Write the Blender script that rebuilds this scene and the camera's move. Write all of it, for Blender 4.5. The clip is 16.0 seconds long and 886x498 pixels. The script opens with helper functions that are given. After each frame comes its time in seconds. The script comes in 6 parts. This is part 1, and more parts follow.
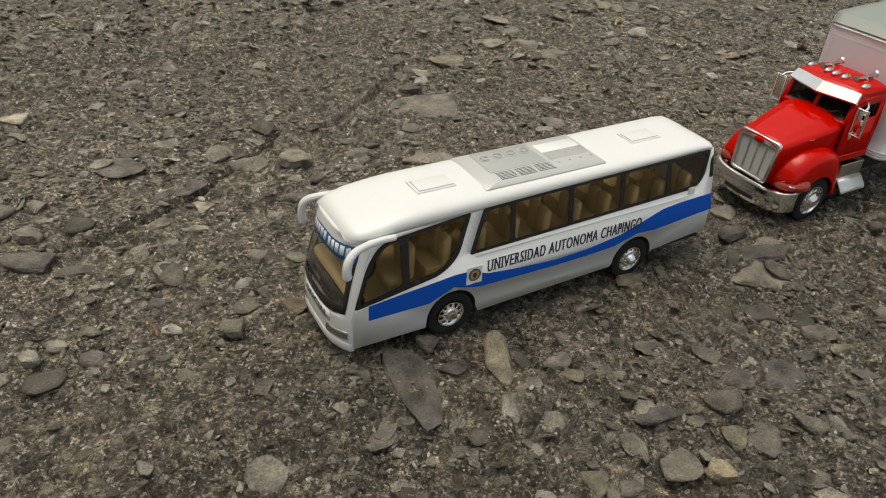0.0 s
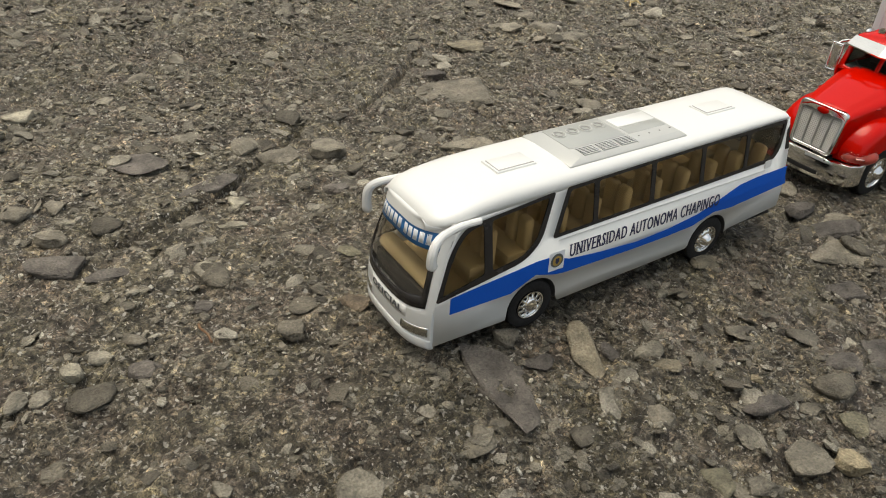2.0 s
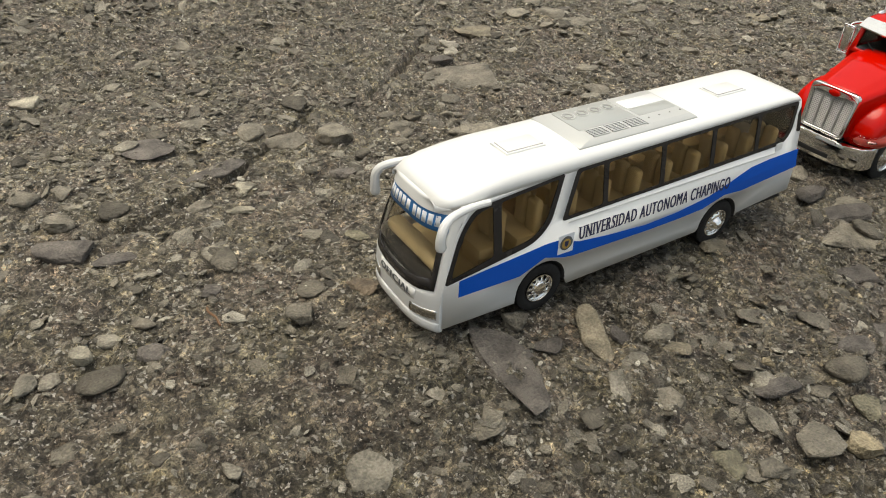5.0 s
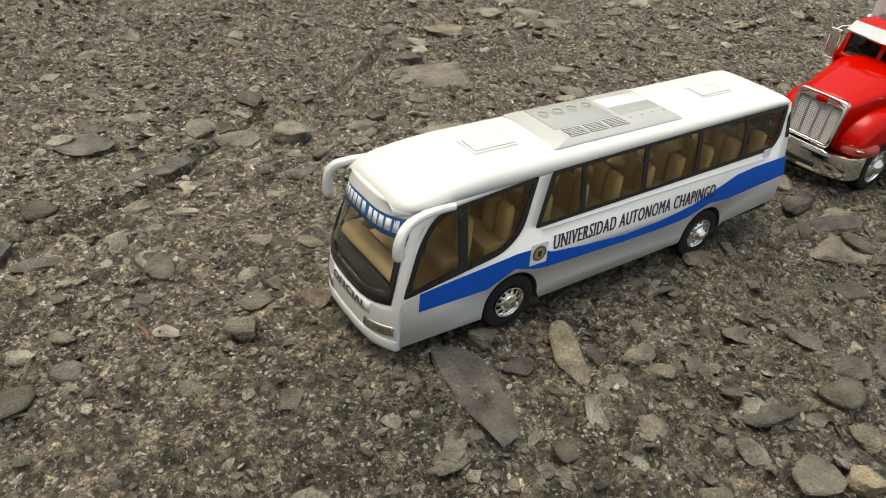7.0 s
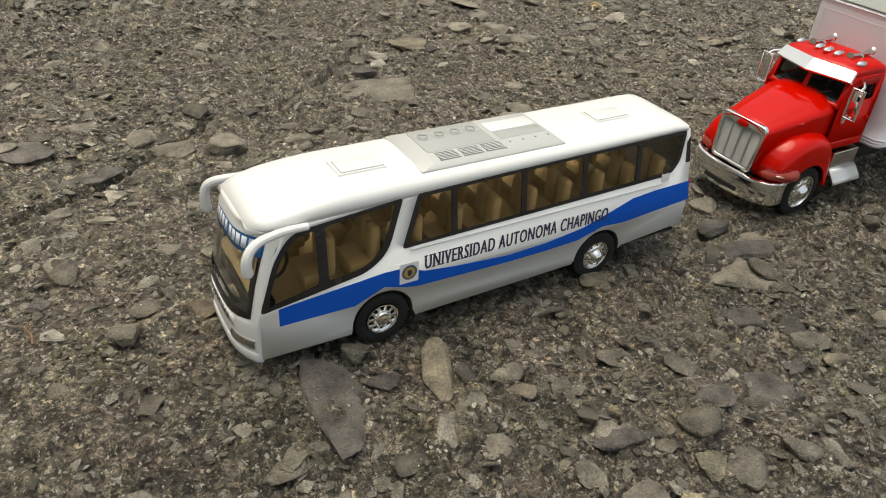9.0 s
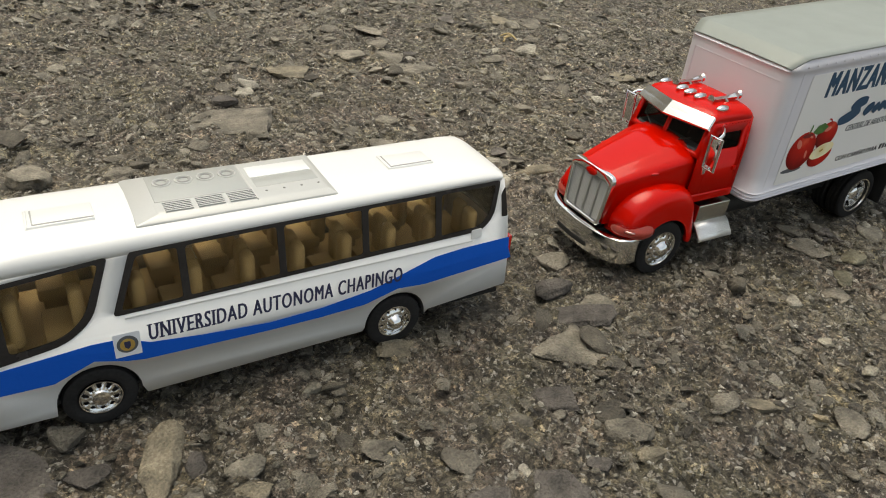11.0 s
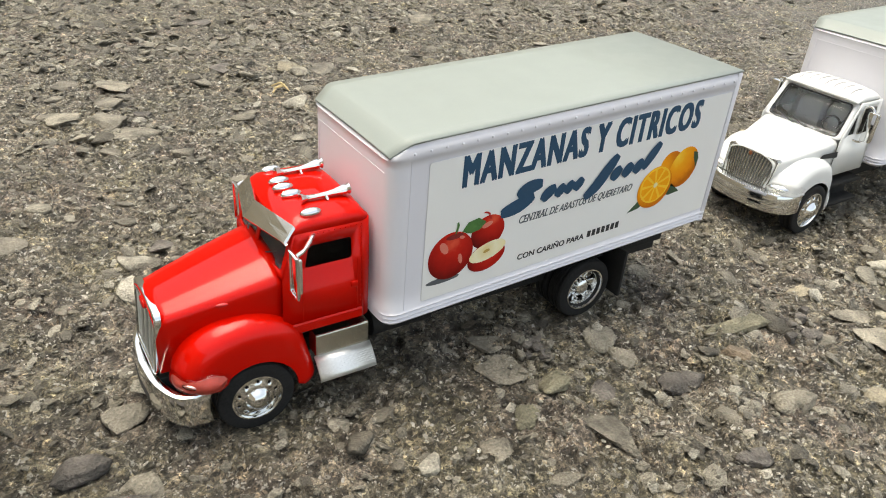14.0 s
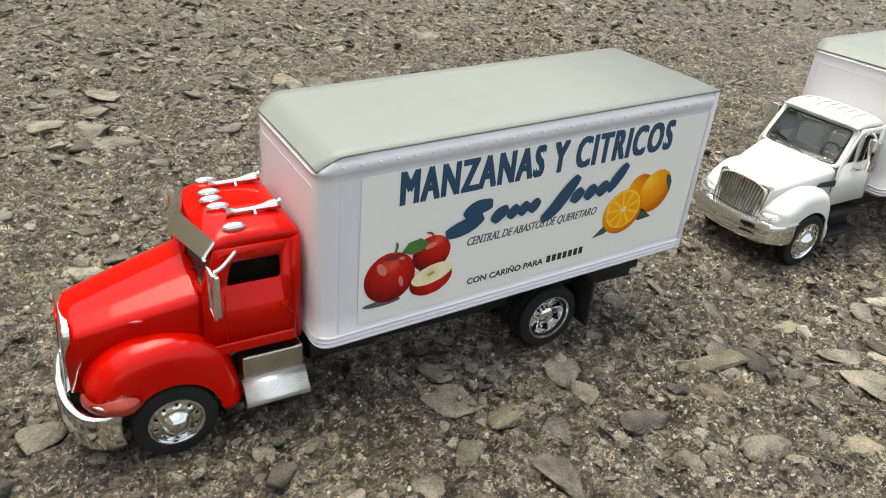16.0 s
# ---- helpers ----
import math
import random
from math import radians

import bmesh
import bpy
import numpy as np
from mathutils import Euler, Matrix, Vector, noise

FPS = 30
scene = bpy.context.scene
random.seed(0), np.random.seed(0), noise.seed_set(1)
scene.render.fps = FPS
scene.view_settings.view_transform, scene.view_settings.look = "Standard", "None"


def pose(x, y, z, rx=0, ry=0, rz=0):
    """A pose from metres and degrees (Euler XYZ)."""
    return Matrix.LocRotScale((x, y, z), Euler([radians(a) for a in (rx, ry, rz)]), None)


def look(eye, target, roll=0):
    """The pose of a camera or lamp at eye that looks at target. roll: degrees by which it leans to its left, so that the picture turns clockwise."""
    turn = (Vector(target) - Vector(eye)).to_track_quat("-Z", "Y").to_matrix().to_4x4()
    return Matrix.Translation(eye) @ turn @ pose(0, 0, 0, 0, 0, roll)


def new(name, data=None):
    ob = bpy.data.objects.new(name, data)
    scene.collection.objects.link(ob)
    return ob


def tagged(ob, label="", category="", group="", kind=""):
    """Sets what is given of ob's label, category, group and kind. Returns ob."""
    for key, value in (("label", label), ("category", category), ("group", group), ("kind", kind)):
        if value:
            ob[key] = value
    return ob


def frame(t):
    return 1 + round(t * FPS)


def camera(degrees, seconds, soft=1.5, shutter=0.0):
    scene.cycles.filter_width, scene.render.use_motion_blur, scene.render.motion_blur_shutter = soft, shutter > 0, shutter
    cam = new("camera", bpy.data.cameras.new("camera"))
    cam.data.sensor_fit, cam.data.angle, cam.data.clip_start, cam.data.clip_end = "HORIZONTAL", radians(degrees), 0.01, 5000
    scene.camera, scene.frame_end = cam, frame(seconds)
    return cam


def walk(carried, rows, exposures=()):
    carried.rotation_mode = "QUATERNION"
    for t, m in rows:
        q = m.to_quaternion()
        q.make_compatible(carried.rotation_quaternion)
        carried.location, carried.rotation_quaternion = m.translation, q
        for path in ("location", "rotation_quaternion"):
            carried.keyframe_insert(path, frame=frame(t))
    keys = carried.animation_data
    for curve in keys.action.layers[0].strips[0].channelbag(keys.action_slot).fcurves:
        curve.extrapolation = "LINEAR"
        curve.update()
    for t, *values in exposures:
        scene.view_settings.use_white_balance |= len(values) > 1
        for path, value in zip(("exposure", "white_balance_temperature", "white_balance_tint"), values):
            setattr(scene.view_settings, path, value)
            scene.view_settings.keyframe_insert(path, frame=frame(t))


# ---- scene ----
cam = camera(61.43, 16.0, soft=1.0)
PATH = [
    (0, (-0.10591, -0.16374, 0.16955), (-0.01958, -0.02327, 0.05635), 4.25),
    (0.5, (-0.10959, -0.15214, 0.16338), (-0.01813, -0.01268, 0.05300), 5.86),
    (1, (-0.12821, -0.13658, 0.15096), (-0.03803, 0.00249, 0.03903), 4.81),
    (1.5, (-0.12671, -0.13361, 0.15303), (-0.03497, 0.00378, 0.04030), 3.23),
    (2, (-0.12520, -0.13522, 0.15202), (-0.03280, 0.00196, 0.03957), 3.42),
    (2.5, (-0.12305, -0.13026, 0.14788), (-0.02890, 0.00479, 0.03431), 3.89),
    (3, (-0.12756, -0.12633, 0.14456), (-0.03499, 0.00863, 0.02959), 3.75),
    (3.5, (-0.12427, -0.12914, 0.14675), (-0.03066, 0.00574, 0.03254), 3.67),
    (3.7, (-0.12761, -0.13176, 0.14882), (-0.03777, 0.00478, 0.03357), 2.99),
    (5.8, (-0.12110, -0.13862, 0.14960), (-0.02922, -0.00215, 0.03587), 3.46),
    (6, (-0.11826, -0.14040, 0.15010), (-0.02610, -0.00414, 0.03636), 3.74),
    (6.5, (-0.12394, -0.13505, 0.14792), (-0.03172, 0.00246, 0.03574), 3.69),
    (7, (-0.11337, -0.12157, 0.13670), (-0.01583, 0.01234, 0.02466), 5.28),
    (7.5, (-0.10029, -0.13288, 0.14116), (-0.00422, 0.00192, 0.02891), 6.18),
    (8, (-0.10217, -0.14641, 0.14740), (-0.01201, -0.00739, 0.03539), 5.17),
    (8.2, (-0.09936, -0.14735, 0.14728), (-0.01033, -0.00831, 0.03440), 5.02),
    (10.3, (-0.04034, -0.15251, 0.14785), (0.04919, -0.01180, 0.03746), 4.82),
    (10.5, (-0.03616, -0.15375, 0.14628), (0.05365, -0.01321, 0.03590), 5.28),
    (11, (-0.00453, -0.15019, 0.14324), (0.08751, -0.00797, 0.03692), 6.57),
    (11.5, (0.02156, -0.15353, 0.14432), (0.11452, -0.01207, 0.03779), 6.09),
    (12, (0.05451, -0.15190, 0.14976), (0.15093, -0.01240, 0.04374), 5.85),
    (12.5, (0.08682, -0.14817, 0.15075), (0.18225, -0.00682, 0.04629), 4.90),
    (13, (0.10676, -0.15027, 0.14731), (0.20270, -0.00935, 0.04274), 4.59),
    (13.5, (0.12095, -0.14800, 0.14684), (0.21789, -0.00673, 0.04366), 4.51),
    (14, (0.13689, -0.14699, 0.14672), (0.23455, -0.00470, 0.04564), 4.94),
    (14.5, (0.15153, -0.14729, 0.14731), (0.24951, -0.00410, 0.04784), 4.95),
    (15, (0.15969, -0.14912, 0.14303), (0.25747, -0.00560, 0.04382), 5.35),
    (15.5, (0.16238, -0.14903, 0.13837), (0.25853, -0.00369, 0.04025), 5.74),
    (16, (0.16290, -0.14937, 0.14260), (0.25489, -0.00064, 0.04557), 5.39),
]
walk(cam, [(t, look(eye, target, roll)) for t, eye, target, roll in PATH], exposures=[(0.0, 0.42, 7250, 4), (3.5, 0.78, 7250, 4), (8.0, 0.76, 7250, 4), (10.5, 0.64, 7250, 4), (12.0, 1.02, 7150, 4), (13.0, 1.37, 7050, 4), (14.0, 1.36, 7050, 4), (14.5, 1.28, 7050, 4), (15.0, 1.22, 7050, 4), (16.0, 1.24, 7050, 4)])

# world, sun, exposure: bright overcast daylight
SUN_EL, SUN_AZ = 78.0, 330.0
world = bpy.data.worlds.new("sky")
scene.world = world
world.use_nodes = True
wn = world.node_tree.nodes
sky = wn.new("ShaderNodeTexSky")
sky.sky_type = "NISHITA"
sky.sun_disc = False
sky.sun_elevation = radians(SUN_EL)
sky.sun_rotation = radians(SUN_AZ)
sky.air_density, sky.dust_density, sky.ozone_density = 1.0, 4.0, 1.0
veil = wn.new("ShaderNodeHueSaturation")
veil.inputs["Saturation"].default_value = 0.6
world.node_tree.links.new(sky.outputs[0], veil.inputs["Color"])
world.node_tree.links.new(veil.outputs[0], wn["Background"].inputs[0])
wn["Background"].inputs[1].default_value = 0.15
sun = new("sun", bpy.data.lights.new("sun", "SUN"))
sun.data.energy, sun.data.angle, sun.data.color = 0.7, radians(40), (1.0, 0.95, 0.88)
# sun_rotation is a compass bearing from +Y, clockwise
SUN_DIR = Vector((math.sin(radians(SUN_AZ)) * math.cos(radians(SUN_EL)), math.cos(radians(SUN_AZ)) * math.cos(radians(SUN_EL)), math.sin(radians(SUN_EL))))
sun.matrix_world = look(SUN_DIR * 3, (0, 0, 0))

# ---- materials ----
def nodes_of(name):
    m = bpy.data.materials.new(name)
    m.use_nodes = True
    return m, m.node_tree.nodes, m.node_tree.links, m.node_tree.nodes["Principled BSDF"]


def paint(name, colour, rough=0.35, metal=0.0, coat=0.0, vary=0.06, scale=90, bump=0.0, fine=1500, dust=0.0, ior=1.5):
    """A surface with two scales of variation in tone and gloss, fine relief and, if wanted, a film of dust."""
    m, n, l, b = nodes_of(name)
    co = n.new("ShaderNodeTexCoord")
    big, small = n.new("ShaderNodeTexNoise"), n.new("ShaderNodeTexNoise")
    big.inputs["Scale"].default_value, small.inputs["Scale"].default_value = scale, fine
    big.inputs["Detail"].default_value = small.inputs["Detail"].default_value = 4
    for t in (big, small):
        l.new(co.outputs["Object"], t.inputs["Vector"])
    mix = n.new("ShaderNodeMix")
    mix.data_type = "RGBA"
    dark = [c * (1 - 2.2 * vary) for c in colour]
    light = [min(1, c * (1 + vary) + 0.15 * vary) for c in colour]
    mix.inputs["A"].default_value, mix.inputs["B"].default_value = (*dark, 1), (*light, 1)
    half = n.new("ShaderNodeMath")
    half.operation = "MULTIPLY_ADD"
    half.inputs[1].default_value = 0.45
    l.new(small.outputs["Fac"], half.inputs[0])
    add = n.new("ShaderNodeMath")
    add.operation = "MULTIPLY"
    add.inputs[1].default_value = 0.55
    l.new(big.outputs["Fac"], add.inputs[0])
    l.new(add.outputs[0], half.inputs[2])
    l.new(half.outputs[0], mix.inputs["Factor"])
    colour_out = mix.outputs["Result"]
    if dust:
        specks = n.new("ShaderNodeTexNoise")
        specks.inputs["Scale"].default_value, specks.inputs["Detail"].default_value = 260, 6
        l.new(co.outputs["Object"], specks.inputs["Vector"])
        ramp = n.new("ShaderNodeValToRGB")
        ramp.color_ramp.elements[0].position, ramp.color_ramp.elements[1].position = 0.52, 0.75
        ramp.color_ramp.elements[1].color = (dust, dust, dust, 1)
        l.new(specks.outputs["Fac"], ramp.inputs[0])
        film = n.new("ShaderNodeMix")
        film.data_type = "RGBA"
        film.inputs["B"].default_value = (0.3, 0.27, 0.22, 1)
        l.new(ramp.outputs[0], film.inputs["Factor"])
        l.new(colour_out, film.inputs["A"])
        colour_out = film.outputs["Result"]
    l.new(colour_out, b.inputs["Base Color"])
    r = n.new("ShaderNodeMapRange")
    r.inputs["To Min"].default_value, r.inputs["To Max"].default_value = max(0.02, rough * 0.75), min(1, rough * 1.3)
    l.new(big.outputs["Fac"], r.inputs["Value"])
    l.new(r.outputs[0], b.inputs["Roughness"])
    b.inputs["Metallic"].default_value, b.inputs["IOR"].default_value = metal, ior
    b.inputs["Coat Weight"].default_value, b.inputs["Coat Roughness"].default_value = coat, 0.025
    if bump:
        bp = n.new("ShaderNodeBump")
        bp.inputs["Strength"].default_value, bp.inputs["Distance"].default_value = bump, 0.0002
        l.new(small.outputs["Fac"], bp.inputs["Height"])
        l.new(bp.outputs[0], b.inputs["Normal"])
    return m


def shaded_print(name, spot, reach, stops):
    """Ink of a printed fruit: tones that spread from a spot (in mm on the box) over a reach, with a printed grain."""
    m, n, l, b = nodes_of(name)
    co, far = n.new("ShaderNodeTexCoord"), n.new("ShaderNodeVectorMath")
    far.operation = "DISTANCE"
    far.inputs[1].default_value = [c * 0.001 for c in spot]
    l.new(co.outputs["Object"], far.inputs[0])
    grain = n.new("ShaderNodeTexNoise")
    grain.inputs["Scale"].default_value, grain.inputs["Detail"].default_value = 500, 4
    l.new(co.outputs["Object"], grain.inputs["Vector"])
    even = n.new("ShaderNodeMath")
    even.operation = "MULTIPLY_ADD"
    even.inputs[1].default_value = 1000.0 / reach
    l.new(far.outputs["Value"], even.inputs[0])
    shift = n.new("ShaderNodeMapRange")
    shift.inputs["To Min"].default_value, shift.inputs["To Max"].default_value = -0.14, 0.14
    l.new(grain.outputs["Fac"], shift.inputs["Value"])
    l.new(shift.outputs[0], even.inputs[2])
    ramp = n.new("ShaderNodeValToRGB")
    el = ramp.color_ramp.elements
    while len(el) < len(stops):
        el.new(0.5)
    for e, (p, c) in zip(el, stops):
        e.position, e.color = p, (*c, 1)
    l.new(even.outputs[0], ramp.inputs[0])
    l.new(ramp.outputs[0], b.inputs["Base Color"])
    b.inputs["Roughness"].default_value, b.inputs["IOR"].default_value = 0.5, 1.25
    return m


def glass(name, colour, rough=0.03, ior=1.3):
    m, n, l, b = nodes_of(name)
    b.inputs["Base Color"].default_value = (*colour, 1)
    b.inputs["Transmission Weight"].default_value = 1.0
    b.inputs["IOR"].default_value = ior
    noise_t = n.new("ShaderNodeTexNoise")
    noise_t.inputs["Scale"].default_value = 200
    r = n.new("ShaderNodeMapRange")
    r.inputs["To Min"].default_value, r.inputs["To Max"].default_value = rough * 0.6, rough * 1.6
    l.new(noise_t.outputs["Fac"], r.inputs["Value"])
    l.new(r.outputs[0], b.inputs["Roughness"])
    return m


def dark_patch(n, l, place):
    """A broad patch of darker asphalt with a ragged edge: a tone from 0.72 to 1."""
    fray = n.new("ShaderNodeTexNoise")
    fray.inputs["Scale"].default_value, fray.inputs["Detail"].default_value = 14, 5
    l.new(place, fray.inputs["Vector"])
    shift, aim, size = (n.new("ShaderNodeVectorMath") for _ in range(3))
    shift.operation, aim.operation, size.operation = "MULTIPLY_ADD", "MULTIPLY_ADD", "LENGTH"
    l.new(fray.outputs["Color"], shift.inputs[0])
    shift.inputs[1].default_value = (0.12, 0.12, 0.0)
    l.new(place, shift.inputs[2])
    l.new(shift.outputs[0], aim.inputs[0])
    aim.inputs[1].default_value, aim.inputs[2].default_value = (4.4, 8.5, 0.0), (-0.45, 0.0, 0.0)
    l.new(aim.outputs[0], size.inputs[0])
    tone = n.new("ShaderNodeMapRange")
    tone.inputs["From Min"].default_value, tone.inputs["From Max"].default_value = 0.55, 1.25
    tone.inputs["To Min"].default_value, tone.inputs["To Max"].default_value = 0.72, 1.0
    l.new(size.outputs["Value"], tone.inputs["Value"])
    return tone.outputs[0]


def rock(name, stops, grain=1400, per="island", rough=0.8, crisp=0.3):
    """Stone with a tone of its own for each piece, mottling, grain, pale specks and relief."""
    m, n, l, b = nodes_of(name)
    co = n.new("ShaderNodeTexCoord")
    geo = n.new("ShaderNodeNewGeometry" if per == "island" else "ShaderNodeObjectInfo")
    rnd = geo.outputs["Random Per Island" if per == "island" else "Random"]
    ramp = n.new("ShaderNodeValToRGB")
    el = ramp.color_ramp.elements
    while len(el) < len(stops):
        el.new(0.5)
    for e, (p, c) in zip(el, stops):
        e.position, e.color = p, (*c, 1)
    l.new(rnd, ramp.inputs[0])
    mott, fine, speck = n.new("ShaderNodeTexNoise"), n.new("ShaderNodeTexNoise"), n.new("ShaderNodeTexVoronoi")
    mott.inputs["Scale"].default_value, mott.inputs["Detail"].default_value = 150, 7
    fine.inputs["Scale"].default_value, fine.inputs["Detail"].default_value = grain, 6
    speck.inputs["Scale"].default_value = 1900
    geo2 = n.new("ShaderNodeNewGeometry")
    for t in (mott, fine, speck):
        l.new(geo2.outputs["Position"], t.inputs["Vector"])
    tone = n.new("ShaderNodeMapRange")
    tone.inputs["From Min"].default_value, tone.inputs["From Max"].default_value = 0.3, 0.7
    tone.inputs["To Min"].default_value, tone.inputs["To Max"].default_value = 0.5, 1.42
    l.new(mott.outputs["Fac"], tone.inputs["Value"])
    tone2 = n.new("ShaderNodeMapRange")
    tone2.inputs["From Min"].default_value, tone2.inputs["From Max"].default_value = 0.3, 0.7
    tone2.inputs["To Min"].default_value, tone2.inputs["To Max"].default_value = 1 - crisp, 1 + crisp
    l.new(fine.outputs["Fac"], tone2.inputs["Value"])
    mul = n.new("ShaderNodeMath")
    mul.operation = "MULTIPLY"
    l.new(tone.outputs[0], mul.inputs[0])
    l.new(tone2.outputs[0], mul.inputs[1])
    sc = n.new("ShaderNodeVectorMath")
    sc.operation = "SCALE"
    l.new(ramp.outputs[0], sc.inputs[0])
    patched = n.new("ShaderNodeMath")
    patched.operation = "MULTIPLY"
    l.new(mul.outputs[0], patched.inputs[0])
    l.new(dark_patch(n, l, geo2.outputs["Position"]), patched.inputs[1])
    l.new(patched.outputs[0], sc.inputs["Scale"])
    l.new(sc.outputs[0], b.inputs["Base Color"])
    b.inputs["Roughness"].default_value = rough
    bp = n.new("ShaderNodeBump")
    bp.inputs["Strength"].default_value, bp.inputs["Distance"].default_value = 1.0, 0.001
    relief = n.new("ShaderNodeMath")
    relief.operation = "MULTIPLY_ADD"
    relief.inputs[1].default_value = 2.6
    l.new(mott.outputs["Fac"], relief.inputs[0])
    l.new(fine.outputs["Fac"], relief.inputs[2])
    l.new(relief.outputs[0], bp.inputs["Height"])
    l.new(bp.outputs[0], b.inputs["Normal"])
    return m


GREYS = [(0.0, (0.08, 0.07, 0.053)), (0.3, (0.165, 0.146, 0.112)), (0.6, (0.23, 0.207, 0.161)), (0.84, (0.31, 0.285, 0.225)), (0.93, (0.46, 0.43, 0.356)), (1.0, (0.66, 0.63, 0.54))]
M_CHIPS = rock("gravel_chips", GREYS, 2200, rough=0.38, crisp=0.5)
DULL = GREYS[:3] + [(0.85, (0.26, 0.236, 0.185)), (1.0, (0.4, 0.37, 0.3))]
M_GRAVEL = rock("dull_gravel", DULL, 2200, rough=0.4, crisp=0.5)
M_STONE = {
    "grey": rock("grey_stone", [(0, (0.168, 0.150, 0.118)), (1, (0.268, 0.239, 0.184))], per="object"),
    "slate": rock("slate_stone", [(0, (0.100, 0.088, 0.076)), (1, (0.161, 0.142, 0.122))], per="object"),
    "pale": rock("pale_stone", [(0, (0.306, 0.278, 0.211)), (1, (0.413, 0.376, 0.289))], per="object"),
    "tan": rock("tan_stone", [(0, (0.216, 0.187, 0.132)), (1, (0.296, 0.255, 0.180))], per="object"),
    "olive": rock("olive_stone", [(0, (0.160, 0.147, 0.097)), (1, (0.236, 0.214, 0.148))], per="object"),
    "rust": rock("rusty_stone", [(0, (0.192, 0.147, 0.102)), (1, (0.252, 0.200, 0.141))], per="object"),
    "yellow": rock("yellow_stone", [(0, (0.343, 0.282, 0.178)), (1, (0.404, 0.338, 0.218))], per="object"),
    "mixed": rock("mixed_stone", DULL, per="object"),
}


def asphalt():
    """Worn asphalt: broken angular grains of two sizes in a dark brown binder, crevice shade painted between."""
    m, n, l, b = nodes_of("worn_asphalt")
    geo = n.new("ShaderNodeNewGeometry")

    def put(socket, v):
        if isinstance(v, (int, float, tuple)):
            socket.default_value = v
        else:
            l.new(v, socket)

    def tex(kind, scale, source, detail=0.0, rough=0.6):
        t = n.new(kind)
        t.inputs["Scale"].default_value = scale
        t.inputs["Detail"].default_value = detail
        t.inputs["Roughness"].default_value = rough
        l.new(source, t.inputs["Vector"])
        return t

    def ramp(source, *stops):
        r = n.new("ShaderNodeValToRGB")
        el = r.color_ramp.elements
        while len(el) < len(stops):
            el.new(0.5)
        for e, (p, c) in zip(el, stops):
            e.position, e.color = p, (*(c if isinstance(c, tuple) else (c, c, c)), 1)
        l.new(source, r.inputs[0])
        return r.outputs[0]

    def vec(op, *v):
        x = n.new("ShaderNodeVectorMath")
        x.operation = op
        for k, w in enumerate(v):
            put(x.inputs[k] if op != "SCALE" or k == 0 else x.inputs["Scale"], w)
        return x.outputs["Value"] if op == "DOT_PRODUCT" else x.outputs[0]

    def sums(op, a, c, d=0.0):
        x = n.new("ShaderNodeMath")
        x.operation = op
        for k, w in enumerate((a, c, d)):
            put(x.inputs[k], w)
        return x.outputs[0]

    def times(a, c, fac=1.0):
        x = n.new("ShaderNodeMix")
        x.data_type, x.blend_type = "RGBA", "MULTIPLY"
        x.inputs["Factor"].default_value = fac
        l.new(a, x.inputs["A"])
        l.new(c, x.inputs["B"])
        return x.outputs["Result"]

    place = geo.outputs["Position"]
    bend = tex("ShaderNodeTexNoise", 420, place, 4, 0.65)
    bent = vec("ADD", place, vec("SCALE", vec("SUBTRACT", bend.outputs["Color"], (0.5, 0.5, 0.5)), 0.0042))
    big, mid, fine = tex("ShaderNodeTexNoise", 20, place, 4), tex("ShaderNodeTexNoise", 150, place, 6, 0.66), tex("ShaderNodeTexNoise", 1900, place, 5, 0.7)
    base = ramp(mid.outputs["Fac"], (0.32, (0.125, 0.107, 0.079)), (0.45, (0.232, 0.199, 0.147)), (0.57, (0.335, 0.293, 0.22)), (0.72, (0.43, 0.384, 0.298)))
    base = times(base, ramp(big.outputs["Fac"], (0.3, (0.76, 0.74, 0.7)), (0.5, (1.0, 1.0, 1.0)), (0.7, (1.2, 1.18, 1.12))))
    hue = tex("ShaderNodeTexNoise", 34, place, 3)
    base = times(base, ramp(hue.outputs["Fac"], (0.36, (1.0, 1.015, 0.92)), (0.5, (1.0, 1.0, 1.0)), (0.62, (1.04, 0.98, 1.03))))
    height = sums("MULTIPLY", mid.outputs["Fac"], 0.0042)
    for scale, tilt, step, dark, pale in ((95, 0.35, 0.0012, 0.74, 1.3), (270, 0.75, 0.0010, 0.7, 1.5), (700, 0.85, 0.0006, 0.42, 2.4)):
        cell = tex("ShaderNodeTexVoronoi", scale, bent)
        sep = n.new("ShaderNodeSeparateColor")
        l.new(cell.outputs["Color"], sep.inputs[0])
        base = times(base, ramp(sep.outputs[1], (0.0, dark), (0.6, 1.0), (0.88, 1.2), (1.0, (pale, pale * 0.98, pale * 0.92))))
        # grains darken towards their rims: crevice shade painted into the colour
        if scale > 100:
            base = times(base, ramp(cell.outputs["Distance"], (0.35, 1.0), (0.8, 0.55)))
        lean = vec("DOT_PRODUCT", vec("SUBTRACT", bent, cell.outputs["Position"]), vec("SUBTRACT", cell.outputs["Color"], (0.5, 0.5, 0.5)))
        height = sums("ADD", height, sums("MULTIPLY_ADD", sep.outputs[0], step, sums("MULTIPLY", lean, tilt)))
    base = times(base, ramp(fine.outputs["Fac"], (0.3, 0.22), (0.5, 1.0), (0.7, (2.0, 1.97, 1.92))))
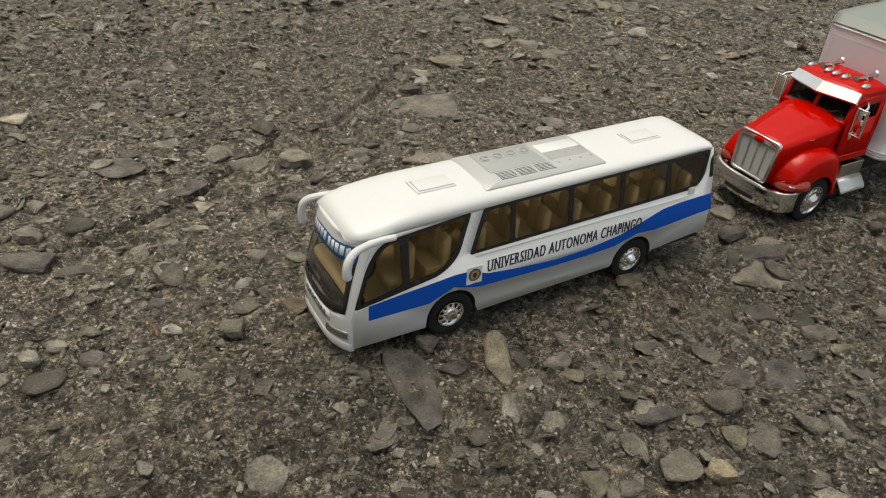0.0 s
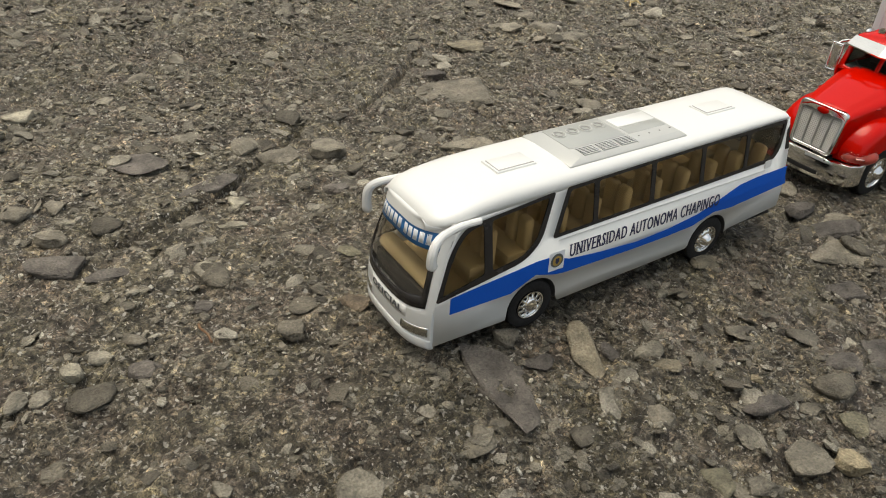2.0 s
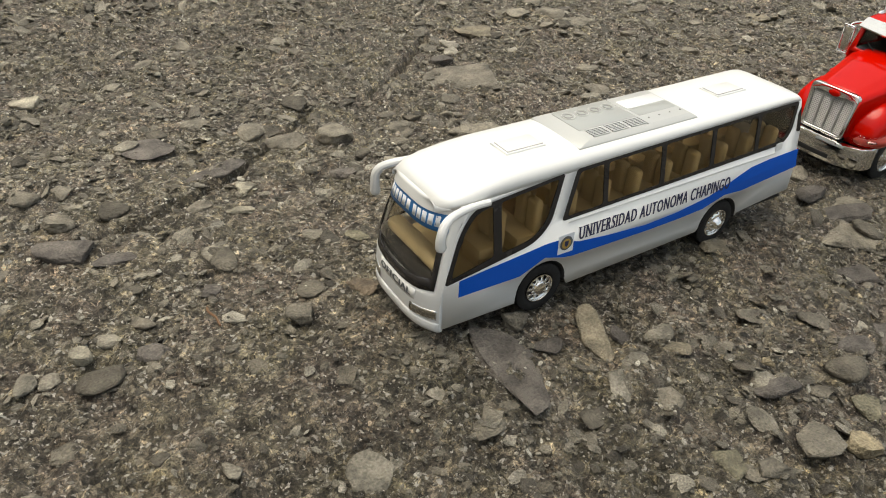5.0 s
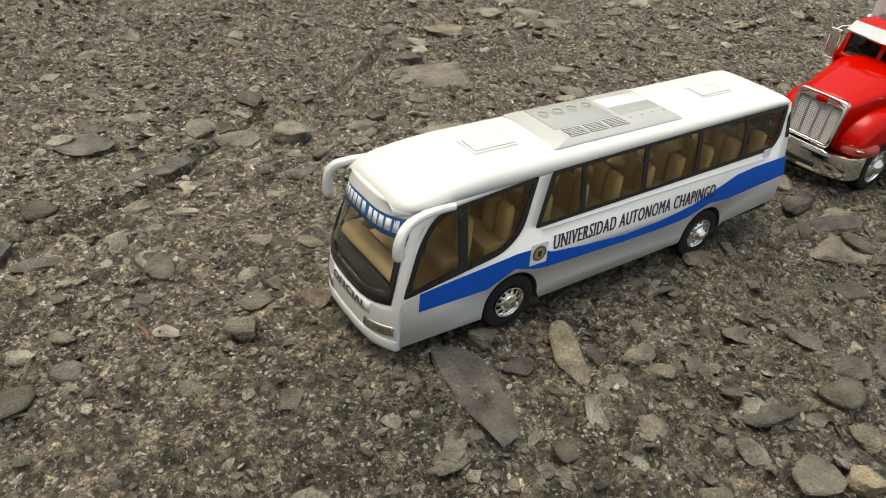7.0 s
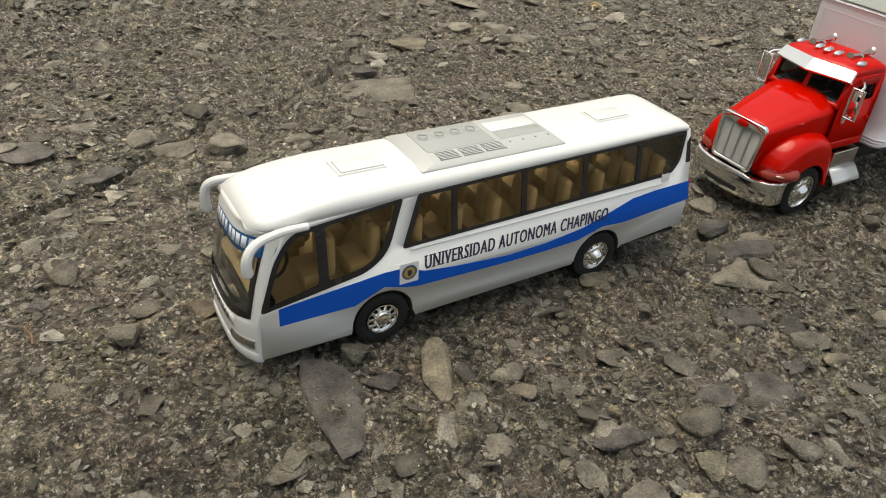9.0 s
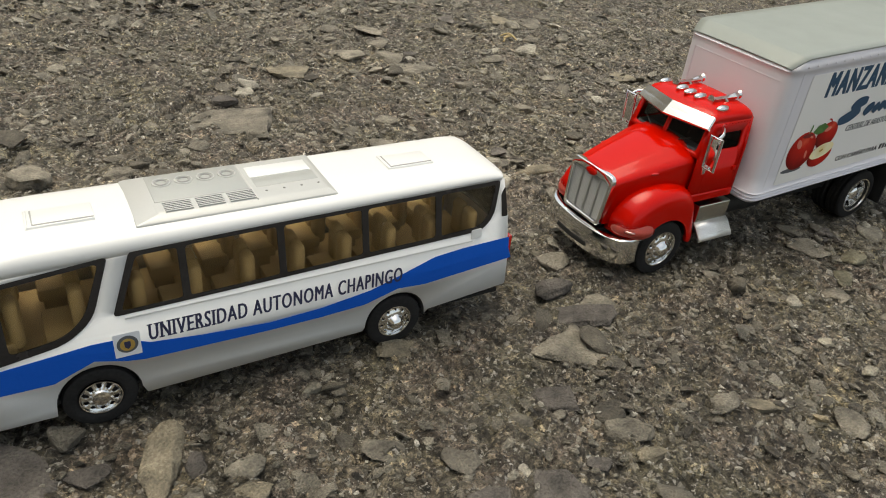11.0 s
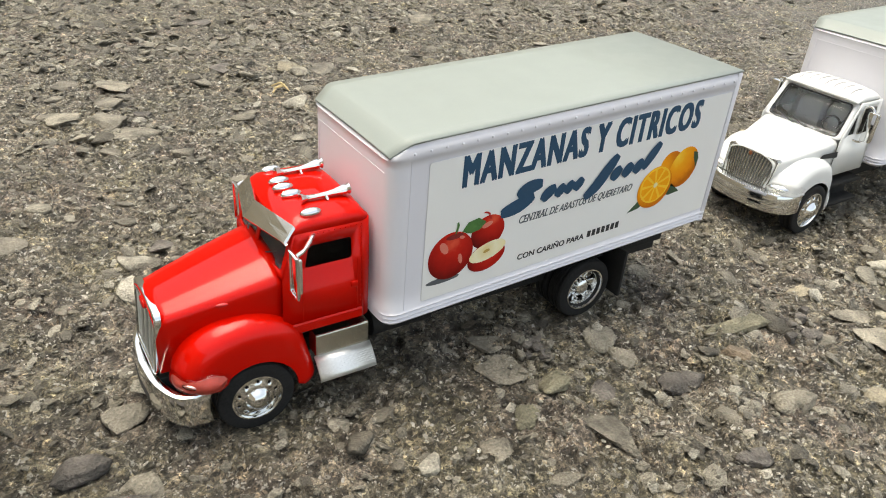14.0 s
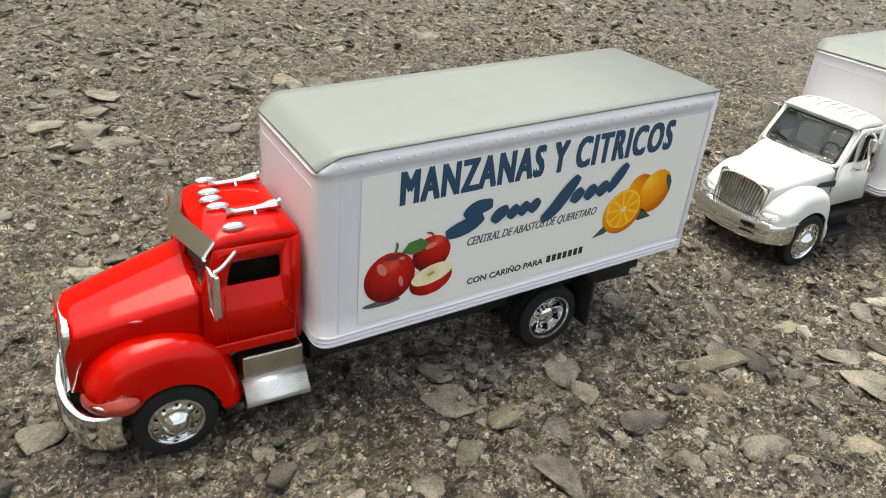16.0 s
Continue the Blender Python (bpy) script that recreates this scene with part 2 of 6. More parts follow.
    # bright mineral specks and glints, and dark pits, painted as colour, under a millimetre across
    for scale, reach, some in ((1250, 0.34, 0.9), (560, 0.29, 1.0)):
        grit = tex("ShaderNodeTexVoronoi", scale, bent)
        pick = n.new("ShaderNodeSeparateColor")
        l.new(grit.outputs["Color"], pick.inputs[0])
        near = ramp(grit.outputs["Distance"], (reach, 1.0), (reach + 0.16, 0.0))
        lit = sums("MULTIPLY", ramp(pick.outputs[2], (0.78, 0.0), (0.84, 0.45 * some), (1.0, some)), near)
        pit = sums("MULTIPLY", ramp(pick.outputs[2], (0.0, 0.95), (0.19, 0.8), (0.23, 0.0)), near)
        for fac, tone in ((lit, (0.64, 0.61, 0.54, 1)), (pit, (0.03, 0.026, 0.02, 1))):
            x = n.new("ShaderNodeMix")
            x.data_type = "RGBA"
            l.new(fac, x.inputs["Factor"])
            l.new(base, x.inputs["A"])
            x.inputs["B"].default_value = tone
            base = x.outputs["Result"]
    base = vec("SCALE", base, dark_patch(n, l, place))
    l.new(base, b.inputs["Base Color"])
    rr = n.new("ShaderNodeMapRange")
    rr.inputs["To Min"].default_value, rr.inputs["To Max"].default_value = 0.2, 0.62
    l.new(fine.outputs["Fac"], rr.inputs["Value"])
    l.new(rr.outputs[0], b.inputs["Roughness"])
    height = sums("ADD", height, sums("MULTIPLY", fine.outputs["Fac"], 0.0009))
    bp = n.new("ShaderNodeBump")
    bp.inputs["Strength"].default_value, bp.inputs["Distance"].default_value = 1.0, 1.0
    l.new(height, bp.inputs["Height"])
    l.new(bp.outputs[0], b.inputs["Normal"])
    return m


M_ASPHALT = asphalt()
M_WHITE = paint("white_enamel", (0.72, 0.725, 0.71), 0.32, coat=0.25, vary=0.02, bump=0.02)
M_BUSBASE = paint("black_plastic", (0.007, 0.007, 0.007), 0.5, vary=0.2, bump=0.1, dust=0.02, ior=1.25)
M_RUBBER = paint("tyre_rubber", (0.005, 0.005, 0.005), 0.55, vary=0.25, bump=0.3, dust=0.012, ior=1.18)
M_TREAD = paint("bright_tread_metal", (0.88, 0.88, 0.86), 0.17, metal=1.0, vary=0.05, bump=0.1)
M_CHROME = paint("chrome", (0.82, 0.82, 0.8), 0.09, metal=1.0, vary=0.03, bump=0.02)
M_CHROME_DULL = paint("brushed_chrome", (0.62, 0.61, 0.57), 0.24, metal=1.0, vary=0.08, bump=0.1)
M_BLUE = paint("blue_print", (0.001, 0.098, 0.55), 0.35, vary=0.06, ior=1.2)
M_SKYBLUE = paint("blue_banner", (0.02, 0.17, 0.46), 0.4, vary=0.1)
M_NAVY = paint("navy_print", (0.015, 0.02, 0.07), 0.5, vary=0.1)
M_TEAL = paint("teal_print", (0.005, 0.055, 0.12), 0.5, vary=0.1)
M_BLACKPRINT = paint("black_print", (0.015, 0.015, 0.018), 0.5, vary=0.1)
M_GREYPRINT = paint("grey_print", (0.09, 0.1, 0.11), 0.5, vary=0.1)
M_WHITEPRINT = paint("white_print", (0.8, 0.82, 0.85), 0.5, vary=0.02)
M_BLACKTRIM = paint("black_window_trim", (0.012, 0.01, 0.01), 0.25, vary=0.15)
M_SILVER = paint("silver_grey_paint", (0.56, 0.56, 0.53), 0.35, metal=0.1, vary=0.05, bump=0.05)
M_GRILLEDARK = paint("dark_grey_grille", (0.2, 0.2, 0.19), 0.5, vary=0.1)
M_TAN = paint("tan_plastic", (0.52, 0.41, 0.23), 0.5, vary=0.08)
M_BUSGLASS = glass("smoked_glass", (0.8, 0.73, 0.6))
M_SCREEN = glass("grey_smoked_glass", (0.93, 0.9, 0.83), ior=1.45)
M_DARKGLASS = glass("dark_glass", (0.12, 0.13, 0.13), ior=1.2)
M_ACWHITE = paint("pale_grey_paint", (0.5, 0.505, 0.485), 0.32, metal=0.12, vary=0.03, bump=0.03)
M_ACGREY = paint("grey_green_paint", (0.4, 0.41, 0.39), 0.32, metal=0.12, vary=0.04, bump=0.03)
M_GRILLEMETAL = paint("satin_grille_metal", (0.5, 0.5, 0.47), 0.42, metal=0.8, vary=0.08, bump=0.1)
M_LAMPBACK = paint("rosy_lamp_backing", (0.6, 0.14, 0.11), 0.3, vary=0.15, scale=300)
M_PLATE = paint("matt_tread_metal", (0.84, 0.84, 0.82), 0.42, metal=0.9, vary=0.1, bump=0.4)
M_MIDGLASS = glass("grey_windscreen_glass", (0.62, 0.65, 0.65), ior=1.2)
M_SEATGREY = paint("dark_grey_trim", (0.13, 0.13, 0.135), 0.6, vary=0.1)
M_VISOR = paint("polished_visor", (0.74, 0.72, 0.66), 0.14, metal=1.0, vary=0.05, bump=0.02)
M_MIDGREY = paint("mid_grey_paint", (0.36, 0.36, 0.34), 0.45, vary=0.06)
M_LENS = glass("lamp_glass", (0.92, 0.92, 0.92), 0.06)
M_REDLENS = glass("red_tinted_lamp_glass", (0.95, 0.55, 0.5), 0.08)
M_RED = paint("red_gloss_paint", (0.52, 0.003, 0.0005), 0.4, coat=0.48, vary=0.012, bump=0.0, ior=1.04)
M_TAIL = paint("red_tail_lamp", (0.5, 0.01, 0.01), 0.15, coat=0.6)
M_BOX = paint("white_box_plastic", (0.71, 0.7, 0.74), 0.38, vary=0.015, bump=0.03)
M_PAPER = paint("white_paper_label", (0.82, 0.81, 0.78), 0.55, vary=0.015, bump=0.05)
M_BOXROOF = paint("grey_green_paper", (0.25, 0.275, 0.25), 0.42, vary=0.02, bump=0.05)
M_BLACK = paint("dark_interior", (0.01, 0.01, 0.01), 0.6, vary=0.2)
M_GOLD = paint("gold_print", (0.5, 0.32, 0.06), 0.5, vary=0.2, fine=3000)
M_APPLE = paint("apple_red_print", (0.5, 0.012, 0.006), 0.5, vary=0.25, scale=120, ior=1.2)
M_APPLEDARK = paint("dark_apple_print", (0.22, 0.007, 0.004), 0.5, vary=0.3, scale=160, ior=1.2)
M_APPLELIGHT = paint("apple_light_print", (0.72, 0.2, 0.14), 0.5, vary=0.15, scale=160)
M_CREAM = paint("cream_print", (0.8, 0.7, 0.36), 0.5, vary=0.08, scale=160)
M_LEAF = paint("leaf_green_print", (0.05, 0.18, 0.02), 0.5, vary=0.3, scale=250)
M_DARKLEAF = paint("dark_leaf_print", (0.015, 0.07, 0.02), 0.5, vary=0.3, scale=250)
M_ORANGE = paint("orange_print", (0.95, 0.31, 0.0), 0.5, vary=0.06, scale=200, ior=1.2)
M_ORANGELIGHT = paint("orange_flesh_print", (0.97, 0.55, 0.04), 0.5, vary=0.06, scale=400, ior=1.2)
M_ORANGESEG = paint("orange_segment_print", (0.96, 0.38, 0.005), 0.5, vary=0.08, scale=400, ior=1.2)
M_STRAW = paint("dry_straw", (0.55, 0.42, 0.2), 0.6, vary=0.15)
M_NEEDLE = paint("brown_needle", (0.17, 0.085, 0.035), 0.6, vary=0.2)

M_REFLECTED_WALL = paint("reflected_wall_tan", (0.46, 0.385, 0.27), 0.85, vary=0.1, scale=1.5, fine=40, bump=0.2)

# ---- mesh helpers (all shapes are given in millimetres) ----
MM = 0.001


def thing(name, x, y, z, turn, label, category, group=""):
    """An Empty at the base of a thing."""
    ob = new(name)
    ob.empty_display_size = 0.01
    ob.matrix_world = pose(x * MM, y * MM, z * MM, 0, 0, turn)
    return tagged(ob, label, category, group)


def part(name, bm, material, parent, label="", smooth=True, thick=0.0, bevel=0.0, angle=35, kind="", recalc=True):
    """Links a bmesh in millimetres as one mesh object under a thing or a part."""
    bmesh.ops.scale(bm, vec=(MM, MM, MM), verts=bm.verts)
    if recalc:
        bmesh.ops.recalc_face_normals(bm, faces=bm.faces)
    me = bpy.data.meshes.new(name)
    for f in bm.faces:
        f.smooth = smooth
    if smooth:
        for e in bm.edges:
            if len(e.link_faces) == 2 and e.calc_face_angle(0) > radians(angle):
                e.smooth = False
    bm.to_mesh(me)
    bm.free()
    me.materials.append(material)
    ob = new(name, me)
    ob.parent = parent
    if thick:
        s = ob.modifiers.new("thickness", "SOLIDIFY")
        s.thickness, s.offset = thick * MM, -1
    if bevel:
        b = ob.modifiers.new("edge", "BEVEL")
        b.width, b.segments, b.limit_method = bevel * MM, 2, "ANGLE"
    if label:
        ob["label"] = label
    if kind:
        ob["kind"] = kind
    return ob


def block(*boxes, bm=None, turn=None):
    """Boxes (x0, x1, y0, y1, z0, z1) in one bmesh."""
    bm = bm or bmesh.new()
    for x0, x1, y0, y1, z0, z1 in boxes:
        v = [bm.verts.new((x, y, z)) for x in (x0, x1) for y in (y0, y1) for z in (z0, z1)]
        for q in ((0, 1, 3, 2), (4, 6, 7, 5), (0, 4, 5, 1), (2, 3, 7, 6), (0, 2, 6, 4), (1, 5, 7, 3)):
            bm.faces.new([v[i] for i in q])
    return bm


def round_block(x0, x1, y0, y1, z0, z1, r=0.6, seg=2):
    bm = block((x0, x1, y0, y1, z0, z1))
    bmesh.ops.bevel(bm, geom=bm.edges[:], offset=r, segments=seg, profile=0.5, affect="EDGES")
    return bm


def lathe(profile, n=40, holes=None, axis="y", bm=None):
    """Turns (radius, outward) pairs round the y axis; outward is -y. holes(ring, segment) leaves faces out."""
    bm = bm or bmesh.new()
    rings = []
    for r, o in profile:
        rings.append([bm.verts.new((r * math.cos(2 * math.pi * k / n), -o, r * math.sin(2 * math.pi * k / n))) for k in range(n)] if r > 1e-6 else [bm.verts.new((0, -o, 0))])
    for i in range(len(rings) - 1):
        a, b = rings[i], rings[i + 1]
        for k in range(n):
            if holes and holes(i, k):
                continue
            j = (k + 1) % n
            if len(a) > 1 and len(b) > 1:
                bm.faces.new((a[k], a[j], b[j], b[k]))
            elif len(a) > 1:
                bm.faces.new((a[k], a[j], b[0]))
            elif len(b) > 1:
                bm.faces.new((a[0], b[j], b[k]))
    return bm


def grid(rows, holes=None, bm=None, closed=False):
    """A skin through rows of points; holes(i, j) leaves faces out."""
    bm = bm or bmesh.new()
    v = [[bm.verts.new(p) for p in row] for row in rows]
    for i in range(len(v) - 1):
        m = len(v[i])
        for j in range(m if closed else m - 1):
            if not (holes and holes(i, j)):
                bm.faces.new((v[i][j], v[i][(j + 1) % m], v[i + 1][(j + 1) % m], v[i + 1][j]))
    return bm


def sheet(outline, holes, place, bm=None):
    """A flat outline with holes, filled and carried into space by place(u, v)."""
    own = bmesh.new()
    for loop in (outline, *holes):
        vs = [own.verts.new((u, v, 0)) for u, v in loop]
        for a, b in zip(vs, vs[1:] + vs[:1]):
            own.edges.new((a, b))
    bmesh.ops.triangle_fill(own, use_beauty=True, edges=own.edges[:], normal=(0, 0, 1))
    bm = bm or bmesh.new()
    made = {v: bm.verts.new(place(v.co.x, v.co.y)) for v in own.verts}
    for f in own.faces:
        bm.faces.new([made[v] for v in f.verts])
    own.free()
    return bm


def ring_of(loop, shrink, place_out, place_in, bm=None):
    """A frame: between a loop and the same loop drawn in by shrink."""
    bm = bm or bmesh.new()
    inner = inset(loop, shrink)
    a = [bm.verts.new(place_out(*p)) for p in loop]
    b = [bm.verts.new(place_in(*p)) for p in inner]
    for k in range(len(a)):
        j = (k + 1) % len(a)
        bm.faces.new((a[k], a[j], b[j], b[k]))
    return bm


def inset(loop, d):
    """A closed 2D loop drawn in by d (counter-clockwise or not)."""
    n = len(loop)
    area = sum(loop[k][0] * loop[(k + 1) % n][1] - loop[(k + 1) % n][0] * loop[k][1] for k in range(n))
    s = 1 if area > 0 else -1
    out = []
    for k in range(n):
        p, q, r = (Vector(loop[(k + i) % n]) for i in (-1, 0, 1))
        e, f = (q - p).normalized(), (r - q).normalized()
        m = Vector((-(e.y + f.y), e.x + f.x)) * s
        m = m.normalized() / max(0.4, math.cos(e.angle(f) / 2)) if m.length > 1e-6 else Vector((-e.y, e.x)) * s
        out.append(tuple(q + m * d))
    return out


def rounded(loop, r, seg=4):
    """A 2D loop with its corners rounded. r: one radius or one for each corner."""
    n, out = len(loop), []
    for k in range(n):
        p, q, s = (Vector(loop[(k + i) % n]) for i in (-1, 0, 1))
        rr = r[k] if isinstance(r, (list, tuple)) else r
        d = min(rr, (p - q).length * 0.45, (s - q).length * 0.45)
        if d < 0.05:
            out.append(tuple(q))
            continue
        a, b = q + (p - q).normalized() * d, q + (s - q).normalized() * d
        for i in range(seg + 1):
            t = i / seg
            out.append(tuple(a * (1 - t) ** 2 + q * 2 * t * (1 - t) + b * t * t))
    return out


def tube(points, r, n=8, bm=None):
    """A round bar along points."""
    bm = bm or bmesh.new()
    pts = [Vector(p) for p in points]
    rings = []
    for k, p in enumerate(pts):
        d = (pts[min(k + 1, len(pts) - 1)] - pts[max(k - 1, 0)]).normalized()
        if k == 0:
            side = d.cross(Vector((0, 0, 1)) if abs(d.z) < 0.9 else Vector((1, 0, 0))).normalized()
        else:
            side = (side - d * side.dot(d)).normalized()
        up = side.cross(d)
        rr = r[k] if isinstance(r, (list, tuple)) else r
        rings.append([bm.verts.new(p + rr * (math.cos(2 * math.pi * i / n) * side + math.sin(2 * math.pi * i / n) * up)) for i in range(n)])
    for a, b in zip(rings, rings[1:]):
        for i in range(n):
            bm.faces.new((a[i], a[(i + 1) % n], b[(i + 1) % n], b[i]))
    bm.faces.new(rings[0][::-1])
    bm.faces.new(rings[-1])
    return bm


def ball(cx, cy, cz, rx, ry, rz, turn=0.0, tilt=0.0, seg=20, bm=None):
    own = bmesh.new()
    bmesh.ops.create_uvsphere(own, u_segments=seg, v_segments=seg // 2, radius=1)
    m = Matrix.Translation((cx, cy, cz)) @ Euler((0, radians(tilt), radians(turn))).to_matrix().to_4x4() @ Matrix.Diagonal((rx, ry, rz, 1))
    bmesh.ops.transform(own, matrix=m, verts=own.verts)
    if bm is None:
        return own
    made = {v: bm.verts.new(v.co) for v in own.verts}
    for f in own.faces:
        bm.faces.new([made[v] for v in f.verts])
    own.free()
    return bm


def smooth_path(points, per=6):
    """Catmull-Rom through points."""
    p = [Vector(points[0])] + [Vector(q) for q in points] + [Vector(points[-1])]
    out = []
    for k in range(1, len(p) - 2):
        a, b, c, d = p[k - 1 : k + 3]
        for i in range(per):
            t = i / per
            out.append(0.5 * (2 * b + (c - a) * t + (2 * a - 5 * b + 4 * c - d) * t * t + (3 * b - a - 3 * c + d) * t**3))
    return out + [p[-2]]


def serif_bars(bm, text, height, x0, y0, sx, sy):
    """Short bars across the ends of the stems of each letter: (u0, u1, v0, v1)."""
    seen, letters = set(), []
    for start in bm.verts:
        if start in seen:
            continue
        todo, island = [start], []
        seen.add(start)
        while todo:
            v = todo.pop()
            island.append(((v.co.x - x0) * sx, (v.co.y - y0) * sy))
            for e in v.link_edges:
                w = e.other_vert(v)
                if w not in seen:
                    seen.add(w)
                    todo.append(w)
        letters.append(island)
    letters.sort(key=lambda q: min(u for u, v in q))
    out = []
    for letter, island in zip(text.replace(" ", ""), letters):
        for end in (0, 1):
            if letter in "OCGSQ" or (letter == "U" and end == 0) or (letter in "AV" and end == (letter == "A")):
                continue
            level = (max if end else min)(v for u, v in island)
            us = sorted(u for u, v in island if abs(v - level) < 0.03 * height)
            run = [us[0]]
            for u in us[1:] + [1e9]:
                if u - run[-1] > 0.22 * height:
                    reach = (0.1 if run[-1] - run[0] < 0.35 * height else 0.06) * height
                    out.append((run[0] - reach, run[-1] + reach, level - 0.075 * height * end, level + 0.075 * height * (1 - end)))
                    run = []
                run.append(u)
    return out


def lettering(text, length, height, place, slant=0.0, bold=0.0, spread=1.0, serif=False):
    """Raised letters of the built-in font, fitted to a length and height, carried into space by place(u, v, depth)."""
    cu = bpy.data.curves.new("lettering", "FONT")
    cu.body, cu.extrude, cu.space_character, cu.resolution_u = text, 0.02, spread, 3
    ob = bpy.data.objects.new("lettering", cu)
    scene.collection.objects.link(ob)
    bpy.context.view_layer.update()
    me = bpy.data.meshes.new_from_object(ob.evaluated_get(bpy.context.evaluated_depsgraph_get()))
    bpy.data.objects.remove(ob)
    bm = bmesh.new()
    bm.from_mesh(me)
    bpy.data.meshes.remove(me)
    xs, ys = [v.co.x for v in bm.verts], [v.co.y for v in bm.verts]
    x0, y0, sx, sy = min(xs), min(ys), length / (max(xs) - min(xs)), height / (max(ys) - min(ys))
    first, faces = [v.co.copy() for v in bm.verts], [[v.index for v in f.verts] for f in bm.faces]
    bars = serif_bars(bm, text, height, x0, y0, sx, sy) if serif else ()
    bm.free()
    bm = bmesh.new()
    for u0, u1, v0, v1 in bars:
        a = [bm.verts.new(place(u + slant * v, v, 0.044)) for u, v in ((u0, v0), (u1, v0), (u1, v1), (u0, v1))]
        b = [bm.verts.new(place(u + slant * v, v, 0.0)) for u, v in ((u0, v0), (u1, v0), (u1, v1), (u0, v1))]
        bm.faces.new(a)
        for k in range(4):
            bm.faces.new((a[k], a[(k + 1) % 4], b[(k + 1) % 4], b[k]))
    # a bold print is the same letters printed again, a little aside and a hair higher
    for k, (du, dv) in enumerate((((0, 0), (-1, 0), (1, 0)) if serif else ((0, 0), (-1, -1), (1, -1), (1, 1), (-1, 1))) if bold else ((0, 0),)):
        made = []
        for c in first:
            w = (c.y - y0) * sy
            made.append(bm.verts.new(place((c.x - x0) * sx + slant * w + du * bold, w + dv * bold * 0.7, 0.05 + 0.008 * k if c.z > 0 else 0.0)))
        for f in faces:
            bm.faces.new([made[i] for i in f])
    return bm


def decal(loop, place, depth=0.05):
    """A thin print of a 2D outline: its face and its edge."""
    bm = sheet(loop, (), lambda u, v: place(u, v, depth))
    a = [bm.verts.new(place(u, v, depth)) for u, v in loop]
    b = [bm.verts.new(place(u, v, 0)) for u, v in loop]
    for k in range(len(a)):
        j = (k + 1) % len(a)
        bm.faces.new((a[k], a[j], b[j], b[k]))
    return bm


def oval(cx, cy, rx, ry, n=28, a0=0, a1=360, turn=0.0):
    full = abs(a1 - a0) >= 360
    out = []
    for k in range(n if full else n + 1):
        a = radians(a0 + (a1 - a0) * k / n)
        u, v = rx * math.cos(a), ry * math.sin(a)
        c, s = math.cos(radians(turn)), math.sin(radians(turn))
        out.append((cx + u * c - v * s, cy + u * s + v * c))
    return out


def wheel(parent, x, y, z, r, width, style, side, name="wheel", rim=1.0):
    """A wheel as a part: tyre, rim, hub and nuts below it. side: -1 near (outward is -y), 1 far."""
    hold = new(name)
    hold.empty_display_size = 0.004
    hold.parent = parent
    hold.matrix_local = pose(x * MM, y * MM, z * MM, 0, 0, 0 if side < 0 else 180)
    w = width / 2
    part("tyre", lathe([(0.5 * r, -w), (0.88 * r, -w), (0.97 * r, -w + 0.5), (r, -w + 1.1), (0.985 * r, -0.25 * w), (0.96 * r, -0.22 * w), (0.96 * r, -0.12 * w), (0.985 * r, -0.08 * w), (r, 0.1 * w), (0.985 * r, 0.25 * w), (0.96 * r, 0.28 * w), (0.96 * r, 0.36 * w), (0.985 * r, 0.4 * w), (r, w - 1.1), (0.965 * r, w - 0.4), (0.86 * r, w), (0.74 * r * rim, w - 0.15), (0.7 * r * rim, w - 0.35), (0.62 * r * rim, w - 1.2)], 44), M_RUBBER, hold, "black rubber tyre with dust in the tread")
    full, r = r, r * rim
    nuts = bmesh.new()
    if style == "perforated":
        prof = [(0.66 * r, w - 0.6), (0.645 * r, w - 0.05), (0.61 * r, w - 0.05), (0.585 * r, w - 0.5), (0.53 * r, w - 0.75), (0.38 * r, w - 0.35), (0.31 * r, w - 0.15), (0.27 * r, w + 0.35), (0.14 * r, w + 0.6), (0.05 * r, w + 0.65), (0, w + 0.65)]
        part("rim", lathe(prof, 40, lambda i, k: i == 4 and k % 4 in (1, 2)), M_TREAD, hold, "chrome rim with round vent holes", thick=0.25)
        for k in range(10):
            a = 2 * math.pi * (k + 0.5) / 10
            ball(0.34 * r * math.cos(a), -(w - 0.15), 0.34 * r * math.sin(a), 0.33, 0.3, 0.33, seg=8, bm=nuts)
    elif style == "lobed":
        prof = [(0.76 * r, w - 0.6), (0.75 * r, w + 0.05), (0.71 * r, w + 0.05), (0.68 * r, w - 0.6), (0.61 * r, w - 0.5), (0.52 * r, w - 0.2), (0.46 * r, w + 0.05), (0.36 * r, w + 0.25), (0.3 * r, w + 0.9), (0.26 * r, w + 1.6), (0.17 * r, w + 2.2), (0.07 * r, w + 2.4), (0, w + 2.4)]
        part("rim", lathe(prof, 40, lambda i, k: i == 4 and k % 4 == 1), M_CHROME, hold, "domed chrome rim with small vent holes", thick=0.25)
        for k in range(10):
            a = 2 * math.pi * k / 10
            ball(0.34 * r * math.cos(a), -(w + 0.1), 0.34 * r * math.sin(a), 0.4, 0.45, 0.4, seg=8, bm=nuts)
    else:
        prof = [(0.76 * r, w - 0.6), (0.75 * r, w + 0.05), (0.71 * r, w + 0.05), (0.68 * r, w - 0.8), (0.6 * r, w - 3.4), (0.4 * r, w - 3.6), (0.3 * r, w - 3.4), (0.27 * r, w - 1.4), (0.2 * r, w - 0.8), (0.1 * r, w - 0.7), (0, w - 0.7)]
        part("rim", lathe(prof, 40, lambda i, k: i == 4 and k % 5 in (1, 2)), M_TREAD, hold, "deep-dish chrome rim", thick=0.25)
        for k in range(8):
            a = 2 * math.pi * k / 8
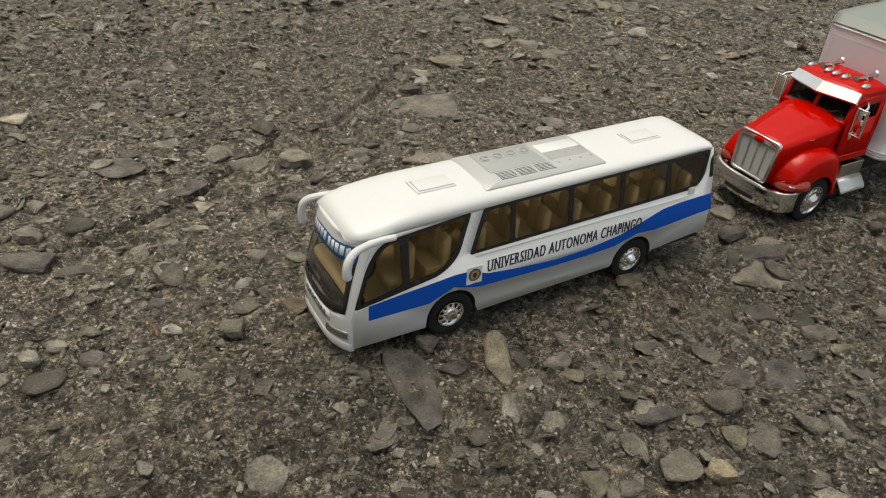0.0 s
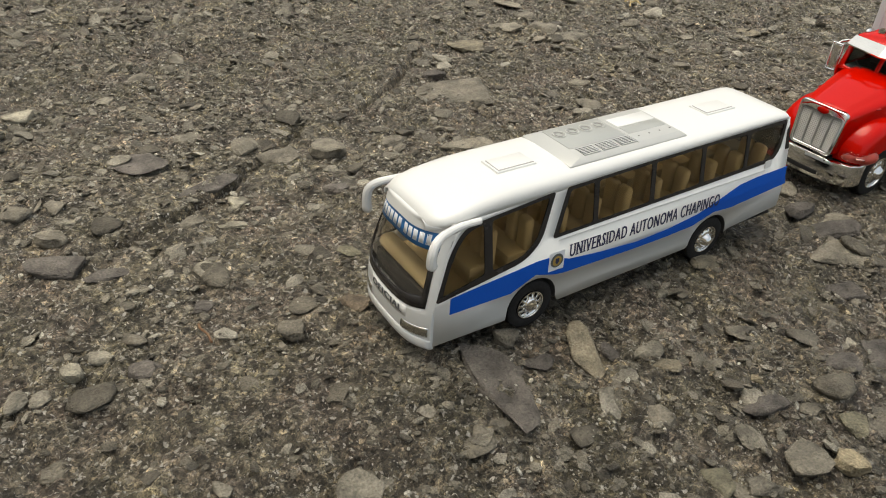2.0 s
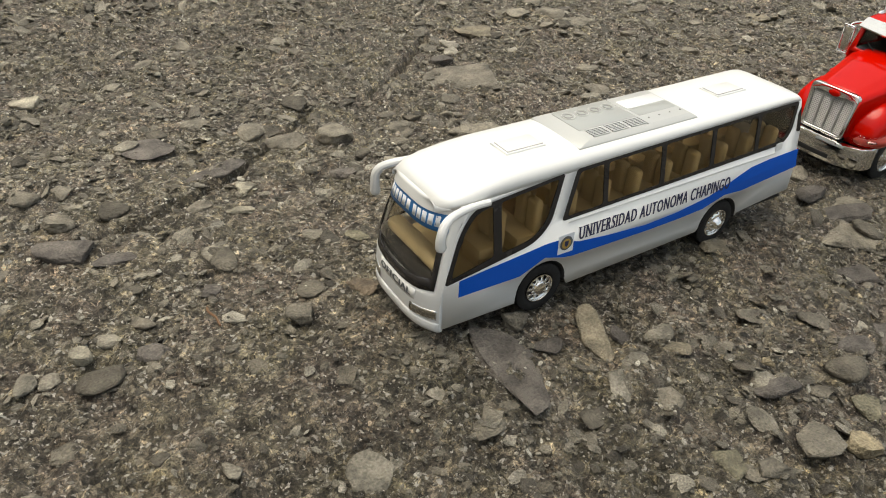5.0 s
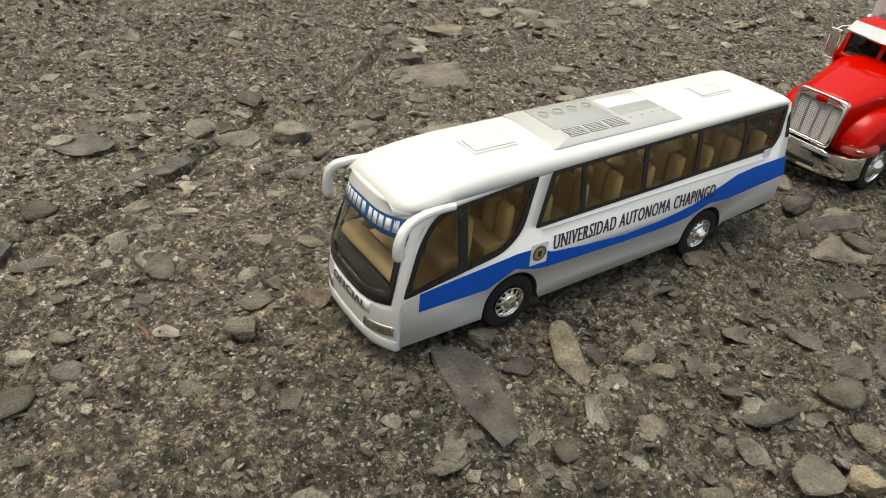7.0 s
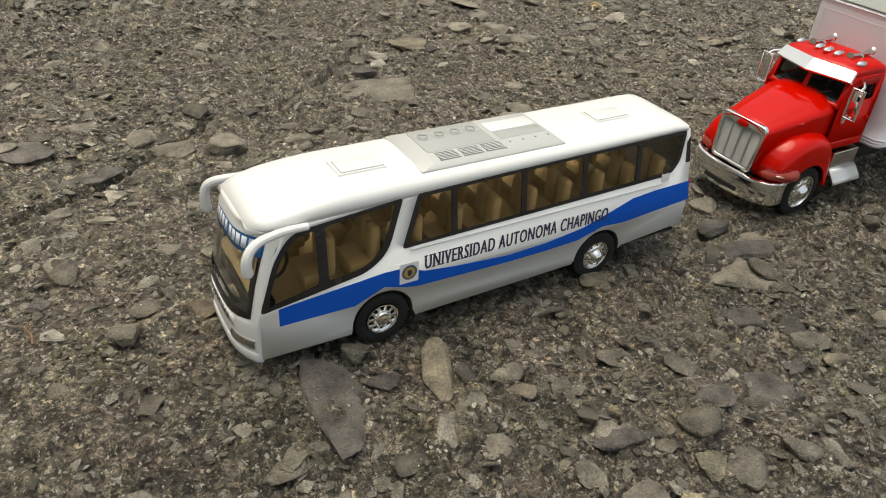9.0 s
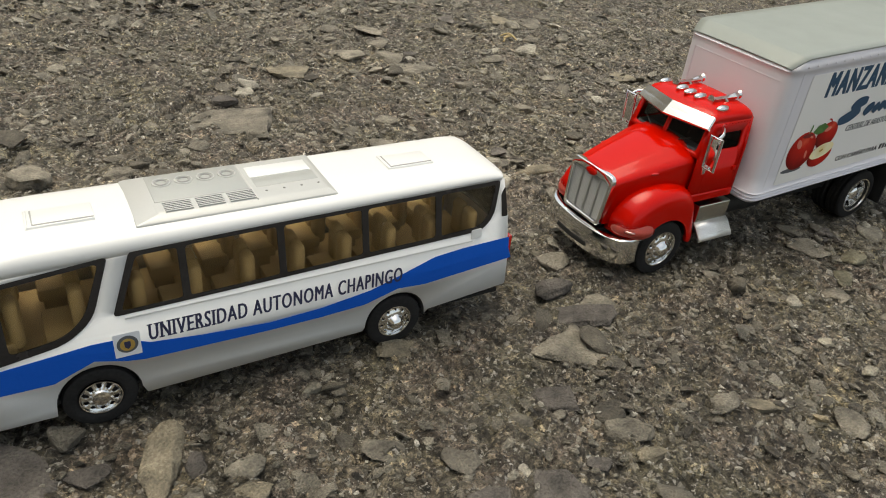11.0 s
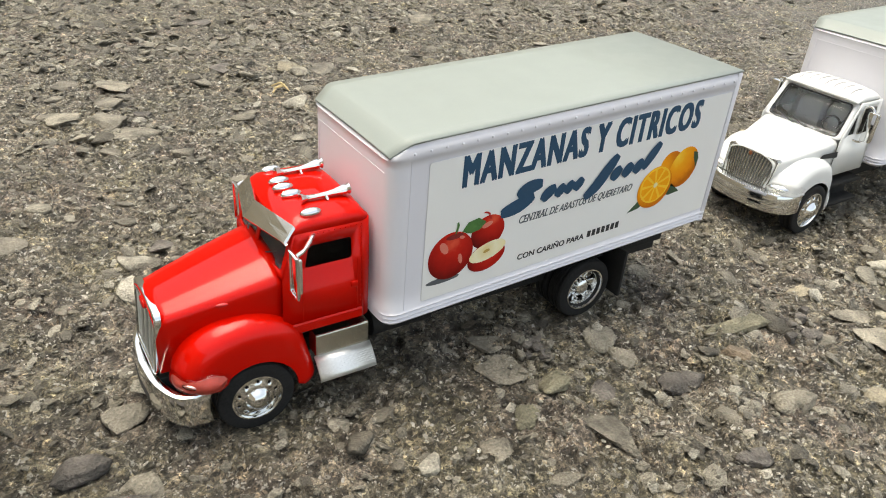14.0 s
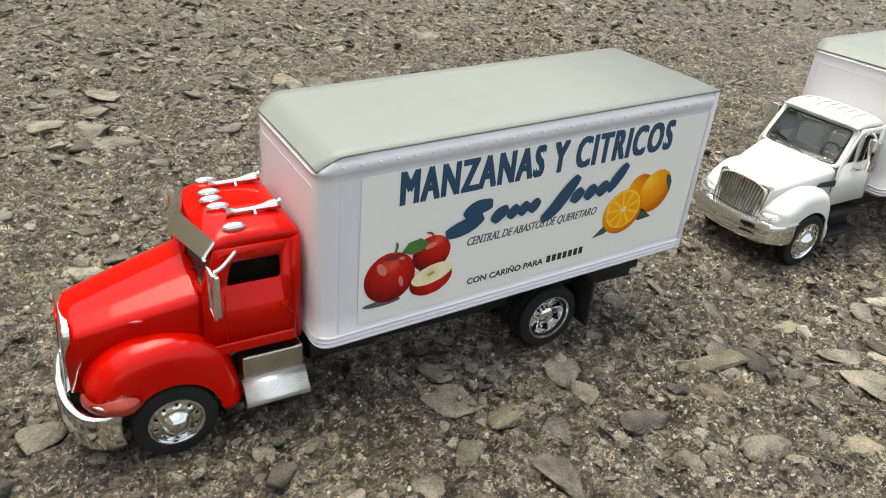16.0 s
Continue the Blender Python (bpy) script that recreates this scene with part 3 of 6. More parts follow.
            ball(0.36 * r * math.cos(a), -(w - 3.2), 0.36 * r * math.sin(a), 0.4, 0.5, 0.4, seg=8, bm=nuts)
    part("wheel_nuts", nuts, M_CHROME, hold)
    # flat black disc added so that the rim's holes look deep and dark
    part("brake_drum", lathe([(0.6 * r, w - 1.8 if style != "deep" else w - 4.2), (0, w - 1.8 if style != "deep" else w - 4.2)], 24), M_BLACK, hold, "black disc behind the rim, darkening its holes", smooth=False)
    return hold

# ---- the ground ----
def lattice(seed):
    return np.random.RandomState(seed).rand(256, 256)


LATTICES = [lattice(s) for s in range(6)]


def wave(x, y, size, k):
    """Smooth value noise from -1 to 1 with lumps of the given size."""
    g = LATTICES[k]
    u, v = np.asarray(x) / size + 37.3 * k, np.asarray(y) / size + 11.7 * k
    i, j = np.floor(u).astype(int), np.floor(v).astype(int)
    a, b = u - i, v - j
    a, b = a * a * (3 - 2 * a), b * b * (3 - 2 * b)
    i0, i1, j0, j1 = i % 256, (i + 1) % 256, j % 256, (j + 1) % 256
    return 2 * ((g[i0, j0] * (1 - a) + g[i1, j0] * a) * (1 - b) + (g[i0, j1] * (1 - a) + g[i1, j1] * a) * b) - 1


def plates(x, y, size, k):
    """Broken plates about size across, each with a height and a tilt of its own; sunk joints between them."""
    x, y = x + 0.3 * size * wave(x, y, size * 0.9, (k + 2) % 6), y + 0.3 * size * wave(x, y, size * 0.9, (k + 3) % 6)
    u, v = x / size, y / size
    ci, cj = np.floor(u).astype(int), np.floor(v).astype(int)
    g1, g2, g3, g4 = (LATTICES[(k + q) % 6] for q in range(4))
    best, second = np.full(u.shape, 9.0), np.full(u.shape, 9.0)
    z = np.zeros(u.shape)
    for di in (-1, 0, 1):
        for dj in (-1, 0, 1):
            i, j = (ci + di) % 256, (cj + dj) % 256
            du, dv = u - (ci + di + g1[i, j]), v - (cj + dj + g2[i, j])
            d = np.hypot(du, dv)
            near = d < best
            second = np.where(near, best, np.minimum(second, d))
            best = np.where(near, d, best)
            z = np.where(near, g3[i, j] - 0.5 + 0.9 * du * (g4[i, j] - 0.5) + 0.9 * dv * (g4[j, i] - 0.5), z)
    return z - 0.45 * np.exp(-(((second - best) / 0.16) ** 2))


WHEEL_SPOTS = [(0, 2), (79, 2), (0, 35), (79, 35), (183, 0), (183, 38), (298, 2), (298, 36), (426, 4), (426, 42), (541, 4), (541, 42)]
CRACKS = [((-118, 102.5), (-100, 110)), ((-100, 107.5), (-77, 115.5)), ((-77, 114.5), (-66, 121.5)), ((-66, 121.5), (-54, 126.5)), ((-54, 126.5), (-44, 138)), ((-44, 138), (-30, 146)), ((-30, 147), (-6, 165)), ((22, 168), (58, 196)), ((58, 196), (95, 232))]


def ground_z(x, y):
    """The height of the ground in mm."""
    x, y = np.asarray(x, float), np.asarray(y, float)
    rough = 0.9 + 0.35 * wave(x, y, 120, 5)
    z = 1.3 * wave(x, y, 75, 0) + 1.3 * wave(x, y, 24, 1) + rough * (0.8 * wave(x, y, 10, 2) + 1.9 * plates(x, y, 13.0, 1) + 1.5 * plates(x, y, 5.2, 3) + 0.7 * wave(x, y, 3.1, 4)) + 0.4
    for (ax, ay), (bx, by) in CRACKS:
        t = np.clip(((x - ax) * (bx - ax) + (y - ay) * (by - ay)) / ((bx - ax) ** 2 + (by - ay) ** 2), 0, 1)
        d = np.hypot(x - ax - t * (bx - ax), y - ay - t * (by - ay)) + 0.9 * wave(x, y, 8, 1)
        z = z - 7.5 * np.exp(-((d / 2.2) ** 2))
    flat = np.zeros_like(z)
    for wx, wy in WHEEL_SPOTS:
        flat = np.maximum(flat, np.exp(-((((x - wx) / 7) ** 2 + ((y - wy) / 6) ** 2) ** 2)))
    z = z * (1 - flat) + 0.3 * flat
    far = np.clip((np.hypot(x - 200, y - 200) - 2500) / 4000, 0, 1)
    return z * (1 - far)


def axis_steps(lo, hi, fine, reach, growth=1.22):
    """Even fine steps from lo to hi, then ever wider ones out to the horizon."""
    mid = list(np.arange(lo, hi + fine / 2, fine))
    out, step, p = [], fine, hi
    while p < reach:
        step *= growth if step > 7 else 1.025
        p += step
        out.append(p)
    back, step, p = [], fine, lo
    while p > -reach:
        step *= growth if step > 7 else 1.025
        p -= step
        back.append(p)
    return np.array(back[::-1] + mid + out)


def build_ground():
    xs, ys = axis_steps(-190, 600, 1.2, 2.0e6), axis_steps(-120, 300, 1.2, 2.0e6)
    gx, gy = np.meshgrid(xs, ys)
    jig = 0.35
    inside = ((gx > -190) & (gx < 600) & (gy > -120) & (gy < 300)).astype(float)
    gx = gx + inside * jig * (np.random.rand(*gx.shape) - 0.5) * 2
    gy = gy + inside * jig * (np.random.rand(*gy.shape) - 0.5) * 2
    co = np.stack([gx, gy, ground_z(gx, gy)], -1).reshape(-1, 3) * MM
    ny, nx = gx.shape
    base = (np.arange(ny - 1)[:, None] * nx + np.arange(nx - 1)[None]).ravel()
    quads = np.stack([base, base + 1, base + nx + 1, base + nx], -1).astype(np.int32)
    me = mesh_from("ground", co, quads)
    me.materials.append(M_ASPHALT)
    ob = new("ground", me)
    return tagged(ob, "worn grey-brown asphalt, rough and crumbling, with gravel", "ground", kind="structure")


def mesh_from(name, co, faces, smooth=True):
    """A mesh from arrays of places and of faces of equal size."""
    me = bpy.data.meshes.new(name)
    n = faces.shape[1]
    me.vertices.add(len(co))
    me.vertices.foreach_set("co", np.asarray(co, np.float32).ravel())
    me.loops.add(faces.size)
    me.loops.foreach_set("vertex_index", faces.ravel())
    me.polygons.add(len(faces))
    me.polygons.foreach_set("loop_start", np.arange(0, faces.size, n, dtype=np.int32))
    me.polygons.foreach_set("use_smooth", np.full(len(faces), smooth))
    me.update(calc_edges=True)
    return me


ground = build_ground()


def build_reflected_walls():
    """Plain tan walls, added well beyond what the walk looks at, for paint and chrome to reflect."""
    for name, low, cap in (
        ("reflected_wall_north", (-2200, 7000, 3200, 3400, -60, 1800), (-2200, 7000, 3170, 3430, 1800, 1860)),
        ("reflected_wall_west", (-2400, -2200, -3000, 3430, -60, 1800), (-2430, -2200, -3000, 3430, 1800, 1860)),
    ):
        wall = part(name, block(low, cap), M_REFLECTED_WALL, None, smooth=False)
        tagged(wall, "plain tan wall out of view, added for reflections", "wall", kind="structure")


build_reflected_walls()

ICO_BM = bmesh.new()
bmesh.ops.create_icosphere(ICO_BM, subdivisions=1, radius=1)
ICO_BM.verts.ensure_lookup_table()
ICO_V = np.array([v.co[:] for v in ICO_BM.verts])
ICO_F = np.array([[v.index for v in f.verts] for f in ICO_BM.faces], np.int32)
ICO_BM.free()


def in_vehicle(x, y):
    """Where no loose chip lies: under a wheel or in a crack."""
    hit = np.zeros_like(x, bool)
    for wx, wy in WHEEL_SPOTS:
        hit |= (np.abs(x - wx) < 9) & (np.abs(y - wy) < 8)
    for (ax, ay), (bx, by) in CRACKS:
        t = np.clip(((x - ax) * (bx - ax) + (y - ay) * (by - ay)) / ((bx - ax) ** 2 + (by - ay) ** 2), 0, 1)
        hit |= np.hypot(x - ax - t * (bx - ax), y - ay - t * (by - ay)) < 3.4
    return hit


def scatter(name, count, x0, x1, y0, y1, small, large, seed, label, flat=0.42, sink=0.35, material=M_GRAVEL):
    """Many loose chips in one mesh: angular, flattened, half sunk."""
    rs = np.random.RandomState(seed)
    x, y = rs.uniform(x0, x1, count), rs.uniform(y0, y1, count)
    keep = ~in_vehicle(x, y) & (wave(x, y, 46, 3) + 0.6 * wave(x, y, 15, 0) > rs.uniform(-1.6, 0.6, count))
    x, y = x[keep], y[keep]
    n = len(x)
    size = small + (large - small) * rs.rand(n) ** 2.6
    rad = size[:, None] * rs.uniform(0.55, 1.0, (n, 3)) * np.array([1, 0.85, flat])
    shape = ICO_V[None] * rs.uniform(0.62, 1.12, (n, 12, 1)) * rad[:, None]
    a, tx, ty = rs.uniform(0, 6.283, n), rs.normal(0, 0.3, n), rs.normal(0, 0.3, n)
    c, s = np.cos(a)[:, None], np.sin(a)[:, None]
    px, py, pz = shape[..., 0], shape[..., 1], shape[..., 2]
    pz = pz + px * tx[:, None] + py * ty[:, None]
    px, py = px * c - py * s, px * s + py * c
    co = np.stack([px + x[:, None], py + y[:, None], pz + (ground_z(x, y) + rad[:, 2] * (1 - 2 * sink))[:, None]], -1)
    faces = (ICO_F[None] + 12 * np.arange(n, dtype=np.int32)[:, None, None]).reshape(-1, 3)
    me = mesh_from(name, co.reshape(-1, 3) * MM, faces, smooth=False)
    me.materials.append(material)
    ob = new(name, me)
    ob.parent = ground
    return tagged(ob, label, kind="stuff")


scatter("fine_gravel", 58000, -220, 600, -125, 330, 0.4, 1.5, 11, "fine grey gravel chips bedded in the asphalt", flat=0.5, sink=0.12, material=M_CHIPS)
scatter("gravel", 30000, -240, 680, -130, 420, 1.0, 3.4, 12, "small grey gravel chips on the asphalt", flat=0.34, sink=0.36)
scatter("coarse_gravel", 5600, -240, 760, -135, 560, 2.4, 7.5, 13, "coarse grey gravel on the asphalt", flat=0.24, sink=0.55)
scatter("far_gravel", 34000, -380, 1150, 330, 950, 1.6, 7.0, 14, "grey gravel chips on the asphalt further off", flat=0.32, sink=0.36)


def boulder(seed, cuts=9, fine=3):
    """A worn angular stone, about 1 across and 1 high: a ball cut flat on random sides, with lumps."""
    rs = random.Random(seed)
    bm = bmesh.new()
    bmesh.ops.create_icosphere(bm, subdivisions=fine, radius=0.62)
    planes = []
    for k in range(cuts):
        d = Vector((rs.gauss(0, 1), rs.gauss(0, 1), rs.gauss(0, 0.55))).normalized()
        planes.append((d, rs.uniform(0.3, 0.46)))
    planes.append((Vector((rs.uniform(-0.25, 0.25), rs.uniform(-0.25, 0.25), 1)).normalized(), rs.uniform(0.28, 0.4)))
    for v in bm.verts:
        for d, r in planes:
            over = v.co.dot(d) - r
            if over > 0:
                v.co -= d * over
        v.co *= 1 + 0.13 * noise.noise(v.co * 4 + Vector((seed * 3.1, 0, 0))) + 0.09 * noise.noise(v.co * 9) + 0.035 * noise.noise(v.co * 22)
    for f in bm.faces:
        f.smooth = True
    for e in bm.edges:
        if len(e.link_faces) == 2 and e.calc_face_angle(0) > radians(34):
            e.smooth = False
    zs, xs, ys = ([v.co[i] for v in bm.verts] for i in (2, 0, 1))
    lo, hi = Vector((min(xs), min(ys), min(zs))), Vector((max(xs), max(ys), max(zs)))
    for v in bm.verts:
        v.co = Vector(((v.co[i] - lo[i]) / (hi[i] - lo[i]) - 0.5 for i in range(3)))
    me = bpy.data.meshes.new("stone")
    bm.to_mesh(me)
    bm.free()
    return me


BOULDERS = [boulder(s) for s in range(16)] + [boulder(s + 40, 8, 2) for s in range(12)]
STONES = {}
LABELS = {
    "grey": "grey angular stone lying in the rough asphalt",
    "slate": "dark slate-grey flat stone in the asphalt",
    "pale": "pale grey stone lying on the gravel",
    "tan": "tan weathered stone set in the asphalt",
    "olive": "olive-grey flat stone with a worn face",
    "rust": "rust-brown porous stone in the gravel",
    "yellow": "yellowish rounded stone lying on the gravel",
}


def stone_mesh(tone, k):
    if (tone, k) not in STONES:
        me = BOULDERS[k].copy()
        me.materials.append(M_STONE[tone])
        STONES[tone, k] = me
    return STONES[tone, k]


STONE_RANDOM = random.Random(7)


def stone(x, y, length, width, height, turn, tone, lift=0.0):
    """One stone, sunk a little into the ground: a thing if it stands proud, else a piece of the ground."""
    k = STONE_RANDOM.randrange(16)
    proud = height >= 3.0
    ob = new("rock" if proud else "stone", stone_mesh(tone, k))
    height *= 0.5
    full = height * 2.2
    ring = [(x + 0.33 * length * math.cos(a), y + 0.33 * width * math.sin(a)) for a in (0, 1.05, 2.1, 3.14, 4.2, 5.24)]
    bed = sum(float(ground_z(*p)) for p in ring) / 6
    height = max(height, 1.2)
    z = max(float(ground_z(x, y)) * 0.5 + bed * 0.5, bed) + height - full / 2 + lift
    ob.matrix_world = pose(x * MM, y * MM, z * MM, STONE_RANDOM.uniform(-7, 7), STONE_RANDOM.uniform(-7, 7), turn) @ Matrix.Diagonal((length * 1.06 * MM, width * 1.06 * MM, full * MM, 1))
    if proud:
        tagged(ob, LABELS[tone], "stone", "stones on the asphalt")
    else:
        ob.parent = ground


stone(-121.6, 100.2, 19.1, 11.4, 5.2, -30, "slate", 2.0)
stone(-119.8, 117.6, 11.3, 8.1, 4.5, -33, "grey", 2.0)
stone(-116.1, 141.5, 8.1, 9.8, 3.8, -26, "grey")
stone(-112, 129.2, 4.9, 4.9, 3.0, -31, "pale")
stone(-54, 115.7, 7.4, 8.2, 3.8, -34, "pale")
stone(-42.1, 137, 4.9, 4.1, 3.0, -25, "pale")
stone(-26.2, 141.9, 17, 13.9, 4.5, -12, "grey")
stone(-5.4, 138.1, 15.6, 13.7, 6.8, -15, "grey")
stone(-16.6, 105.5, 10.4, 6.6, 4.5, -17, "slate")
stone(-60.9, 100.4, 10.4, 4.5, 1.2, -31, "pale")
stone(-73.6, 107.5, 8.8, 7.5, 1.2, -22, "grey")
stone(-65.8, 32.9, 8.5, 7.3, 4.5, -30, "grey", 1.6)
stone(-43.2, 36.9, 11.4, 9.8, 3.0, -33, "rust")
stone(-125.8, 44.6, 6.8, 5.5, 3.8, -35, "pale", 1.4)
stone(-85.6, 57, 5.9, 5.2, 3.0, -31, "slate")
stone(-80.3, 161.1, 23.2, 18.6, 1.2, -13, "slate")
stone(-108.3, 36.6, 9, 5.9, 3.0, -18, "slate")
stone(-107.3, 88.7, 14.1, 7, 1.2, -17, "slate")
stone(-32.5, 61.4, 8.5, 6.2, 1.2, -17, "olive")
stone(80.2, 168.3, 38.2, 32.5, 4.5, -29, "grey")
stone(127.8, 229.8, 21.8, 25.3, 4.5, -24, "tan")
stone(82.9, 192.8, 12.9, 6.8, 3.8, -18, "slate")
stone(-116.5, 233.6, 12.3, 13.1, 3.8, -16, "pale")
stone(52.6, 112.7, 24.5, 9.9, 3.8, -14, "grey")
stone(-21.5, -17, 37, 17, 1.9, 84, "slate")
stone(-9.6, -1.6, 8.2, 6.4, 5.2, -22, "grey", 2.2)
stone(16.4, -20.1, 5.7, 7.5, 3.0, -21, "slate")
stone(25.8, -34.7, 8.8, 6.8, 1.8, -26, "tan")
stone(9.8, -48.1, 8.7, 7.8, 3.0, -34, "grey")
stone(-40.1, -31.6, 9.4, 11.1, 3.0, -26, "grey")
stone(6.2, -71.7, 8, 10.1, 3.0, -36, "olive")
stone(-6.9, -14.8, 10, 7.3, 1.2, -15, "slate")
stone(58.2, -36.5, 11.1, 7.6, 3.0, -16, "grey")
stone(74.6, -47.1, 10, 8.3, 3.0, -24, "grey")
stone(93.1, -65.8, 15.6, 12.9, 1.8, -30, "slate")
stone(122.2, -56.8, 14.6, 8.7, 3.0, -15, "grey")
stone(122, -66.4, 9, 4.6, 3.0, -23, "tan")
stone(107.3, -62.3, 6.8, 5.1, 3.0, -16, "slate")
stone(72.6, -61, 13.6, 8.4, 1.8, -17, "slate")
stone(38.7, -60.8, 13.9, 7.1, 3.8, -26, "slate")
stone(40.5, -85.8, 9.6, 7, 4.5, -29, "yellow", 1.4)
stone(14.6, -79.2, 9.5, 4.9, 4.5, -24, "grey")
stone(62.1, -83.8, 11.9, 9.8, 3.8, -28, "grey")
stone(55.1, -78, 7.6, 9.4, 3.0, -34, "olive")
stone(110.7, -37.7, 13.4, 10, 3.0, -30, "slate")
stone(26.5, 135, 12.3, 8.3, 3.0, -14, "grey")
stone(-43.8, 210.6, 11.2, 7.3, 1.8, -32, "grey")
stone(319.4, 175.8, 23.4, 18.6, 3.0, -30, "tan")
stone(135.4, 125, 12.5, 12.5, 3.0, -19, "grey")
stone(256.6, -1.3, 12, 9.9, 1.8, -31, "grey")
stone(254.3, -12.2, 16.3, 13.1, 1.8, -26, "grey")
stone(265, -24.9, 9.7, 11.3, 3.8, -28, "olive")
stone(295.1, -23.4, 8.9, 10.7, 3.0, -30, "grey")
stone(304.7, -40.9, 18.1, 8.7, 3.8, -15, "slate")
stone(330.5, -39.3, 9.4, 8.4, 3.8, -34, "rust")
stone(326.4, -65.2, 14.2, 8.3, 4.5, -29, "grey")
stone(361.2, -44, 9.4, 6.5, 5.2, -34, "slate")
stone(401.2, -52.3, 12.1, 18.2, 3.0, -23, "pale")
stone(382.5, -59, 16.4, 15.9, 1.2, -32, "grey")
stone(390.3, -44.2, 18, 8.8, 1.8, -29, "grey")
stone(277.1, -33.4, 9.3, 9.5, 1.8, -21, "slate")
stone(233.1, -39.6, 8.3, 8.8, 3.8, -32, "grey")
stone(249.5, -32.4, 7.8, 8.9, 3.0, -26, "olive")
stone(296.9, -74, 12.2, 6.7, 3.8, -18, "slate")
stone(302.4, -58.7, 8.2, 8.9, 3.0, -37, "grey")
stone(188.6, 232.8, 21, 17.6, 6.8, -31, "grey")
stone(168.7, 243.9, 21.3, 18.3, 4.5, -27, "grey")
stone(213.6, 185.6, 10, 7.4, 6.0, -15, "grey")
stone(199.4, 212.1, 20.5, 14.2, 3.0, -19, "grey")
stone(195, 258.9, 13.7, 13.6, 5.2, -26, "grey")
stone(310.4, 291.1, 18.5, 15.5, 3.0, -22, "tan")
stone(325.4, 280.8, 15.9, 21.1, 3.0, -26, "grey")
stone(204.7, 292.5, 18.2, 24.7, 1.8, -20, "grey")
stone(182.4, 300, 14.9, 14.8, 1.8, -30, "grey")
stone(208.4, 240.4, 8.5, 7.6, 5.2, -16, "slate")
stone(388.2, -24.8, 13.9, 8.7, 1.8, -16, "tan")
stone(353.8, -76.1, 11.7, 7.3, 3.0, -17, "tan")
stone(267.4, 297.4, 12.8, 15.7, 3.0, -13, "slate")
stone(171.8, 278.3, 10.7, 10.6, 3.8, -9, "grey")
stone(254.4, 351.6, 10.2, 7.8, 5.2, -28, "grey")
stone(454.1, 377, 23.3, 17.5, 3.8, -19, "grey")
stone(175.6, 217.9, 12.1, 11.3, 3.8, -11, "grey")
stone(288, 410.2, 15.4, 12.5, 4.5, -8, "slate")
stone(140.1, -12.7, 22.7, 9.2, 3.8, -24, "slate")
stone(126.9, -24.2, 25.1, 17.4, 3.0, -12, "grey")
stone(78.3, -2.8, 11.6, 7, 1.8, -20, "tan")
stone(189.8, 83, 19.7, 9.5, 5.2, -23, "tan")
stone(174.1, -77.4, 6.9, 3.4, 1.8, -33, "tan")
stone(139.4, 1.6, 12.8, 8.3, 3.8, -25, "slate", 1.4)
stone(50, -8.4, 6, 3.9, 3.0, -12, "pale")
stone(164.6, -65.4, 13.9, 4.7, 1.8, -28, "tan")
stone(151.8, 17.9, 11.3, 10.5, 3.8, -31, "grey", 1.2)
stone(229.4, 149.2, 10.7, 8.8, 3.0, -33, "grey")
stone(207.1, -54.7, 4.6, 3.7, 3.0, -27, "pale")
stone(227.8, -78.8, 9.2, 5.7, 3.0, -34, "slate")
stone(183.4, 103.9, 10.1, 8.4, 3.0, -12, "slate")
stone(-59.4, 131.7, 25.8, 9, 4.0, 10, "slate")
stone(9.4, -16.1, 23.5, 9, 4.8, -109, "tan")
stone(267.6, -45.1, 26.7, 10, 4.0, -87, "grey")
stone(341.9, -29.9, 26.2, 7, 2.4, -7, "olive")


def pebbles(x, y, reach, count, seed):
    """A nest of small dark pebbles."""
    rs = random.Random(seed)
    for _ in range(count):
        size = rs.uniform(2.6, 4.6)
        stone(x + rs.gauss(0, reach / 2), y + rs.gauss(0, reach / 2.6), size, size * rs.uniform(0.75, 0.95), 2.9, rs.uniform(0, 360), "slate" if rs.random() < 0.7 else "grey", 1.1)


pebbles(269.6, -9.3, 7, 14, 3)
pebbles(362, -40, 10, 12, 4)


def litter():
    """Straw, a brown needle and bits of leaf lying about."""
    bm = bmesh.new()
    g = lambda x, y, h: (x, y, float(ground_z(x, y)) + h)
    for pts in (((281, 247, 2.5), (286, 252, 4), (293, 258, 3)), ((284, 256, 3), (288, 252, 5), (290, 245, 2.5)), ((283, 250, 4), (291, 252, 3))):
        tube(smooth_path([g(*p) for p in pts], 4), [0.55] * (4 * (len(pts) - 1)) + [0.15], 6, bm)
    tagged(part("dry_straw", bm, M_STRAW, None), "dry yellow wisp of straw on the asphalt", "straw")
    tagged(part("pine_needle", tube(smooth_path([g(-89, 50, 1.4), g(-89.6, 46, 1.8), g(-88.6, 42, 1.6), g(-88.6, 38, 1.2)], 4), 0.42, 6), M_NEEDLE, None), "brown dry needle lying on the gravel", "needle")
    for x, y, s, m, lab in ((44, -53, 2.0, M_STONE["yellow"], "small orange-brown chip on the asphalt"), (174.5, -77.5, 2.6, M_STONE["yellow"], "small yellowish chip on the asphalt"), (206, -71, 3.4, M_STONE["pale"], "pale flat flake lying on the asphalt")):
        ob = new("chip", BOULDERS[int(x) % 16].copy())
        ob.data.materials.append(m)
        ob.matrix_world = pose(x * MM, y * MM, (float(ground_z(x, y)) + 2.2) * MM, 8, -6, x * 7) @ Matrix.Diagonal((s * 2 * MM, s * 1.1 * MM, 2.2 * MM, 1))
        tagged(ob, lab, "chip")


litter()


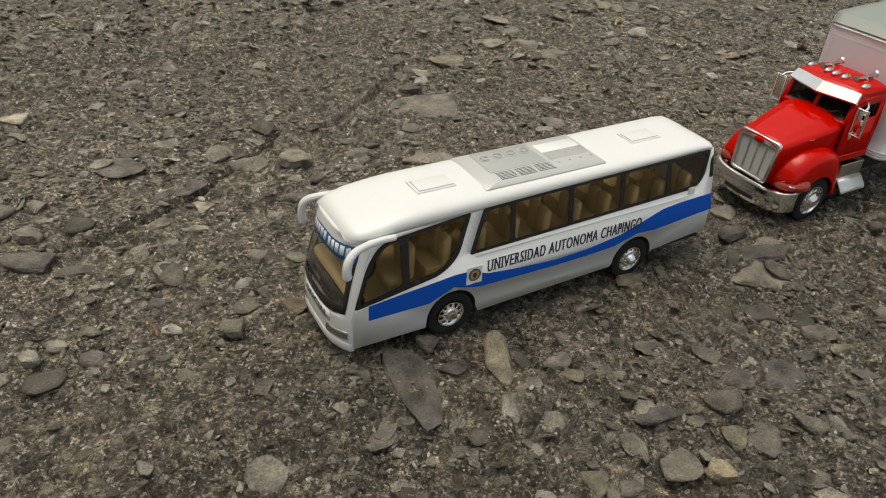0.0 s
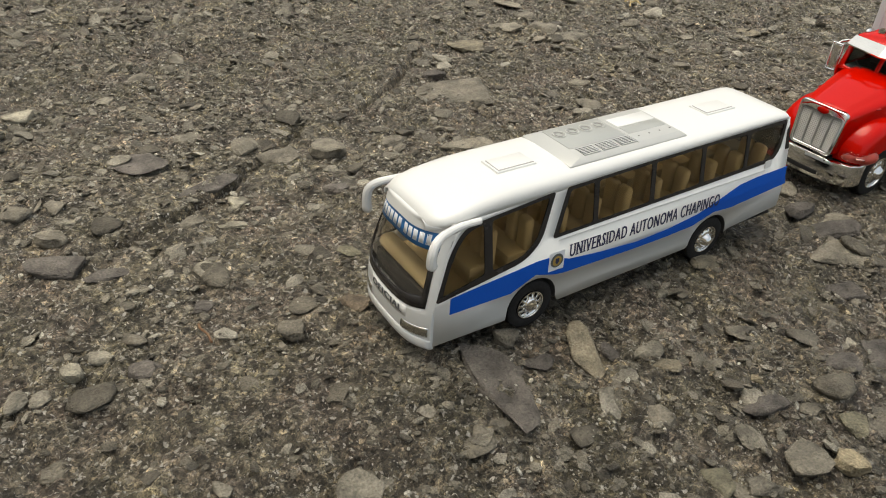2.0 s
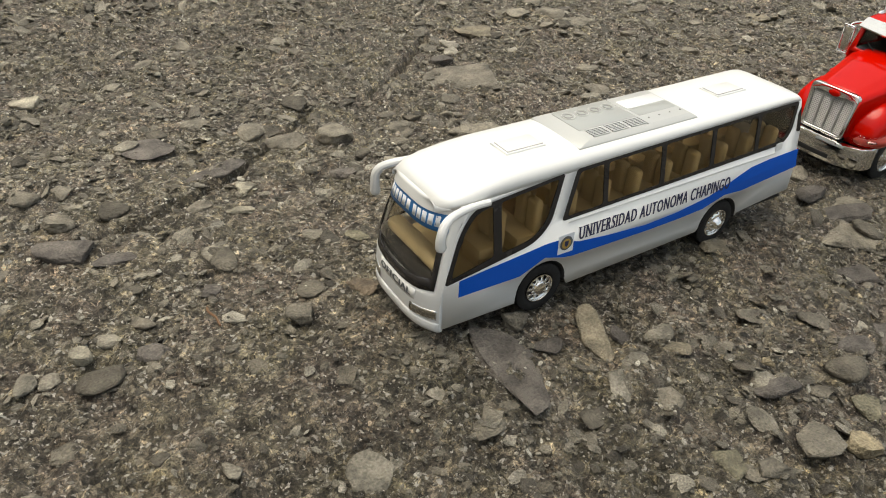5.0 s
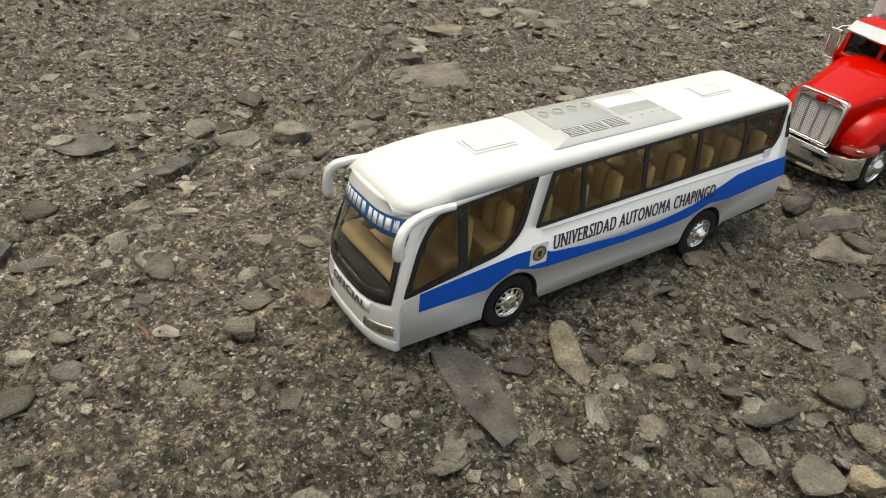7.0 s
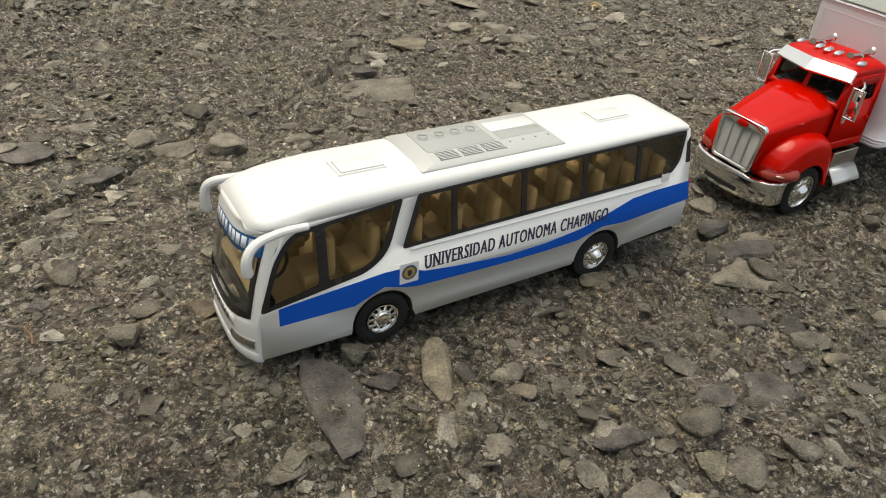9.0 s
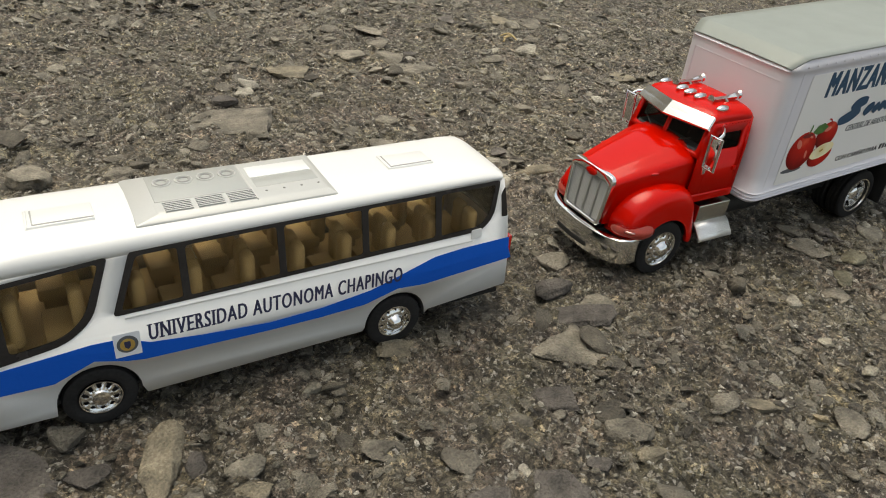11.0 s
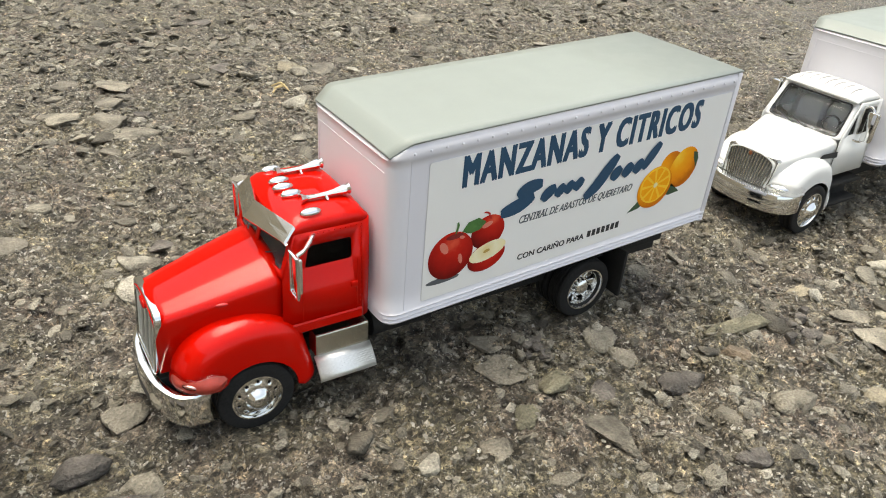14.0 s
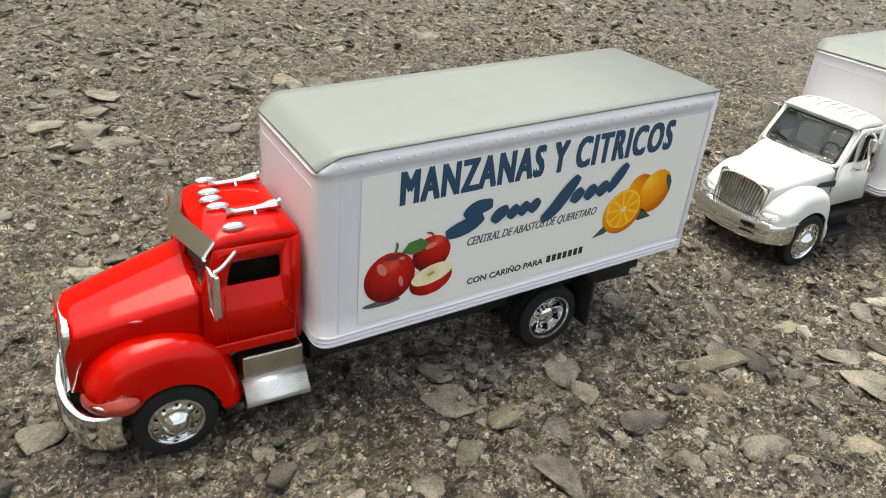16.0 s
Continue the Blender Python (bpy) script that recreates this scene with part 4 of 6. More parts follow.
def loose_pieces():
    """Mid-sized stones of the asphalt that can be told apart, each a piece of the ground."""
    rs = random.Random(21)
    made = 0
    while made < 290:
        x, y = rs.uniform(-190, 520), rs.uniform(-115, 300)
        if any(abs(x - wx) < 12 and abs(y - wy) < 10 for wx, wy in WHEEL_SPOTS):
            continue
        made += 1
        size, flat = 4.5 + 10.0 * rs.random() ** 2, rs.uniform(0.2, 0.4)
        h = size * flat * 0.5
        ob = new("stone", stone_mesh("mixed", 16 + rs.randrange(12)))
        ob.matrix_world = pose(x * MM, y * MM, (float(ground_z(x, y)) + h * 0.15) * MM, rs.uniform(-12, 12), rs.uniform(-12, 12), rs.uniform(0, 360)) @ Matrix.Diagonal((size * MM, size * rs.uniform(0.6, 0.95) * MM, 2 * h * MM, 1))
        ob.parent = ground


loose_pieces()

# ---- the toy bus: x backwards from the front axle, y across from the middle, z up ----
BUS_HALF = 18.5


def bus_side(z, x=0.0):
    """Half the bus's width at a height; its flanks lean in above the waist."""
    return BUS_HALF - (3.7 * (max(0.0, z - 24) / 22.5) ** 1.15)


def plan_front(v, z):
    """The bowed front: a point for v from -1 to 1 across."""
    lean = 0.0 if z < 22 else 4.6 * ((z - 22) / 25) ** 1.3
    nose = 0.0 if z > 20 else 0.6 * (1 - ((z - 13) / 9) ** 2)
    a = abs(v)
    y = math.copysign(bus_side(z) * (1 - (1 - a) ** 2.1 * 0.0) * a ** 0.92, v)
    bow = 4.4 + 4.2 * min(1, max(0, (z - 20) / 23))
    x = -40.6 + lean - nose + bow * a ** 3.4
    return x, y


def build_bus():
    bus = thing("toy_bus", 0, 18.5, 0, 0, "white die-cast toy coach with blue side stripe and tan seats", "toy bus")
    arch = lambda cx, r=9.6: [(cx + r * math.cos(radians(a)), 9.6 + r * math.sin(radians(a))) for a in range(180, -1, -12)]
    x_front = -35.8
    corner = lambda z: float(np.interp(z, (21.6, 32, 38, 43.4, 45), (x_front, -33.0, -30.6, -27.4, -25.6)))
    front_l = rounded([(-33.6, 24.2), (-29.2, 36.2), (-24.5, 41.8), (-18.9, 42.8), (-18.9, 27.2)], [1.5, 4, 4, 1.2, 1.2])
    front_r = rounded([(-16.2, 27.4), (-16.2, 43.1), (4.6, 45.0), (-0.2, 32.8), (-5.2, 28.8)], [1.2, 1.2, 1.5, 4, 4])
    rear = [
        rounded([(7.6, 32.4), (12.4, 45.2), (21.6, 45.5), (21.6, 32.6)], [1.2, 1.2, 1, 1]),
        rounded([(23.4, 32.7), (23.4, 45.6), (45.6, 46.0), (45.6, 33.2)], 1.0),
        rounded([(47.4, 33.2), (47.4, 46.0), (68.6, 46.3), (68.6, 33.8)], 1.0),
        rounded([(70.4, 33.9), (70.4, 46.3), (90.8, 46.5), (90.8, 34.3)], 1.0),
        rounded([(92.6, 34.4), (92.6, 46.5), (110.6, 46.6), (108.6, 38.0), (105.4, 34.9)], [1, 1, 1.2, 3.5, 3]),
    ]
    windows = [front_l, front_r] + rear
    # one band of black trim for the front pair, one for the rear row
    band_f = rounded([(-35.6, 22.7), (-30.7, 36.6), (-25.4, 43.4), (6.6, 46.2), (1.4, 31.8), (-4.8, 27.2), (-17, 25.4)], [1.5, 5, 4, 1.2, 5, 4, 5])
    band_r = rounded([(5.6, 31.4), (11.2, 46.6), (112.2, 47.8), (110.2, 37.4), (106.2, 33.5)], [1.2, 1.2, 1.2, 4, 3.5])
    shell = bmesh.new()
    for s in (-1, 1):
        low = [(x_front, 7.4), (-9.8, 7.0)] + [p for p in arch(0) if p[1] > 7.2] + [(10.6, 7.4), (68.6, 8.6)] + [p for p in arch(79) if p[1] > 8.7] + [(89.6, 10.6), (116.6, 13.0), (116.2, 21.6), (x_front, 21.6)]
        sheet(low, (), lambda u, v: (u, s * bus_side(v), v), shell)
        sheet([(x_front, 21.6), (116.2, 21.6), (115.2, 36.0), (113.4, 48.2), (60, 47.6), (10, 47.0), (-20.0, 45.4), (-27.4, 43.4), (-30.6, 38.0), (-33.0, 32.0)], [inset(band_f, 0.5), inset(band_r, 0.5)], lambda u, v: (u, s * bus_side(v), v), shell)
    # roof: from the windscreen's head to the tail
    def roof_row(x, n):
        crown = 50.6 - 4.1 * max(0, (-8 - x) / 28) ** 1.7 - 3.3 * (1 - math.sqrt(max(0.0, 1 - max(0, (x - 106) / 9.45) ** 2)))
        eave = 45.2 + 2.6 * min(1, max(0, (x + 20) / 130)) - 1.8 * max(0, (-20 - x) / 16) ** 1.5
        narrow = 1 - 0.24 * max(0, (-25 - x) / 10.6) ** 2.2
        if x > 112.75:
            narrow = ((115.45 - x) / 2.7) ** 0.2
        row = []
        for j in range(n + 1):
            c, q = math.cos(math.pi * j / n), math.sin(math.pi * j / n)
            row.append((x, -math.copysign(abs(c) ** 0.42, c) * bus_side(eave) * narrow, eave + (crown - eave) * abs(q) ** 0.62))
        return row

    tail_xs = [106, 108, 110, 111.4, 112.7, 113.4, 114.1, 114.7, 115.1, 115.3, 115.42]
    rows = [roof_row(x, 24) for x in [-35.6 + 5.0 * k for k in range(29)] + tail_xs]
    grid(rows, bm=shell)
    # front mask with the windscreen's opening
    vs = [-1, -0.97, -0.93, -0.88, -0.8, -0.65, -0.5, -0.32, -0.16, 0, 0.16, 0.32, 0.5, 0.65, 0.8, 0.88, 0.93, 0.97, 1]
    zs = [6.6, 7.2, 9.0, 11.5, 14.0, 16.5, 19.0, 21.4, 25, 29, 33, 37, 40.5, 43.4, 45.0]
    mask = []
    for i, z in enumerate(zs):
        row = []
        for v in vs:
            sag = 2.6 * (1 - abs(v) ** 2) if i == 7 else (1.3 * (1 - v * v) if i == 6 else 0)
            head = 1.2 * (1 - v * v) if i >= 13 else 0
            zz = z - sag + head
            x, y = plan_front(v, zz)
            if z < 7:
                x += 1.0
            row.append((x, y, zz))
        mask.append(row)
    opening = lambda i, j: 7 <= i <= 12 and 3 <= j <= 14
    grid(mask, opening, shell)
    for s in (-1, 1):
        grid([[(plan_front(s, z)[0], s * bus_side(z), z) for z in zs], [(corner(z), s * bus_side(z), z) for z in zs]], bm=shell)
    # tail
    tail = []
    for z in (12.6, 14, 18, 24, 30, 36, 41, 46, 47.8):
        back = 118.4 - 0.9 * max(0, (z - 24) / 6) ** 1.25 * 0.62 - (1.2 if z < 13 else 0)
        tail.append([(back - 2.6 * abs(v) ** 5, v * bus_side(z), z) for v in (-1, -0.96, -0.9, -0.75, -0.4, 0, 0.4, 0.75, 0.9, 0.96, 1)])
    grid(tail, lambda i, j: 4 <= i <= 6 and 2 <= j <= 7, shell)
    bmesh.ops.remove_doubles(shell, verts=shell.verts, dist=0.02)
    core = Vector((40, 0, 28))
    for f in shell.faces:
        f.normal_update()
        mid = f.calc_center_median()
        out = Vector((0 if -28 < mid.x < 112 else mid.x - core.x, mid.y, mid.z - 40 if mid.z > 46 else 0))
        if f.normal.dot(out) < 0:
            f.normal_flip()
    body = part("body", shell, M_WHITE, bus, thick=0.6, angle=40, recalc=False)
    # floor pan and bumper lip
    part("floor_pan", block((-34, 115, -17.2, 17.2, 9.6, 10.6)), M_BUSBASE, bus, "black underbody", smooth=False)
    lip = []
    for z, out in ((6.6, 0.05), (7.4, 0.35), (9.2, 0.35), (10.0, 0.05)):
        lip.append([(plan_front(v, 9)[0] - out, plan_front(v, 9)[1] * (1 + out * 0.006), z) for v in [k / 14 - 1 for k in range(29)]])
    part("front_bumper", grid(lip), M_WHITE, bus, thick=0.5)
    # brow: the roof rolls down over the head of the windscreen
    brow = []
    for z, bow, out, wide in ((43.7, 1.8, 0.3, 1.0), (42.9, 1.4, 0.6, 1.0), (42.4, 1.1, 0.55, 1.0), (42.3, 1.1, 0.1, 0.99)):
        line = []
        for k in range(33):
            v = 0.97 * math.copysign(abs(math.cos(math.pi * k / 32)) ** 0.6, k - 16)
            x, y = plan_front(v, min(z + bow * (1 - v * v), 45.4))
            line.append((x - out, y * wide, z + bow * (1 - v * v)))
        brow.append(line)
    rim, first = [Vector(p) + Vector((0, 0, 0.06)) for p in roof_row(-35.6, 32)], [Vector(p) for p in brow[0]]
    roll = []
    for t in (0, 0.25, 0.5, 0.75):
        roll.append([p.lerp(q, t) + Vector((-0.5, 0, 0.5)) * (2 * t * (1 - t)) for p, q in zip(rim, first)])
    brow = roll + brow
    part("roof_brow", grid(brow), M_WHITE, bus, angle=60)
    # windscreen, its black surround, banner and wipers
    wvs = [v for v in vs if -0.885 <= v <= 0.885]
    pane, frit = [], []
    for i in range(7, 14):
        row = []
        for v in wvs:
            z = zs[i] - (2.6 * (1 - v * v) if i == 7 else 0) + (1.2 * (1 - v * v) if i >= 13 else 0)
            x, y = plan_front(v, z)
            row.append((x + 0.35, y, z))
        pane.append(row)
    screen = part("windscreen", grid(pane), M_SCREEN, bus, "bowed smoked windscreen", thick=0.35)
    screen.visible_shadow = False
    frame = bmesh.new()
    edge = pane[0] + [r[-1] for r in pane[1:]] + pane[-1][-2::-1] + [r[0] for r in pane[-2:0:-1]]
    mid = Vector((-38, 0, 33))
    a = [frame.verts.new((p[0] - 0.45, p[1] * 1.012, p[2])) for p in edge]
    b = [frame.verts.new((p[0] - 0.45 + 0.0, p[1] * 0.9, p[2] + (3.4 if p[2] < 30 else -0.5))) for p in edge]
    for k in range(len(edge)):
        j = (k + 1) % len(edge)
        frame.faces.new((a[k], a[j], b[j], b[k]))
    part("windscreen_trim", frame, M_BLACKTRIM, bus, "black windscreen surround", thick=0.3)
    banner = []
    for z in (37.4, 39.4, 41.4, 43.6):
        banner.append([(plan_front(v, z + 1.0 * (1 - v * v))[0] - 0.15, plan_front(v, z)[1], z + 1.0 * (1 - v * v)) for v in [k / 10 * 0.9 - 0.9 for k in range(21)]])
    banner = part("banner", grid(banner), M_SKYBLUE, bus, "blue paper banner with white bars", thick=0.12)
    for k in range(12):
        v0 = -0.8 + k * 0.125 + (0.06 if k > 4 else 0)
        bar = []
        for z in (38.6, 41.6):
            bar.append([(plan_front(v, z + 0.9)[0] - 0.28, plan_front(v, z)[1], z + 0.95 * (1 - v * v)) for v in (v0, v0 + 0.045, v0 + 0.09)])
        part("banner_bar", grid(bar), M_WHITEPRINT, banner, thick=0.05)
    # a paper strip with dark letters under the windscreen
    strip = lambda v, z, d: (plan_front(v, z)[0] - 0.12 - d, plan_front(v, z)[1], z - 1.1 * (1 - v * v))
    notice = part("notice", grid([[strip(-0.56 + 0.1 * k, z, 0.0) for k in range(11)] for z in (15.9, 17.6, 19.4)]), M_PAPER, bus, "pale paper strip on the white front", thick=0.06)
    part("lettering", lettering("OFICIAL", 1.0, 2.1, lambda u, v, d: strip(0.4 - 0.86 * u, 16.6 + v, 0.12 + d), bold=0.008, spread=1.1), M_GREYPRINT, notice, "dark grey lettering", smooth=False)
    for s in (-1, 1):
        lamp = [[(plan_front(v * s, z)[0] - 0.1 - 0.35 * (1 - ((z - 12.3) / 1.7) ** 2), plan_front(v * s, z)[1], z + (v - 0.75) * 2.0) for v in (0.46, 0.54, 0.64, 0.76, 0.86, 0.93, 0.97)] for z in (10.7, 11.3, 12.2, 13.3, 14.0)]
        part("headlight", grid(lamp), M_CHROME_DULL, bus, "silvery oval headlight", thick=0.2)
        part("headlight_reflector", grid([[(p[0] + 0.35, p[1], p[2]) for p in r] for r in lamp]), M_SILVER, bus, "silver lamp backing")
        # mirror arms like ears
        g = 0.96 if s < 0 else 0.86
        arm = smooth_path([(-21, s * 16.4, 45.0), (-27, s * 17.2 * g, 45.1), (-33, s * 18.2 * g, 44.7), (-36.2, s * 19.4 * g, 43.7), (-37.8, s * 20.2 * g, 41.6), (-38.2, s * 20.4 * g, 38.8 if s < 0 else 37.6), (-37.8, s * 20.3 * g, 36.4 if s < 0 else 34.2)], 5)
        n = len(arm)
        part("mirror_arm", tube(arm, [1.0 + 0.55 * (k / n) for k in range(n - 4)] + [1.6, 1.5, 1.2, 0.6], 10), M_WHITE, bus, "white ear-shaped mirror arm")
        # tail lamp
        part("tail_light", round_block(117.0, 118.2, s * 15.3 - 1.5, s * 15.3 + 1.5, 20, 29, 0.5), M_TAIL, bus, "red tail light")
    part("rear_window", grid([[(118.0 - 0.9 * max(0, (z - 24) / 6) ** 1.25 * 0.62 - 2.6 * abs(v) ** 5, v * bus_side(z), z) for v in (-0.92, -0.75, -0.4, 0, 0.4, 0.75, 0.92)] for z in (29.5, 34, 38, 42, 46.4)]), M_DARKGLASS, bus, "dark rear window", thick=0.3)
    for s in (-1, 1):
        part("rear_window_corner", decal(rounded([(112.9, 36.6), (115.0, 36.6), (113.8, 45.6), (112.5, 43.6)], 0.5), lambda u, v, d: (u, s * (bus_side(v) + 0.08 + d), v)), M_BLACKTRIM, bus, "black wrapped window corner", smooth=False)
    # side windows: trim bands with openings, panes, stripe, lettering
    for s in (-1, 1):
        at = lambda u, v, d=0.0: (u, s * (bus_side(v) + d), v)
        for band, holes, nm in ((band_f, windows[:2], "front"), (band_r, windows[2:], "rear")):
            part("window_trim", sheet(band, holes, lambda u, v: at(u, v, 0.08)), M_BLACKTRIM, bus, "black window surround", smooth=False, thick=0.5)
        for w in windows:
            p = part("window_pane", sheet([tuple(q) for q in inset(w, -0.25)], (), lambda u, v: at(u, v, -0.15)), M_BUSGLASS, bus, "smoked side window", smooth=False, thick=0.3)
            p.visible_shadow = False
        up = [(-30.6, 23.0), (-20, 24.0), (-7, 25.0), (0, 25.6), (6.0, 25.4), (12.8, 22.6), (25, 21.1), (41.8, 19.8), (56, 20.4), (70.6, 22.4), (80, 25.2), (90.7, 28.4), (100, 29.2), (116.0, 29.6)]
        lo = [(-30.6, 17.3), (-20, 17.2), (-9.0, 17.0), (0, 20.8), (7, 18.6), (11.0, 17.9), (25, 17.6), (41.9, 17.3), (56, 17.4), (69, 18.0), (79, 20.8), (88, 20.2), (100, 21.2), (117.2, 22.6)]
        part("stripe", grid([[at(u, v, 0.1) for u, v in up], [at(u0, (v0 + v1) / 2, 0.1) for (u0, v0), (_, v1) in zip(up, lo)], [at(u, v, 0.1) for u, v in lo]]), M_BLUE, bus, "blue sweeping side stripe", smooth=False, thick=0.1)
        go = (lambda u, v, d: (12.6 + u, -(bus_side(24.0 + v) + 0.22 + d), 23.4 + v)) if s < 0 else (lambda u, v, d: (80.4 - u, bus_side(24.0 + v) + 0.22 + d, 23.4 + v))
        part("lettering", lettering("UNIVERSIDAD AUTONOMA CHAPINGO", 67.4, 4.3, go, slant=0.05, bold=0.12, spread=1.16, serif=True), M_NAVY, bus, "dark blue printed lettering", smooth=False)
        badge = part("badge", decal(rounded([(4.6, 20.2), (4.6, 26.8), (10.6, 26.8), (10.6, 20.2)], 0.3), lambda u, v, d: (u, s * (bus_side(v) + 0.2 + d), v)), M_WHITEPRINT, bus, "white square badge", smooth=False)
        part("seal", decal(oval(7.6, 23.7, 2.4, 2.4), lambda u, v, d: (u, s * (bus_side(v) + 0.26 + d), v)), M_GREYPRINT, badge, "dark ring of the seal", smooth=False)
        part("seal_centre", decal(oval(7.6, 23.6, 1.7, 1.7), lambda u, v, d: (u, s * (bus_side(v) + 0.32 + d), v)), M_GOLD, badge, "gold centre of the seal", smooth=False)
        part("seal_shield", decal([(6.9, 24.6), (8.3, 24.6), (8.3, 23.2), (7.6, 22.4), (6.9, 23.2)], lambda u, v, d: (u, s * (bus_side(v) + 0.38 + d), v)), M_NAVY, badge, smooth=False)
        # raised waist moulding, small flap, door seam
        part("moulding", grid([[at(u, v + 0.004 * (u - 10), o) for u in (8, 60, 103)] for v, o in ((30.2, 0.02), (30.5, 0.3), (30.8, 0.3), (31.1, 0.02))]), M_WHITE, bus)
        part("side_flap", decal(rounded([(102.6, 31.6), (102.6, 34.2), (106.0, 34.4), (106.0, 31.8)], 0.3), lambda u, v, d: (u, s * (bus_side(v) + d * 5), v)), M_WHITE, bus, smooth=False)
        for x in (0, 79):
            part("wheel_arch", grid([[(x + r * math.cos(radians(a)), s * y, 9.6 + r * math.sin(radians(a))) for a in range(-4, 185, 9)] for r, y in ((9.6, 18.2), (9.6, 10.5), (0.5, 10.5))]), M_BLACK, bus, "black wheel well", thick=0.3)
    # roof: hatches, air conditioner
    for x, y, hz in ((-8.0, -5.2, 50.72), (81.4, -3.8, 50.72)):
        hatch = part("roof_hatch", round_block(x, x + 14.4, y, y + 8.6, 49.6, hz, 0.15), M_WHITE, bus, "white roof hatch")
        part("hatch_ridge", tube([(x + 0.4, y + 8.4, hz), (x + 0.4, y + 0.4, hz), (x + 14.2, y + 0.4, hz)], 0.34, 6), M_WHITE, hatch)
        # grey bars stand in for the shadow lines along the ridges
        part("hatch_shadow_line", tube([(x + 1.5, y + 8.2, hz - 0.06), (x + 1.5, y + 1.5, hz - 0.06), (x + 14.2, y + 1.5, hz - 0.06)], 0.26, 6), M_MIDGREY, hatch)
    ac = bmesh.new()
    base = [(14.0, -11.4), (63.4, -11.4), (63.4, 12.2), (14.0, 12.2)]
    top = [(19.0, -9.6), (61.6, -9.6), (61.6, 10.2), (19.0, 10.2)]
    grid([[(x, y, 49.6) for x, y in base], [(x, y, 51.3) for x, y in base], [(x, y, 52.4) for x, y in top], [(40 + (x - 40) * 0.96, y * 0.8, 52.6) for x, y in top]], bm=ac, closed=True)
    ac.verts.ensure_lookup_table()
    ac.faces.new([ac.verts[k] for k in (12, 13, 14, 15)])
    unit = part("air_conditioner", ac, M_ACWHITE, bus, "pale grey roof air conditioner with sloping edges", bevel=0.25)
    unit.location.z = -0.75 * MM
    part("top_panel", round_block(19.6, 42.4, -4.2, 9.6, 52.3, 52.72, 0.15), M_ACGREY, unit, "grey-green fan panel")
    part("recess", round_block(44.2, 60.6, -4.2, 0.6, 52.3, 52.7, 0.15), M_ACGREY, unit, "grey band across the top")
    for k in range(4):
        for r in (2.1, 1.3):
            ring = bmesh.new()
            cx, cy = 23.0 + 5.4 * k, 5.2
            loop = [(cx + r * math.cos(2 * math.pi * i / 24), cy + r * math.sin(2 * math.pi * i / 24), 52.8) for i in range(25)]
            part("fan_ring", tube(loop, 0.22, 6, ring), M_SILVER if r > 2 else M_MIDGREY, unit)
    for k in range(3):
        g = bmesh.new()
        x0 = 21.2 + 7.6 * k
        block((x0, x0 + 6.2, -9.0, -5.0, 52.2, 52.72), bm=g)
        part("vent_grille", g, M_BLACKTRIM, unit, "dark slotted grille", smooth=False)
        bars = bmesh.new()
        for i in range(6):
            block((x0 - 0.1, x0 + 6.3, -9.3 + i * 0.82, -8.84 + i * 0.82, 52.4, 52.84), bm=bars)
        part("grille_slats", bars, M_ACWHITE, unit, "pale slats of a vent", smooth=False)
    part("seam", block((42.7, 42.95, -9.8, 9.6, 51.8, 52.68)), M_SILVER, unit, smooth=False)
    part("lid", round_block(44, 60.4, 1.0, 7.0, 52.3, 52.85, 0.2), M_WHITE, unit, "pale raised lid")
    for k in range(4):
        part("rivet", ball(46 + 4.6 * k, -6.6, 52.6, 0.35, 0.35, 0.2, seg=8), M_GRILLEDARK, unit)
    # inside
    part("dashboard", round_block(-36.2, -30.5, -14.5, 14.5, 23.6, 28.0, 2.0, 4), M_TAN, bus, "tan dashboard")
    part("dashboard_base", round_block(-36.4, -30, -14.5, 14.5, 18.5, 23.4, 0.6), M_BLACK, bus, "dark panel below the dashboard")
    part("cabin_floor", block((-30, 114, -16, 16, 20, 21)), M_TAN, bus, "tan cabin floor", smooth=False)
    part("steering_wheel", tube([(-27 + 1.2 * math.cos(a) * 2, -8.5 + 3.6 * math.sin(a), 30 + 3.0 * math.cos(a)) for a in [2 * math.pi * k / 20 for k in range(21)]], 0.5, 6), M_BLACK, bus, "dark steering wheel")
    for row in range(10):
        for side in (-1, 1):
            x, y = -22 + row * 13.2, side * 9.4
            seat = bmesh.new()
            own = round_block(x, x + 7.5, y - 5.6, y + 5.6, 24.5, 28.2, 0.8)
            backs = [round_block(x + 6.2, x + 9.4, y + c - 2.6, y + c + 2.6, 25.5, 38.6, 1.5, 4) for c in (-2.8, 2.8)]
            for src in (own, *backs):
                made = {v: seat.verts.new(v.co) for v in src.verts}
                for f in src.faces:
                    seat.faces.new([made[v] for v in f.verts])
                src.free()
            block((x + 1, x + 6, y - 4, y + 4, 21, 24.6), bm=seat)
            part("seat", seat, M_TAN, bus, "tan moulded double seat")
    for x in (0, 79):
        for s in (-1, 1):
            wheel(bus, x, s * 15.2, 9.0, 8.7, 6.0, "perforated" if x == 0 else "lobed", s, rim=0.88 if x == 0 else 0.8)
    part("axle", tube([(0, -14, 9.0), (0, 14, 9.0)], 1.0), M_BUSBASE, bus)
    part("axle", tube([(79, -14, 9.0), (79, 14, 9.0)], 1.0), M_BUSBASE, bus)
    return bus


build_bus()

